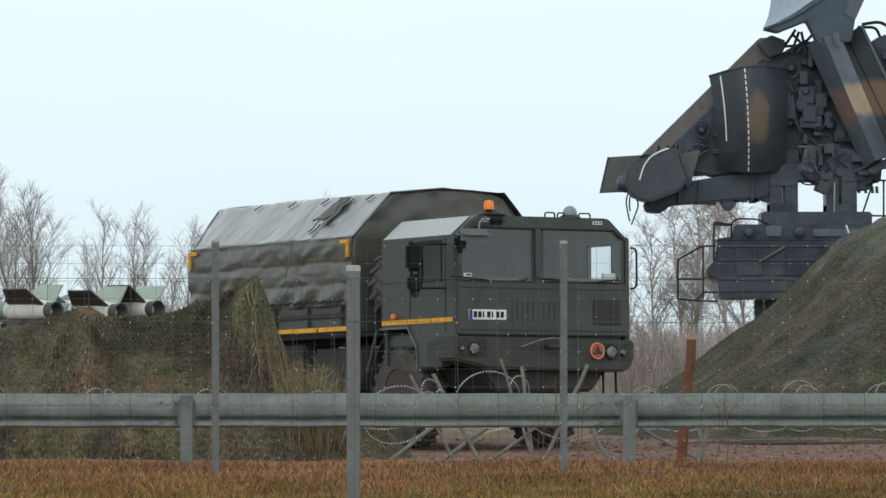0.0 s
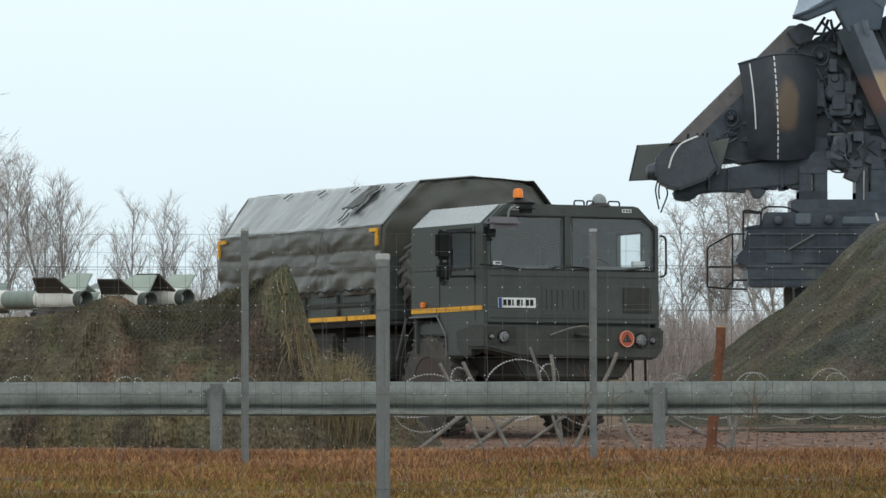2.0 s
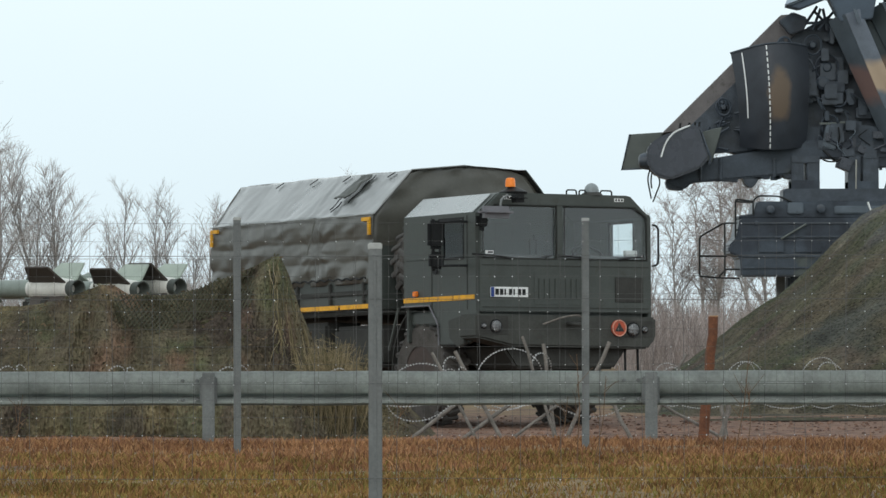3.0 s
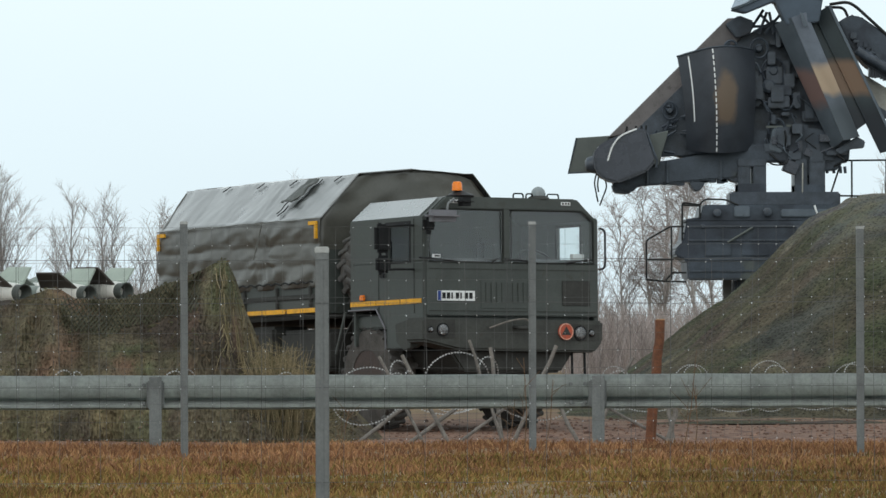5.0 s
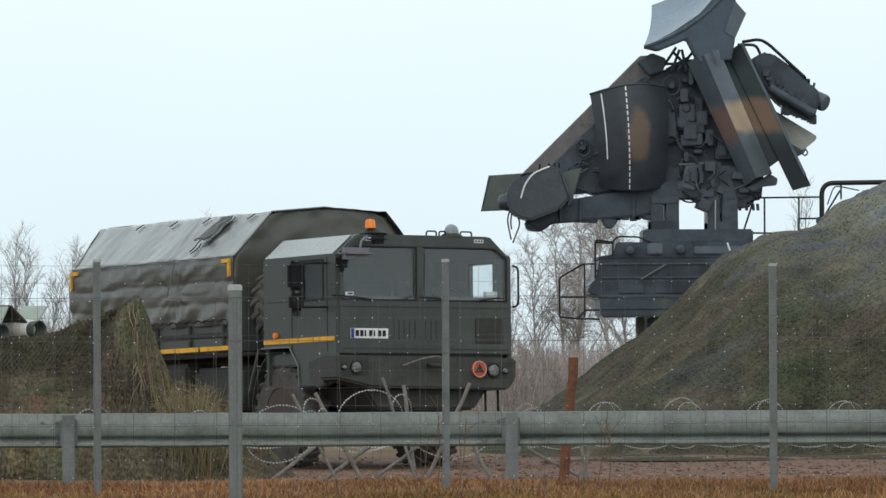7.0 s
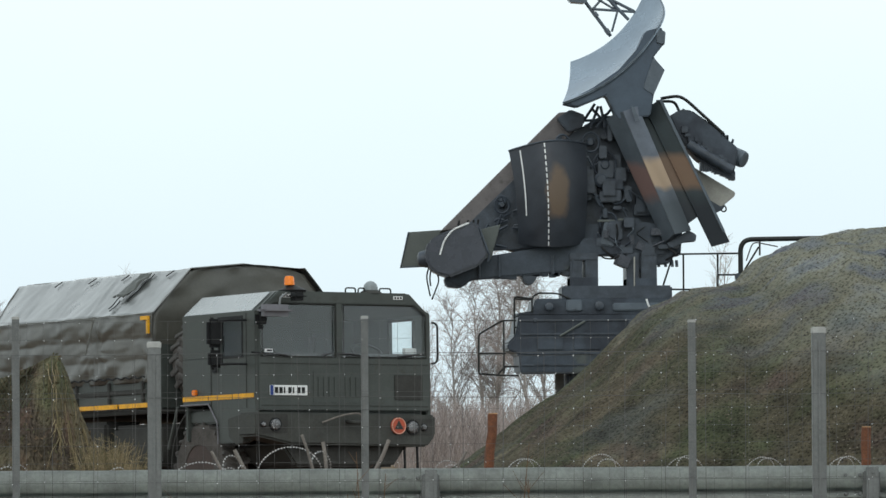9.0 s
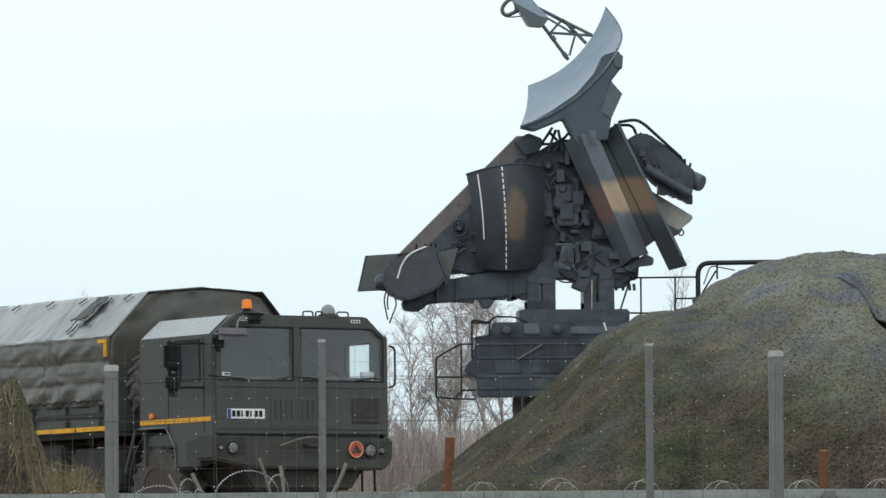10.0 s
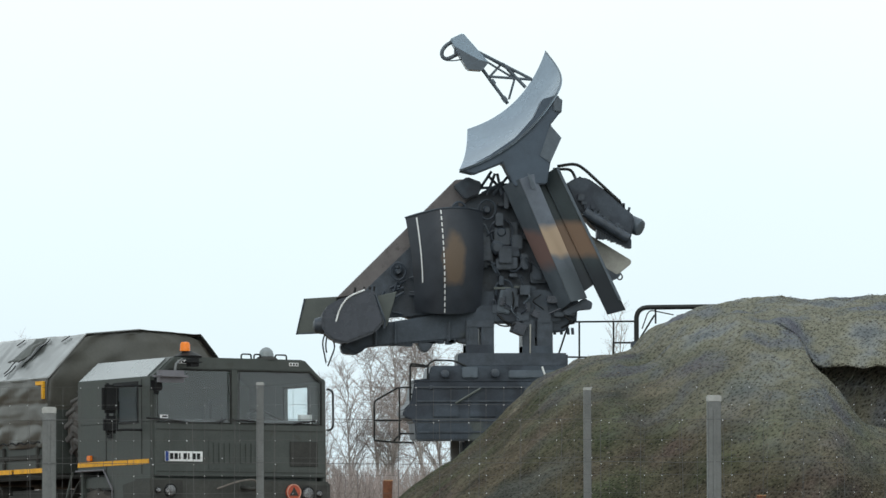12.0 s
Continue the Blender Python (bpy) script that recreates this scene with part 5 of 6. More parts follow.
    part("trough_edge", tube([Vector(trough(k, 0, 0.0)) for k in np.linspace(0, 1, 16)], 0.02, 6), M["radar_black"], tr)
    # folded slab antennas leaning to the other side
    slab = bmesh.new()
    plate3([(-0.14, -0.45, 6.42), (0.12, -0.75, 6.53), (1.03, -0.75, 4.36), (0.87, -0.45, 4.22)], 0.10, slab, 0.006)
    s1 = part("slab_antenna", slab, M["panel_camo_red"], r, "long folded slab antenna in blotched camouflage")
    part("slab_face", plate3([(0.125, -0.76, 6.53), (0.40, -0.70, 6.63), (1.34, -0.55, 4.44), (1.035, -0.76, 4.36)], 0.10, None, 0.006), M["panel_camo"], s1)
    part("slab_tab", plate3([(0.27, -0.80, 6.63), (0.33, -0.80, 6.60), (0.42, -0.80, 6.38), (0.35, -0.80, 6.36)], 0.04), M["radar_grey"], s1)
    part("slab_foot", prism([(0.90, 4.20), (1.0, 4.12), (1.20, 4.22), (1.42, 4.24), (1.44, 4.36), (1.3, 4.44)], -0.5, -0.2, "y", 0.015), M["radar_black"], s1)
    s2 = part("slab_antenna", plate3([(0.55, -0.35, 6.60), (0.84, -0.45, 6.77), (2.03, -0.45, 4.23), (1.72, -0.35, 4.15)], 0.10, None, 0.006), M["panel_camo_dark"], r, "long dark slab antenna with a brown band")
    part("slab_edge", plate3([(0.80, -0.46, 6.74), (0.84, -0.46, 6.77), (1.95, -0.46, 4.42), (1.91, -0.46, 4.40)], 0.12), M["radar_grey"], s2, "paler worn edge")
    part("slab_web", plate3([(0.30, -0.3, 6.55), (0.62, -0.3, 6.6), (1.5, -0.3, 4.7), (1.15, -0.3, 4.45)], 0.08), M["panel_camo_dark"], s2)
    # sight and camera box at the back, guard tubes, pale wing
    sight = part("sight_box", prism([(1.0, 6.48), (1.20, 6.60), (1.40, 6.58), (1.94, 6.20), (1.96, 6.10), (2.12, 6.0), (2.22, 5.90), (2.18, 5.60), (2.12, 5.40), (1.80, 5.52), (1.50, 5.70), (1.18, 6.06)], -0.1, 0.6, "y", 0.03), M["radar"], r, "dark sight housing with tubes")
    part("lens", disc_profile([(-0.30, 0.155), (0.0, 0.155), (0.04, 0.14), (0.05, 0.10)], 24, "x", None, (0, 0, 0)), M["radar_grey"], sight).matrix_local = pose(2.32, 0.2, 5.72, 0, 22, -35)
    for k in range(16):
        x = 1.25 + 0.055 * k
        z = 6.25 - 0.045 * k + rng.uniform(-0.14, 0.06)
        part("sight_fitting", box((x - 0.04, -0.2, z - 0.05), (x + rng.uniform(0.02, 0.08), -0.08, z + rng.uniform(-0.02, 0.08)), 0.012), M[rng.choice(["radar_black", "radar_black", "radar"])], sight)
    for k in range(34):
        f = rng.random()
        x, z = 1.20 + 0.86 * f, 6.58 - 0.50 * f
        q = rng.uniform(0.02, 0.05)
        part("sight_clip", box((x - q, 0.0, z - 0.06), (x + q, 0.3, z + rng.uniform(0.01, 0.07)), 0.008), M[rng.choice(["radar_black", "radar"])], sight)
    for k in range(12):
        f = k / 11
        part("sight_clip", box((1.55 + 0.56 * f, -0.06, 5.58 - 0.20 * f - rng.uniform(0.02, 0.08)), (1.59 + 0.58 * f, 0.2, 5.70 - 0.20 * f), 0.008), M["radar_black"], sight)
    part("sight_tube", tube([(1.32, -0.2, 5.98), (2.10, -0.2, 5.50)], 0.09, 12), M["radar_black"], sight)
    for k in range(9):
        x = 1.15 + 0.11 * k
        part("sight_knob", tube([(x + 0.1, 0.2, 6.52 - 0.068 * k), (x + 0.13, 0.2, 6.62 - 0.068 * k)], 0.025, 6), M["radar_black"], sight)
    part("guard_tube", tube(round_path([(0.85, -0.1, 6.79), (1.16, -0.1, 6.84), (1.31, -0.1, 6.76), (1.95, -0.1, 6.17)], 0.12), 0.028, 8), M["steel"], sight)
    part("guard_tube", tube(round_path([(0.80, 0.3, 6.76), (1.13, 0.3, 6.76), (1.20, 0.3, 6.60)], 0.1), 0.026, 8), M["steel"], sight)
    part("loop_cable", tube(round_path([(2.12, 0, 5.52), (2.16, 0, 5.42), (2.06, 0, 5.36)], 0.06), 0.012, 5), M["black"], sight)
    wing = part("pale_wing", prism([(1.40, 5.62), (2.20, 5.13), (2.18, 5.06), (1.93, 4.86), (1.68, 5.02), (1.42, 5.20)], 0.25, 0.45, "y", 0.015), M["pale_wing"], r, "pale tan and green wing plate")
    part("wing_underside", prism([(1.66, 5.04), (1.93, 4.88), (2.02, 4.92), (1.96, 4.82), (1.80, 4.74), (1.6, 4.86)], 0.2, 0.5, "y", 0.012), M["radar_black"], wing)
    part("wing_ring", tube([(1.99 + 0.045 * math.cos(a), 0.3, 4.84 + 0.05 * math.sin(a)) for a in np.linspace(0, 2 * math.pi, 15)], 0.014, 5), M["steel"], wing)
    # dish on its back body
    def bez(p, q, s, k):
        return tuple((1 - k) ** 2 * a + 2 * k * (1 - k) * b + k * k * c for a, b, c in zip(p, q, s))

    def dish(a, b):
        far = bez((-0.70, 0.75, 7.50), (0.33, 0.75, 7.82), (0.70, 0.75, 8.90), a)
        near = bez((-0.93, -0.75, 6.69), (0.20, -0.75, 7.05), (0.80, -0.75, 8.06), a)
        x, y, z = (p + (q - p) * b for p, q in zip(far, near))
        hollow = math.sin(math.pi * b)
        return (x + 0.10 * hollow * (0.4 + 1.2 * a), y, z - 0.04 * hollow)
    dish_part = part("dish", sheet(30, 14, dish, 0.03), M["dish"], r, "grey curved dish reflector, shiny inside", smooth=60)
    part("dish_rim", tube([Vector(dish(k, 1)) for k in np.linspace(0, 1, 22)] + [Vector(dish(1, 1 - k)) for k in np.linspace(0.05, 1, 12)], 0.011, 6), M["radar_grey"], dish_part)
    back = part("dish_back", prism([(-0.92, 6.68), (-0.40, 6.95), (0.07, 7.27), (0.40, 7.64), (0.55, 7.95), (0.80, 8.02), (0.86, 7.98), (0.87, 7.72), (0.68, 7.48), (0.87, 7.26), (0.70, 6.90), (0.62, 6.45), (0.05, 6.40), (-0.16, 6.82), (-0.66, 6.62)], -0.70, -0.1, "y", 0.02), M["dish_back"], r, "dark ribbed dish back")
    part("back_plate", plate3([(0.68, -0.72, 7.49), (0.88, -0.72, 7.26), (0.68, -0.72, 6.82), (0.50, -0.72, 6.95)], 0.1), M["radar_grey"], back)
    part("back_box", prism([(0.72, 8.0), (0.90, 7.94), (0.88, 7.70), (0.74, 7.74)], -0.74, -0.4, "y", 0.015), M["radar_grey"], back)
    # little lattice under the dish
    for p, q in (((-0.60, 6.28), (-0.32, 6.70)), ((-0.40, 6.28), (-0.26, 6.66)), ((-0.14, 6.28), (-0.22, 6.66)), ((-0.30, 6.28), (-0.02, 6.62)), ((-0.62, 6.40), (0.0, 6.42)), ((-0.05, 6.28), (-0.38, 6.62)), ((-0.5, 6.3), (-0.1, 6.52))):
        part("lattice_bar", tube([(p[0], -0.1, p[1]), (q[0], -0.1, q[1])], 0.028, 6), M["radar_black"], body)
    part("joint_box", prism([(-1.0, 6.44), (-0.76, 6.60), (-0.5, 6.50), (-0.55, 6.28), (-0.8, 6.2)], -0.2, 0.3, "y", 0.02), M["radar"], body)
    part("joint_box", prism([(-0.1, 6.42), (0.1, 6.60), (0.5, 6.66), (0.75, 6.64), (0.6, 6.2), (0.0, 6.2)], -0.2, 0.4, "y", 0.02), M["radar"], body)
    # feed horn on a lattice arm
    feed = part("feed_horn", prism([(-1.06, 9.04), (-0.83, 9.15), (-0.55, 8.83), (-0.37, 8.63), (-0.49, 8.48), (-0.75, 8.50), (-0.91, 8.77), (-0.98, 8.89)], -0.25, 0.15, "y", 0.02), M["dish"], r, "grey feed horn box on a lattice arm")
    part("horn_side", plate3([(-0.98, -0.27, 8.91), (-0.55, -0.27, 8.67), (-0.37, -0.27, 8.63), (-0.49, -0.27, 8.48), (-0.75, -0.27, 8.50)], 0.03), M["radar_grey"], feed)
    part("horn_ring", tube(round_path([(-1.0, -0.1, 9.01), (-1.14, -0.1, 8.93), (-1.22, -0.1, 8.79), (-1.14, -0.1, 8.67), (-0.90, -0.1, 8.79)], 0.12), 0.035, 8), M["radar_grey"], feed)
    part("horn_wire", tube(round_path([(-1.14, -0.1, 8.67), (-1.0, -0.1, 8.66), (-0.82, -0.1, 8.69)], 0.1), 0.012, 5), M["radar_grey"], feed)
    part("horn_bracket", box((-0.98, -0.2, 8.75), (-0.88, 0.0, 8.91), 0.015), M["radar_grey"], feed)
    bars = (((-0.55, 8.83), (0.40, 8.35), 0.028), ((-0.50, 8.79), (0.10, 8.47), 0.02), ((-0.10, 8.61), (0.30, 8.20), 0.03), ((-0.48, 8.53), (-0.02, 7.91), 0.032), ((-0.34, 8.39), (0.42, 8.34), 0.024),
            ((-0.34, 8.39), (-0.14, 8.61), 0.022), ((-0.12, 8.63), (0.10, 8.37), 0.02), ((0.10, 8.35), (0.0, 7.99), 0.02), ((-0.42, 8.67), (0.08, 8.37), 0.02))
    for p, q, rr in bars:
        part("arm_bar", tube([(p[0], 0, p[1]), (q[0], 0.05, q[1])], rr, 8), M["radar_grey"], feed)
    for x, z in ((-0.29, 8.29), (-0.08, 7.99)):
        part("arm_joint", tube([(x - 0.03, 0, z + 0.04), (x + 0.03, 0, z - 0.04)], 0.045, 8), M["radar_grey"], feed)
    return r


M["drum"] = material("glossy_black_drum_paint", (0.036, 0.042, 0.056), 0.28, vary=0.25, scale=5, bump=0.03, spec=0.6)
M["dish_back"] = material("dark_dish_back_paint", (0.066, 0.090, 0.120), 0.5, vary=0.15, scale=3, bump=0.03)
radar()


# ---------- helpers for scattered stuff ----------
def island_material(name, tones, rough=0.9, translucent=0.0):
    """Many small pieces, each with its own tone."""
    m = bpy.data.materials.new(name)
    m.use_nodes = True
    n, l = m.node_tree.nodes, m.node_tree.links
    p = n["Principled BSDF"]
    g = n.new("ShaderNodeNewGeometry")
    ramp = n.new("ShaderNodeValToRGB")
    ramp.color_ramp.interpolation = "CONSTANT"
    e = ramp.color_ramp.elements
    e[0].color = (*tones[0], 1)
    e[1].position, e[1].color = 1 / len(tones), (*tones[1], 1)
    for i, tone in enumerate(tones[2:], 2):
        e.new(i / len(tones)).color = (*tone, 1)
    l.new(g.outputs["Random Per Island"], ramp.inputs["Fac"])
    t = n.new("ShaderNodeTexNoise")
    t.inputs["Scale"].default_value = 0.7
    co = n.new("ShaderNodeTexCoord")
    l.new(co.outputs["Object"], t.inputs["Vector"])
    r = n.new("ShaderNodeMapRange")
    r.inputs["From Min"].default_value, r.inputs["From Max"].default_value = 0.3, 0.7
    r.inputs["To Min"].default_value, r.inputs["To Max"].default_value = 0.6, 1.35
    l.new(t.outputs["Fac"], r.inputs["Value"])
    h = n.new("ShaderNodeHueSaturation")
    l.new(r.outputs["Result"], h.inputs["Value"])
    l.new(ramp.outputs["Color"], h.inputs["Color"])
    l.new(h.outputs["Color"], p.inputs["Base Color"])
    p.inputs["Roughness"].default_value = rough
    p.inputs["Specular IOR Level"].default_value = 0.2
    return m


def stuff(name, verts, faces, mat, label, category, smooth_=0):
    return tagged(raw(name, verts, faces, mat, smooth=smooth_), label, category, kind="stuff")


class Heap:
    """Vertices and faces gathered from many tubes."""

    def __init__(self):
        self.verts, self.faces = [], []

    def tube(self, points, radii, n=3):
        v, f = tube_data(points, radii, n)
        k = len(self.verts)
        self.verts += v
        self.faces += [tuple(i + k for i in q) for q in f]

    def poly(self, *points):
        k = len(self.verts)
        self.verts += points
        self.faces.append(tuple(range(k, k + len(points))))


# ---------- camouflage net bank beside the truck ----------
NET_TOP = [(-8.0, 1.45), (-5.6, 1.49), (-5.2, 1.51), (-4.7, 1.53), (-4.39, 1.60), (-4.17, 1.69), (-4.0, 1.75), (-3.86, 1.74), (-3.70, 1.63), (-3.16, 1.65), (-2.94, 1.70), (-2.54, 1.86), (-2.3, 1.95), (-2.11, 2.07), (-2.03, 2.07), (-1.94, 1.86), (-1.82, 1.48), (-1.66, 1.10), (-1.2, 0.82), (-0.8, 0.58), (-0.3, 0.06)]
PEAKS = (-4.02, -2.06)


def net_place(x, b, off=0.0):
    top = line(NET_TOP, x)
    front = b < 0.72
    k = b / 0.72 if front else (1 - b) / 0.28
    z = 0.04 + (top - 0.04) * k ** 0.85
    y = 60.6 + 1.7 * k ** 1.4 if front else 62.3 + 1.6 * (1 - k)
    fold = 0.0
    for p in PEAKS:
        d = (x - p) / (0.25 + 1.1 * (1 - k))
        fold += 0.16 * math.exp(-d * d) * (1 - 0.4 * k) + 0.07 * math.sin(d * 9 + 2 * noise.noise((x, z, 3))) * math.exp(-d * d * 0.4) * (1 - k * 0.6)
    fold += 0.22 * noise.noise((x * 1.1, z * 1.3, 4)) + 0.10 * noise.noise((x * 3.2, z * 2.2, 8)) + 0.035 * noise.noise((x * 9, z * 8, 1))
    fold += 0.07 * noise.noise((x * 6, z * 0.9, 12)) + 0.03 * noise.noise((x * 15, z * 1.5, 14))
    for p, crown in zip(PEAKS, (1.75, 2.07)):
        away = math.hypot(x - p, z - crown)
        ray = math.atan2(x - p, crown - z + 0.02)
        fold += 0.11 * math.sin(ray * 10 + 1.5 * noise.noise((ray * 2, away, p))) * math.exp(-(away / 1.0) ** 2) * min(1.0, away * 2.5)
    sag = 0.02 * noise.noise((x * 2.3, b * 3, 6)) + 0.012 * noise.noise((x * 7, b * 9, 2))
    return Vector((x, y - fold - off, max(0.03, z + sag * min(1, k * 2))))


camo = thing("camouflage_net", pose(-3.5, 61.5, 0), "green-brown camouflage netting draped over a low bank", "camouflage net")
for x0, x1, n in ((-8.0, -5.0, 60), (-5.0, -3.0, 90), (-3.0, -0.3, 120)):
    net = sheet(n, 80, lambda a, b: net_place(x0 + (x1 - x0) * a, b) - Vector((-3.5, 61.5, 0)))
    part("net_panel", net, M["net_wall"], camo, smooth=180)
rng = random.Random(21)
# open diamond mesh of the second net, slung between the two peaks
h = Heap()
for lean in (-1, 1):
    for k in range(60):
        way = []
        for q in range(15):
            f = q / 14
            x = -4.05 + 0.05 * k + lean * 0.30 * f + 0.012 * noise.noise((k * 1.7, q * 0.6, lean))
            depth = 0.50 + 0.215 * f + 0.02 * noise.noise((x * 3, 0, 1))
            if -3.85 < x < -2.30 and depth > 0.53 + 0.10 * noise.noise((x * 2.2, 4, 0)):
                way.append(net_place(x, depth, 0.035 + 0.02 * math.sin(k * 0.9 + q)))
        if len(way) > 2:
            h.tube([v - Vector((-3.5, 61.5, 0)) for v in way], 0.0065, 3)
M["net_cord"] = material("dark_green_net_cord", (0.055, 0.056, 0.034), 0.9, vary=0.3, scale=2, bump=0.1)
raw("mesh_net", h.verts, h.faces, M["net_cord"], camo, "open dark green diamond mesh")["kind"] = "stuff"
h = Heap()
for k in range(2600):
    x, b = rng.uniform(-7.0, -0.6), rng.uniform(0.0, 0.80)
    p = net_place(x, b, 0.012)
    a, q = rng.uniform(0, 6.28), rng.uniform(0.012, 0.035)
    u, v = Vector((math.cos(a), -0.3 * rng.random(), math.sin(a))) * q, Vector((-math.sin(a), -rng.uniform(0, 0.8), math.cos(a))) * q * 0.45
    h.poly(p - u, p + v, p + u, p - v * 0.6)
M["net_scraps"] = island_material("netting_scraps", ((0.085, 0.08, 0.045), (0.06, 0.055, 0.036), (0.115, 0.085, 0.052), (0.09, 0.088, 0.05), (0.075, 0.058, 0.042), (0.14, 0.105, 0.07)))
stuff("net_scraps", h.verts, h.faces, M["net_scraps"], "loose cloth scraps woven into the netting", "netting")

# ragged straw-coloured strands hanging from the net's peak
h = Heap()
for k in range(90):
    x = rng.uniform(-2.16, -1.74)
    b0 = rng.uniform(0.40, 0.71)
    p = net_place(x, b0, 0.02)
    q = net_place(x + rng.uniform(-0.10, 0.14), max(0.05, b0 - rng.uniform(0.04, 0.18)), 0.03)
    h.tube([p, p.lerp(q, 0.5) + Vector((rng.uniform(-0.02, 0.02), -0.02, 0)), q], [0.006, 0.005, 0.002], 3)
M["straw"] = island_material("straw_strands", ((0.19, 0.155, 0.09), (0.14, 0.112, 0.06), (0.10, 0.09, 0.05), (0.27, 0.22, 0.135)))
stuff("straw_strands", h.verts, h.faces, M["straw"], "ragged straw-coloured strands on the netting", "netting")

# dry brush at the net's foot, in front of the truck's side
h = Heap()
for k in range(1300):
    x = rng.gauss(-1.42, 0.25)
    y = rng.uniform(60.6, 61.6)
    p = Vector((x, y, ground_at(x, y) - 0.02))
    tip = p + Vector((rng.gauss(0, 0.16), rng.gauss(0, 0.1), rng.uniform(0.5, 1.12) * math.exp(-((x + 1.45) / 0.45) ** 2)))
    bend = p.lerp(tip, 0.6) + Vector((rng.gauss(0, 0.03), 0, 0.05))
    h.tube([p, bend, tip], [0.0035, 0.003, 0.0015], 3)
    for j in range(3):
        c = bend.lerp(tip, rng.random())
        h.tube([c, c + Vector((rng.gauss(0, 0.07), rng.gauss(0, 0.05), rng.uniform(-0.05, 0.10)))], [0.0028, 0.0014], 3)
stuff("dry_brush", h.verts, h.faces, M["straw"], "dry olive and straw-coloured brush by the netting", "brush")

# knots of the mound's netting, in slanting rows
h = Heap()
for k in range(9000):
    x, y = rng.uniform(2.4, 13.0), 75.6 + 10.0 * rng.random() ** 1.6
    z = mound_at(x, y)
    if z < 0.05:
        continue
    rise = (mound_at(x, y + 0.06) - z) / 0.06
    up = Vector((0, 1, rise)).normalized()
    face = Vector((0, -rise, 1)).normalized()
    c = Vector((x, y, z + 0.022)) + face * 0.006
    a, q = rng.gauss(0.75, 0.35), rng.uniform(0.010, 0.024)
    u = (Vector((math.cos(a), 0, 0)) + up * math.sin(a)) * q
    v = (Vector((-math.sin(a), 0, 0)) + up * math.cos(a)) * q * 0.5
    h.poly(c - u, c + v + face * q * 0.5, c + u, c - v)
M["mound_knots"] = island_material("mound_knots", ((0.10, 0.088, 0.06), (0.075, 0.075, 0.066), (0.125, 0.108, 0.08), (0.05, 0.045, 0.042), (0.15, 0.135, 0.105)))
stuff("net_knots", h.verts, h.faces, M["mound_knots"], "small knots and scraps of the mound's netting", "netting")

# ---------- missiles on their cradles ----------
def missile(x, z, y, roll, label):
    m = thing("missile", pose(x, y, z, 0, 0, -48) @ pose(0, 0, 0, roll, 0, 0), label, "missile", "missiles on cradles")
    b = part("booster", disc_profile([(-1.00, 0.125), (-0.90, 0.150), (-0.30, 0.150), (-0.12, 0.135), (-0.10, 0.12)], 26, "x"), M["missile_white"], m, "off-white booster section")
    part("nozzle", ring_profile([(-0.12, 0.09), (-0.12, 0.118), (0.0, 0.118), (0.06, 0.128), (0.06, 0.112), (0.0, 0.10), (-0.10, 0.06)], 24, "x"), M["nozzle"], b, "dark hollow nozzle")
    for dx in (-0.86, -0.34):
        part("booster_ring", disc_profile([(dx - 0.02, 0.150), (dx - 0.015, 0.157), (dx + 0.015, 0.157), (dx + 0.02, 0.150)], 26, "x"), M["missile_white"], b)
    part("body", disc_profile([(-4.6, 0.01), (-4.4, 0.06), (-3.9, 0.11), (-3.2, 0.125), (-0.98, 0.125)], 26, "x"), M["missile_grey"], m, "grey-green missile body")
    for dx, long in ((-1.75, 0.30), (-2.6, 0.06)):
        part("body_band", disc_profile([(dx, 0.126), (dx - 0.01, 0.131), (dx - long + 0.01, 0.131), (dx - long, 0.126)], 26, "x"), M["missile_white"], m, "off-white band")
    for k in range(4):
        t = Matrix.Rotation(math.pi / 2 * k, 4, "X")
        fin = prism([(-0.92, 0.13), (-0.70, 0.47), (-0.18, 0.47), (-0.10, 0.13)], -0.014, 0.014, "y", 0.006)
        fin.transform(t)
        # Shade is in the colour: fins facing the viewer dark, the others pale.
        part("fin", fin, M["fin_shaded"] if k in (0, 1) else M["fin_lit"], m, "tail fin coloured dark brown for its shaded side" if k in (0, 1) else "tail fin coloured pale grey-green for its lit side")
        small = prism([(-2.6, 0.11), (-2.3, 0.30), (-2.0, 0.30), (-1.9, 0.11)], -0.01, 0.01, "y", 0.004)
        small.transform(t)
        part("front_fin", small, M["missile_grey"], m)
    return m


M["nozzle"] = material("sooty_grey_nozzle", (0.07, 0.08, 0.073), 0.6, vary=0.25, scale=6, bump=0.05)
M["fin_lit"] = material("lit_side_fin_paint", (0.31, 0.36, 0.31), 0.5, vary=0.12, scale=4, bump=0.03)
for x, z, y, roll in ((-5.44, 1.71, 79.0, 50), (-4.56, 1.69, 79.4, 50), (-4.06, 1.73, 79.8, 44)):
    missile(x, z, y, roll, "white and grey-green missile with fins toned as shaded and lit, on a cradle")
    c = thing("cradle", pose(x, y, 0, 0, 0, -48), "dark steel cradle under a missile", "cradle", "missile cradles")
    for dx in (-0.5, -2.4):
        part("stand", box((dx - 0.06, -0.20, -0.02), (dx + 0.06, 0.20, z - 0.16), 0.01), M["truck_dark"], c)
        part("saddle", box((dx - 0.08, -0.14, z - 0.18), (dx + 0.08, 0.14, z - 0.12), 0.01), M["truck_dark"], c)
    part("beam", box((-2.6, -0.06, 0.55), (-0.3, 0.06, 0.7), 0.01), M["truck_dark"], c)


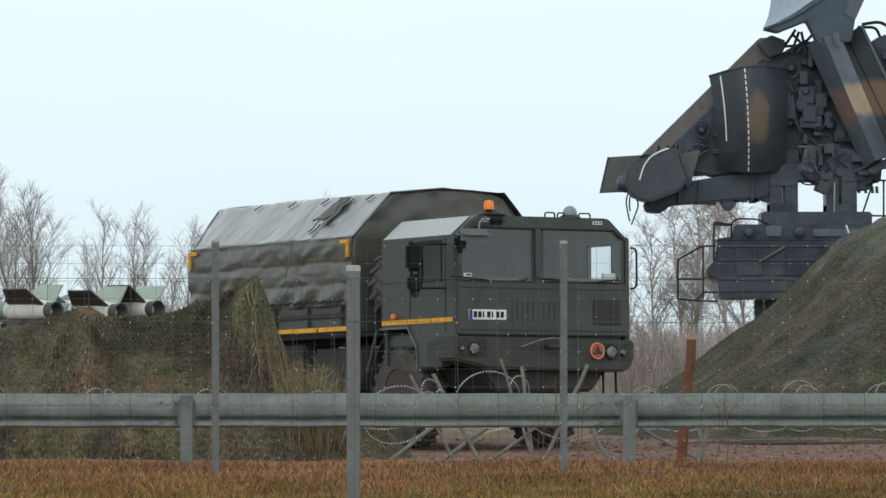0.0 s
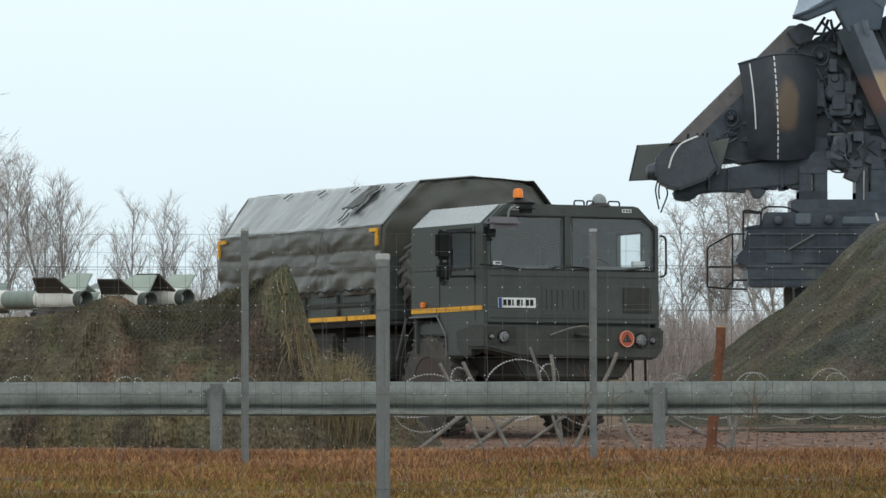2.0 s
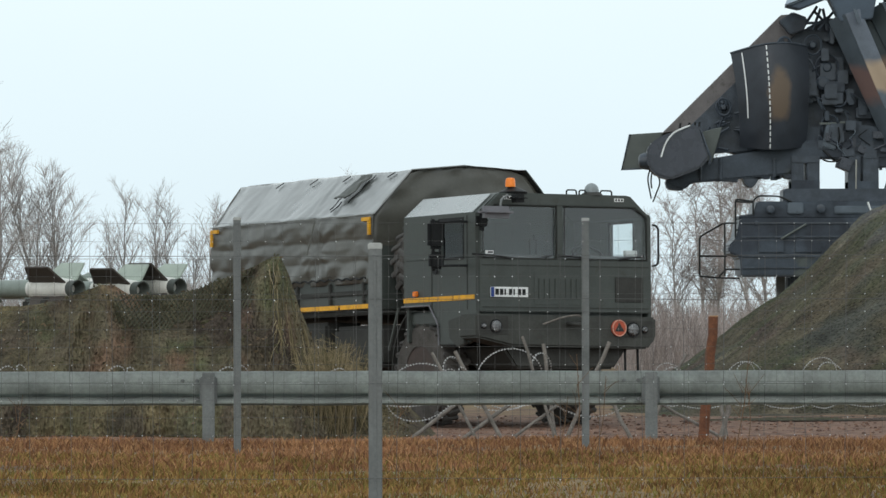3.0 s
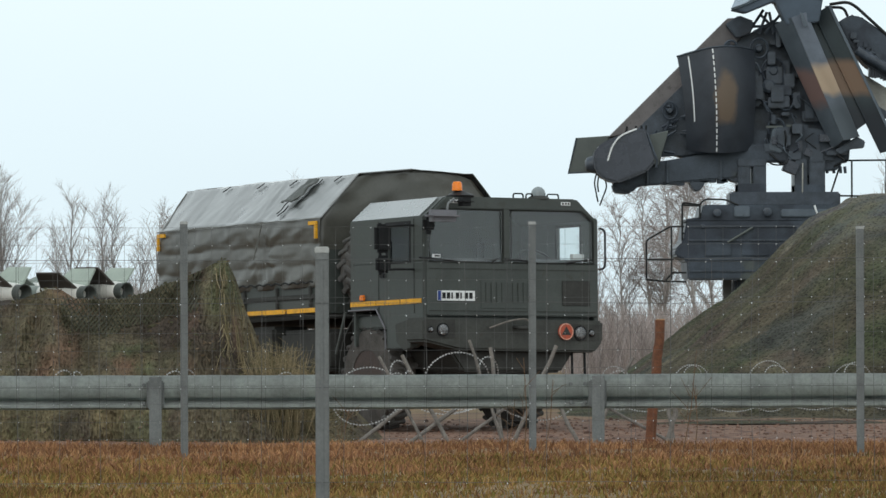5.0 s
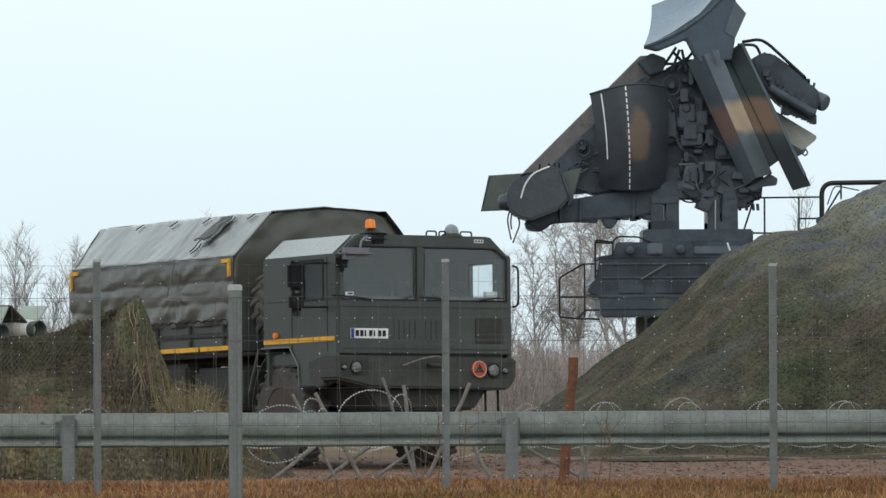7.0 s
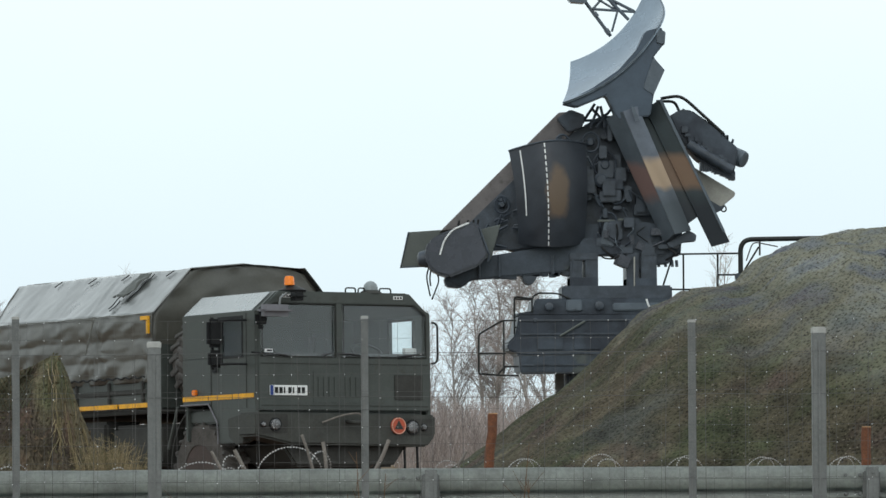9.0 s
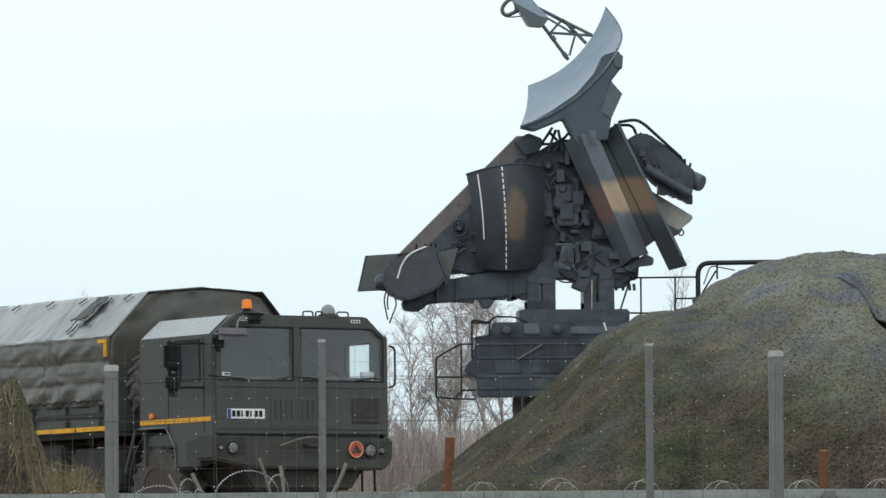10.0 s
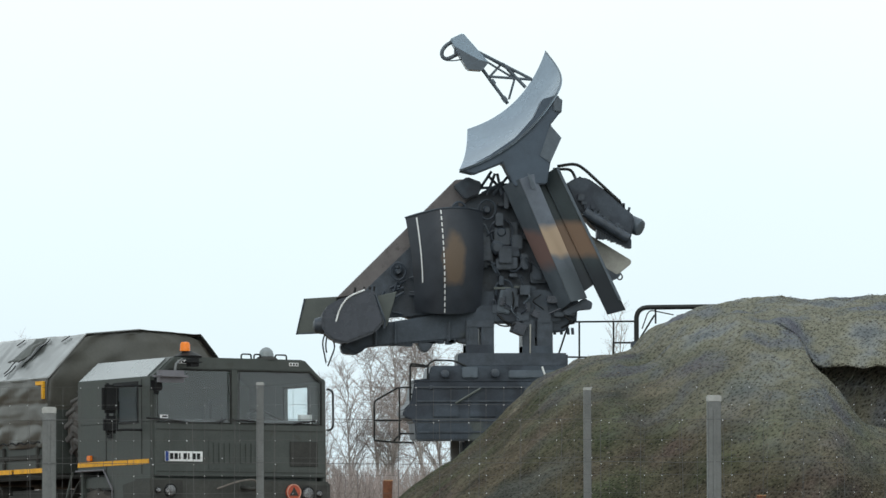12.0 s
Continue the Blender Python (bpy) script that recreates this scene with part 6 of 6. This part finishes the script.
# ---------- razor wire, stakes and stumps ----------
def coil(x0, x1, y, z, r, pitch, seed, lift=lambda x: 0.0):
    rg = random.Random(seed)
    c = thing("razor_wire_coil", pose(0, y, 0), "shiny galvanised razor wire coil lying in loose loops", "razor wire", "razor wire coils")
    pts, turns = [], int((x1 - x0) / pitch)
    for k in range(turns * 26 + 1):
        a = 2 * math.pi * k / 26
        x = x0 + pitch * k / 26
        w = 1 + 0.16 * noise.noise((x * 1.3, seed, 0)) + 0.07 * noise.noise((x * 5, 0, seed))
        pts.append(Vector((x + 0.22 * math.sin(a * 0.5 + seed) + 1.05 * r * w * math.cos(a), 0.45 * r * math.cos(a + 0.6), z + lift(x) + r * w * math.sin(a) + 0.04 * noise.noise((x * 2, 7, seed)))))
    wire, barbs = Heap(), Heap()
    wire.tube(pts, 0.0016, 4)
    d = 0.0
    for p, q in zip(pts, pts[1:]):
        seg = (q - p).length
        while d < seg:
            o, way = p + (q - p) * (d / seg), (q - p).normalized()
            side = way.cross(Vector((0, 1, 0))).normalized()
            for s in (-1, 1):
                s_ = side * s * 0.008 + Vector((0, -0.004, 0))
                barbs.poly(o - way * 0.005, o + way * 0.005, o + way * 0.008 + s_, o - way * 0.008 + s_)
            d += 0.033 * rg.uniform(0.9, 1.1)
        d -= seg
    raw("wire", wire.verts, wire.faces, M["razor"], c, smooth=60)["kind"] = "stuff"
    raw("barb_strip", barbs.verts, barbs.faces, M["razor"], c)["kind"] = "stuff"
    return c


coil(-8.2, 2.6, 56.2, 0.70, 0.175, 0.55, 1, lambda x: 0.04 * (1 - smooth(-1.9, -0.9, x)))
coil(-0.62, 1.45, 57.2, 0.70, 0.30, 0.45, 2, lambda x: 0.08 * math.sin(x * 3))
coil(2.6, 13.5, 70.2, 0.50, 0.29, 0.50, 4)


def stake(p, q, r, mat, label, category="stake"):
    """A cut pole from its foot p to its top q, in x, y, z."""
    s_ = Vector(q) - Vector(p)
    n = 7
    pts = [Vector(p) + s_ * k / n + Vector((0.012 * noise.noise((k * 0.9, p[0] * 3, 1)), 0.01 * noise.noise((k, p[0], 2)), 0)) for k in range(n + 1)]
    bm = tube(pts, [r * (1.06 - 0.12 * k / n + 0.08 * noise.noise((k * 1.3, p[0] * 5, 4))) for k in range(n + 1)], 10)
    return tagged(link_mesh("stake", bm, mat, smooth=50), label, category, "stakes in the razor wire")


GREY_STAKES = (((-0.05, 0.62), (-0.33, 1.04)), ((0.20, 0.60), (-0.10, 1.05)), ((0.92, 0.12), (0.80, 1.12)), ((0.83, 0.55), (0.58, 1.20)), ((0.98, 0.10), (1.46, 1.14)), ((1.72, 0.16), (1.42, 0.66)),
               ((1.95, 0.60), (2.22, 1.02)), ((0.05, 0.28), (0.62, 0.64)), ((-0.5, 0.26), (0.1, 0.66)), ((0.35, 0.12), (1.05, 0.60)), ((-0.02, 0.58), (0.40, 0.16)), ((2.65, 0.12), (2.58, 0.60)), ((2.75, 0.12), (1.9, 0.55)))
for i, ((x0, z0), (x1, z1)) in enumerate(GREY_STAKES):
    y = 56.6 + 0.25 * (i % 3)
    foot = ground_at(x0, y) - 0.03
    if z0 > 0.2:
        k = (foot - z0) / (z1 - z0)
        x0, z0 = x0 + (x1 - x0) * k * 0.6, foot
    stake((x0, y - 0.1, foot if z0 < 0.2 else z0), (x1, y + 0.1, z1), 0.021 if i % 3 else 0.016, M["stake"], "thin grey weathered pole leaning among razor wire")
for x, y, top, tilt in ((2.44, 56.0, 1.40, 0.09), (6.23, 56.5, 1.24, 0.02)):
    b = ground_at(x, y) - 0.04
    p = stake((x - tilt, y, b), (x + tilt * 0.3, y, top), 0.052, M["rust_wood"], "orange-brown sawn wooden fence stump", "stump")
    p.name = "stump"
    part("cut_top", disc_profile([(-0.004, 0.046), (0.004, 0.044)], 12, "z", None, (x + tilt * 0.3, y, top + 0.004)), M["cut_wood"] if "cut_wood" in M else M.setdefault("cut_wood", material("pale_cut_wood", (0.45, 0.26, 0.13), 0.8, vary=0.2, bump=0.1)), p, "pale sawn end")
stake((2.50, 55.9, 0.08), (2.62, 56.0, 0.52), 0.028, M["stake"], "thin grey weathered pole leaning among razor wire")


# ---------- bare trees ----------
# Bark and twig colours are lightened to carry the haze of distance.
M["bark_grey"] = material("hazed_grey_bark", (0.29, 0.275, 0.262), 0.9, vary=0.3, scale=3, bump=0.2, fine=20)
M["birch"] = material("hazed_birch_bark", (0.34, 0.32, 0.30), 0.85, vary=0.25, scale=3, bump=0.15, fine=14, wear=(0.08, 0.07, 0.065))
M["twig_grey"] = island_material("hazed_grey_brown_twigs", ((0.36, 0.335, 0.32), (0.42, 0.39, 0.375), (0.31, 0.285, 0.27)))
M["twig_red"] = island_material("hazed_reddish_twigs", ((0.31, 0.27, 0.255), (0.36, 0.315, 0.30), (0.27, 0.225, 0.21)))


def tree(x, y, height, seed, spread=0.32, droop=0.0, limbs=20, twigs=6, bark="bark_grey", twig="twig_grey", label="bare grey-brown winter tree with fine twigs", stems=1):
    rg = random.Random(seed)
    height *= 0.94 if bark == "bark_grey" else 1.0
    t = thing("tree", pose(x, y, 0), label, "tree", "bare winter trees")
    wood, fine = Heap(), Heap()
    for st in range(stems):
        lean = Vector((rg.uniform(-0.14, 0.14) * (1 + 0.8 * (stems > 1)), rg.uniform(-0.1, 0.1), 1)).normalized()
        hgt = height * (1 if st == 0 else rg.uniform(0.7, 0.95))
        start = Vector((rg.uniform(-0.15, 0.15) * (st > 0), 0.1 * st, -0.05))
        trunk = [start + lean * hgt * k / 12 + Vector((0.03 * hgt * noise.noise((k * 0.5, seed, st)), 0.03 * hgt * noise.noise((k * 0.5, seed, 9 + st)), 0)) * (k / 12) for k in range(13)]
        r0 = 0.0085 * hgt + 0.010
        wood.tube(trunk, [r0 * (1 - k / 12.4) ** 0.9 + 0.004 for k in range(13)], 6)
        for i in range(limbs):
            f = 0.16 + 0.82 * (i + rg.random()) / limbs
            k = f * 12
            a = trunk[int(k)].lerp(trunk[min(12, int(k) + 1)], k % 1)
            az = rg.uniform(0, 6.28)
            out = Vector((math.cos(az), math.sin(az), 0))
            up = rg.uniform(1.5, 3.6)
            way = (out + Vector((0, 0, up))).normalized()
            ln = hgt * spread * (1.15 - f) * rg.uniform(0.75, 1.25) + 0.25
            path = [a + way * ln * q + out * ln * 0.12 * q * q + Vector((0, 0, (0.15 - droop) * ln * q * q)) + 0.035 * ln * Vector((noise.noise((q * 2.5, i, seed)), noise.noise((q * 4, i, seed + 5)), 0)) for q in np.linspace(0, 1, 7)]
            rl = r0 * 0.28 * (1.1 - f) + 0.005
            wood.tube(path, [rl * (1 - q) + 0.003 for q in np.linspace(0, 1, 7)], 4)
            for j in range(5 + int(ln * 3)):
                s_ = rg.uniform(0.2, 1.0)
                b = path[int(s_ * 6)].lerp(path[min(6, int(s_ * 6) + 1)], (s_ * 6) % 1)
                az2 = rg.uniform(0, 6.28)
                w2 = (way + Vector((math.cos(az2), math.sin(az2), rg.uniform(-0.1, 0.8)))).normalized()
                l2 = ln * rg.uniform(0.22, 0.42) + 0.08
                sub = [b + w2 * l2 * q + Vector((0, 0, (0.12 - 1.3 * droop) * l2 * q * q)) for q in (0, 0.33, 0.66, 1)]
                fine.tube(sub, [0.0052, 0.0042, 0.0034, 0.0025], 3)
                for m in range(twigs):
                    s3 = rg.uniform(0.25, 1.0)
                    c = sub[int(s3 * 2.99)].lerp(sub[min(3, int(s3 * 2.99) + 1)], (s3 * 2.99) % 1)
                    w3 = (w2 + Vector((rg.uniform(-1, 1), rg.uniform(-1, 1), rg.uniform(-0.5, 0.9) - 2.2 * droop))).normalized()
                    l3 = rg.uniform(0.10, 0.32) * (1 + 1.2 * droop)
                    fine.tube([c, c + w3 * l3 * 0.5, c + w3 * l3 + Vector((0, 0, (0.03 - 0.35 * droop) * l3))], [0.0029, 0.0024, 0.0016], 3)
    raw("trunk", wood.verts, wood.faces, M[bark], t, smooth=60)
    raw("crown", fine.verts, fine.faces, M[twig], t, "fine bare twigs")["kind"] = "stuff"
    return t


# behind the missiles
tree(-10.2, 140, 5.2, 31, 0.36, 0.0, 30, 7, stems=2)
tree(-11.5, 138, 6.3, 32, 0.34, 0.25, 36, 9)
tree(-11.4, 150, 4.4, 33, 0.30, 0.1, 20, 6)
tree(-9.05, 150, 4.5, 34, 0.26, 0.0, 20, 5)
tree(-8.35, 152, 4.45, 35, 0.26, 0.0, 18, 5)
tree(-7.7, 150, 4.0, 36, 0.30, 0.05, 20, 5, stems=2)
tree(-7.05, 154, 4.1, 37, 0.28, 0.0, 18, 5)
tree(-6.5, 150, 4.0, 38, 0.26, 0.0, 18, 5)
tree(-9.7, 158, 3.6, 39, 0.32, 0.0, 16, 5)
tree(-11.9, 145, 5.6, 40, 0.3, 0.2, 26, 8)
tree(-9.6, 104, 6.9, 41, 0.30, 0.05, 20, 5, label="tall bare tree with reaching side branches")
# behind the truck
tree(-3.4, 150, 4.75, 42, 0.26, 0.0, 20, 5)
tree(-3.9, 152, 4.5, 43, 0.26, 0.0, 18, 5)
tree(-4.7, 150, 4.2, 44, 0.26, 0.0, 18, 5)
# birches between truck and radar
BIRCH = "bare birch with drooping fine reddish twigs"
tree(6.35, 125, 4.55, 45, 0.30, 0.30, 24, 8, "birch", "twig_red", BIRCH)
tree(5.45, 128, 4.3, 46, 0.30, 0.25, 24, 8, "birch", "twig_red", BIRCH, stems=2)
tree(4.75, 126, 3.6, 47, 0.30, 0.12, 20, 6, "bark_grey", "twig_red", BIRCH)
tree(5.9, 132, 4.6, 48, 0.30, 0.25, 22, 8, "birch", "twig_red", BIRCH)
tree(6.95, 127, 4.7, 49, 0.30, 0.28, 22, 8, "birch", "twig_red", BIRCH)
tree(7.6, 130, 4.5, 50, 0.30, 0.28, 22, 7, "birch", "twig_red", BIRCH)
tree(4.3, 130, 3.3, 51, 0.30, 0.05, 16, 6, "bark_grey", "twig_red", BIRCH)
tree(11.55, 145, 5.5, 52, 0.26, 0.0, 14, 2)
tree(12.45, 147, 5.3, 53, 0.26, 0.0, 12, 2)


def thicket(name, spans, y0, y1, count, hgt, twig, seed, label):
    """Low brush of many thin stems."""
    rg = random.Random(seed)
    q = Heap()
    for k in range(count):
        a, b = rg.choice(spans)
        y = rg.uniform(y0, y1)
        p = Vector((rg.uniform(a, b), y, level(FALL, y) - 0.03))
        ln = hgt * rg.uniform(0.45, 1.15)
        w = Vector((rg.uniform(-0.35, 0.35), rg.uniform(-0.3, 0.3), 1)).normalized()
        q.tube([p, p + w * ln * 0.5, p + w * ln + Vector((rg.uniform(-0.1, 0.1), 0, 0))], [0.008, 0.006, 0.003], 3)
        for j in range(7):
            c = p + w * ln * rg.uniform(0.25, 0.95)
            v = (w + Vector((rg.uniform(-1, 1), rg.uniform(-1, 1), rg.uniform(0, 0.6)))).normalized()
            q.tube([c, c + v * ln * rg.uniform(0.12, 0.3)], [0.005, 0.002], 3)
    stuff(name, q.verts, q.faces, M[twig], label, "brush")


thicket("brush", ((3.2, 9.5),), 108, 124, 2200, 1.3, "twig_red", 61, "low reddish-brown winter brush")
thicket("brush", ((-14, -3),), 140, 165, 2200, 2.0, "twig_grey", 62, "low grey-brown winter brush")
thicket("brush", ((-3, 9),), 150, 180, 1600, 1.6, "twig_grey", 63, "low grey-brown winter brush")
thicket("distant_wood", ((-60, 80),), 320, 420, 6000, 4.2, "twig_grey", 64, "hazy line of distant bare wood")

# ---------- grass, weeds, clods ----------
M["grass_green"] = island_material("yellow_green_grass", ((0.235, 0.142, 0.046), (0.18, 0.125, 0.036), (0.29, 0.18, 0.068), (0.13, 0.072, 0.032), (0.205, 0.10, 0.044), (0.155, 0.135, 0.036)))
M["grass_dead"] = island_material("dead_brown_grass", ((0.29, 0.145, 0.070), (0.21, 0.10, 0.052), (0.33, 0.185, 0.09), (0.155, 0.08, 0.045)))


def meadow(name, x0, x1, y0, y1, count, hgt, mat, seed, label):
    rg = random.Random(seed)
    q = Heap()
    for k in range(count):
        x, y = rg.uniform(x0, x1), rg.uniform(y0, y1)
        dens = 0.5 + 0.8 * noise.noise((x * 0.8, y * 0.8, seed))
        if rg.random() > dens + 0.35:
            continue
        g = ground_at(x, y) - 0.01
        for j in range(3):
            px, py = x + rg.gauss(0, 0.02), y + rg.gauss(0, 0.02)
            ln = hgt * rg.uniform(0.4, 1.2) * (0.6 + 0.8 * dens)
            bx, by = rg.gauss(0, 0.45) * ln, rg.gauss(0, 0.4) * ln
            w = rg.uniform(0.0025, 0.005)
            q.verts += [(px - w, py, g), (px + w, py, g), (px + bx * 0.4 + w * 0.8, py + by * 0.4, g + ln * 0.65), (px + bx * 0.4 - w * 0.8, py + by * 0.4, g + ln * 0.65), (px + bx, py + by, g + ln * 0.95)]
            n = len(q.verts)
            q.faces += [(n - 5, n - 4, n - 3, n - 2), (n - 2, n - 3, n - 1)]
    stuff(name, q.verts, q.faces, M[mat], label, "grass")


meadow("grass", -4.2, 8.2, 31.0, 40.0, 22000, 0.06, "grass_green", 71, "short yellow-green winter grass")
meadow("dead_grass", -5.0, 9.0, 37.0, 47.0, 16000, 0.075, "grass_dead", 72, "dead brown tufts of grass")
meadow("dead_grass", -6.5, 11.5, 47.0, 56.0, 5000, 0.09, "grass_dead", 73, "dead brown tufts of grass")
rng = random.Random(81)
for x, y, ln in ((0.75, 38, 0.75), (0.88, 38.4, 0.6), (1.78, 37.6, 0.8), (1.9, 38.2, 0.55), (-3.2, 37.0, 0.7), (-3.05, 37.6, 0.5), (0.62, 39.0, 0.45), (3.9, 38.0, 0.5), (-0.55, 38.8, 0.4)):
    w = thing("weed", pose(x, y, ground_at(x, y) - 0.01), "dry brown weed stalk standing in the grass", "weed", "dry weeds")
    top = Vector((rng.uniform(-0.12, 0.12), 0, ln))
    part("stalk", tube([(0, 0, 0), top * 0.5 + Vector((0.02, 0, 0)), top], [0.004, 0.0035, 0.002], 5), M["stalk"] if "stalk" in M else M.setdefault("stalk", material("dry_stalk", (0.14, 0.085, 0.05), 0.9, vary=0.2, bump=0)), w)
    for k in range(6):
        c = top * rng.uniform(0.4, 0.95)
        part("side_stem", tube([c, c + Vector((rng.uniform(-0.12, 0.12), rng.uniform(-0.05, 0.05), rng.uniform(0.05, 0.14)))], [0.0022, 0.0012], 4), M["stalk"], w)
h = Heap()
for k in range(3200):
    x, y = rng.uniform(-6, 12), rng.uniform(57, 74)
    q = rng.uniform(0.008, 0.026) * (1.8 if rng.random() < 0.05 else 1)
    g = ground_at(x, y)
    ring = [Vector((x + q * math.cos(a) * rng.uniform(0.7, 1.3), y + q * math.sin(a) * rng.uniform(0.7, 1.3), g - 0.005)) for a in np.linspace(0, 2 * math.pi, 6, endpoint=False)]
    mid = [Vector((x, y, g)).lerp(v, 0.75) + Vector((0, 0, q * rng.uniform(0.4, 0.8))) for v in ring]
    n = len(h.verts)
    h.verts += ring + mid + [Vector((x, y, g + q * 0.85))]
    for i in range(6):
        j = (i + 1) % 6
        h.faces += [(n + i, n + j, n + 6 + j, n + 6 + i), (n + 6 + i, n + 6 + j, n + 12)]
M["clod"] = island_material("mud_clods", ((0.15, 0.085, 0.06), (0.22, 0.135, 0.10), (0.10, 0.058, 0.044)))
stuff("mud_clods", h.verts, h.faces, M["clod"], "red-brown clods of churned mud", "mud")
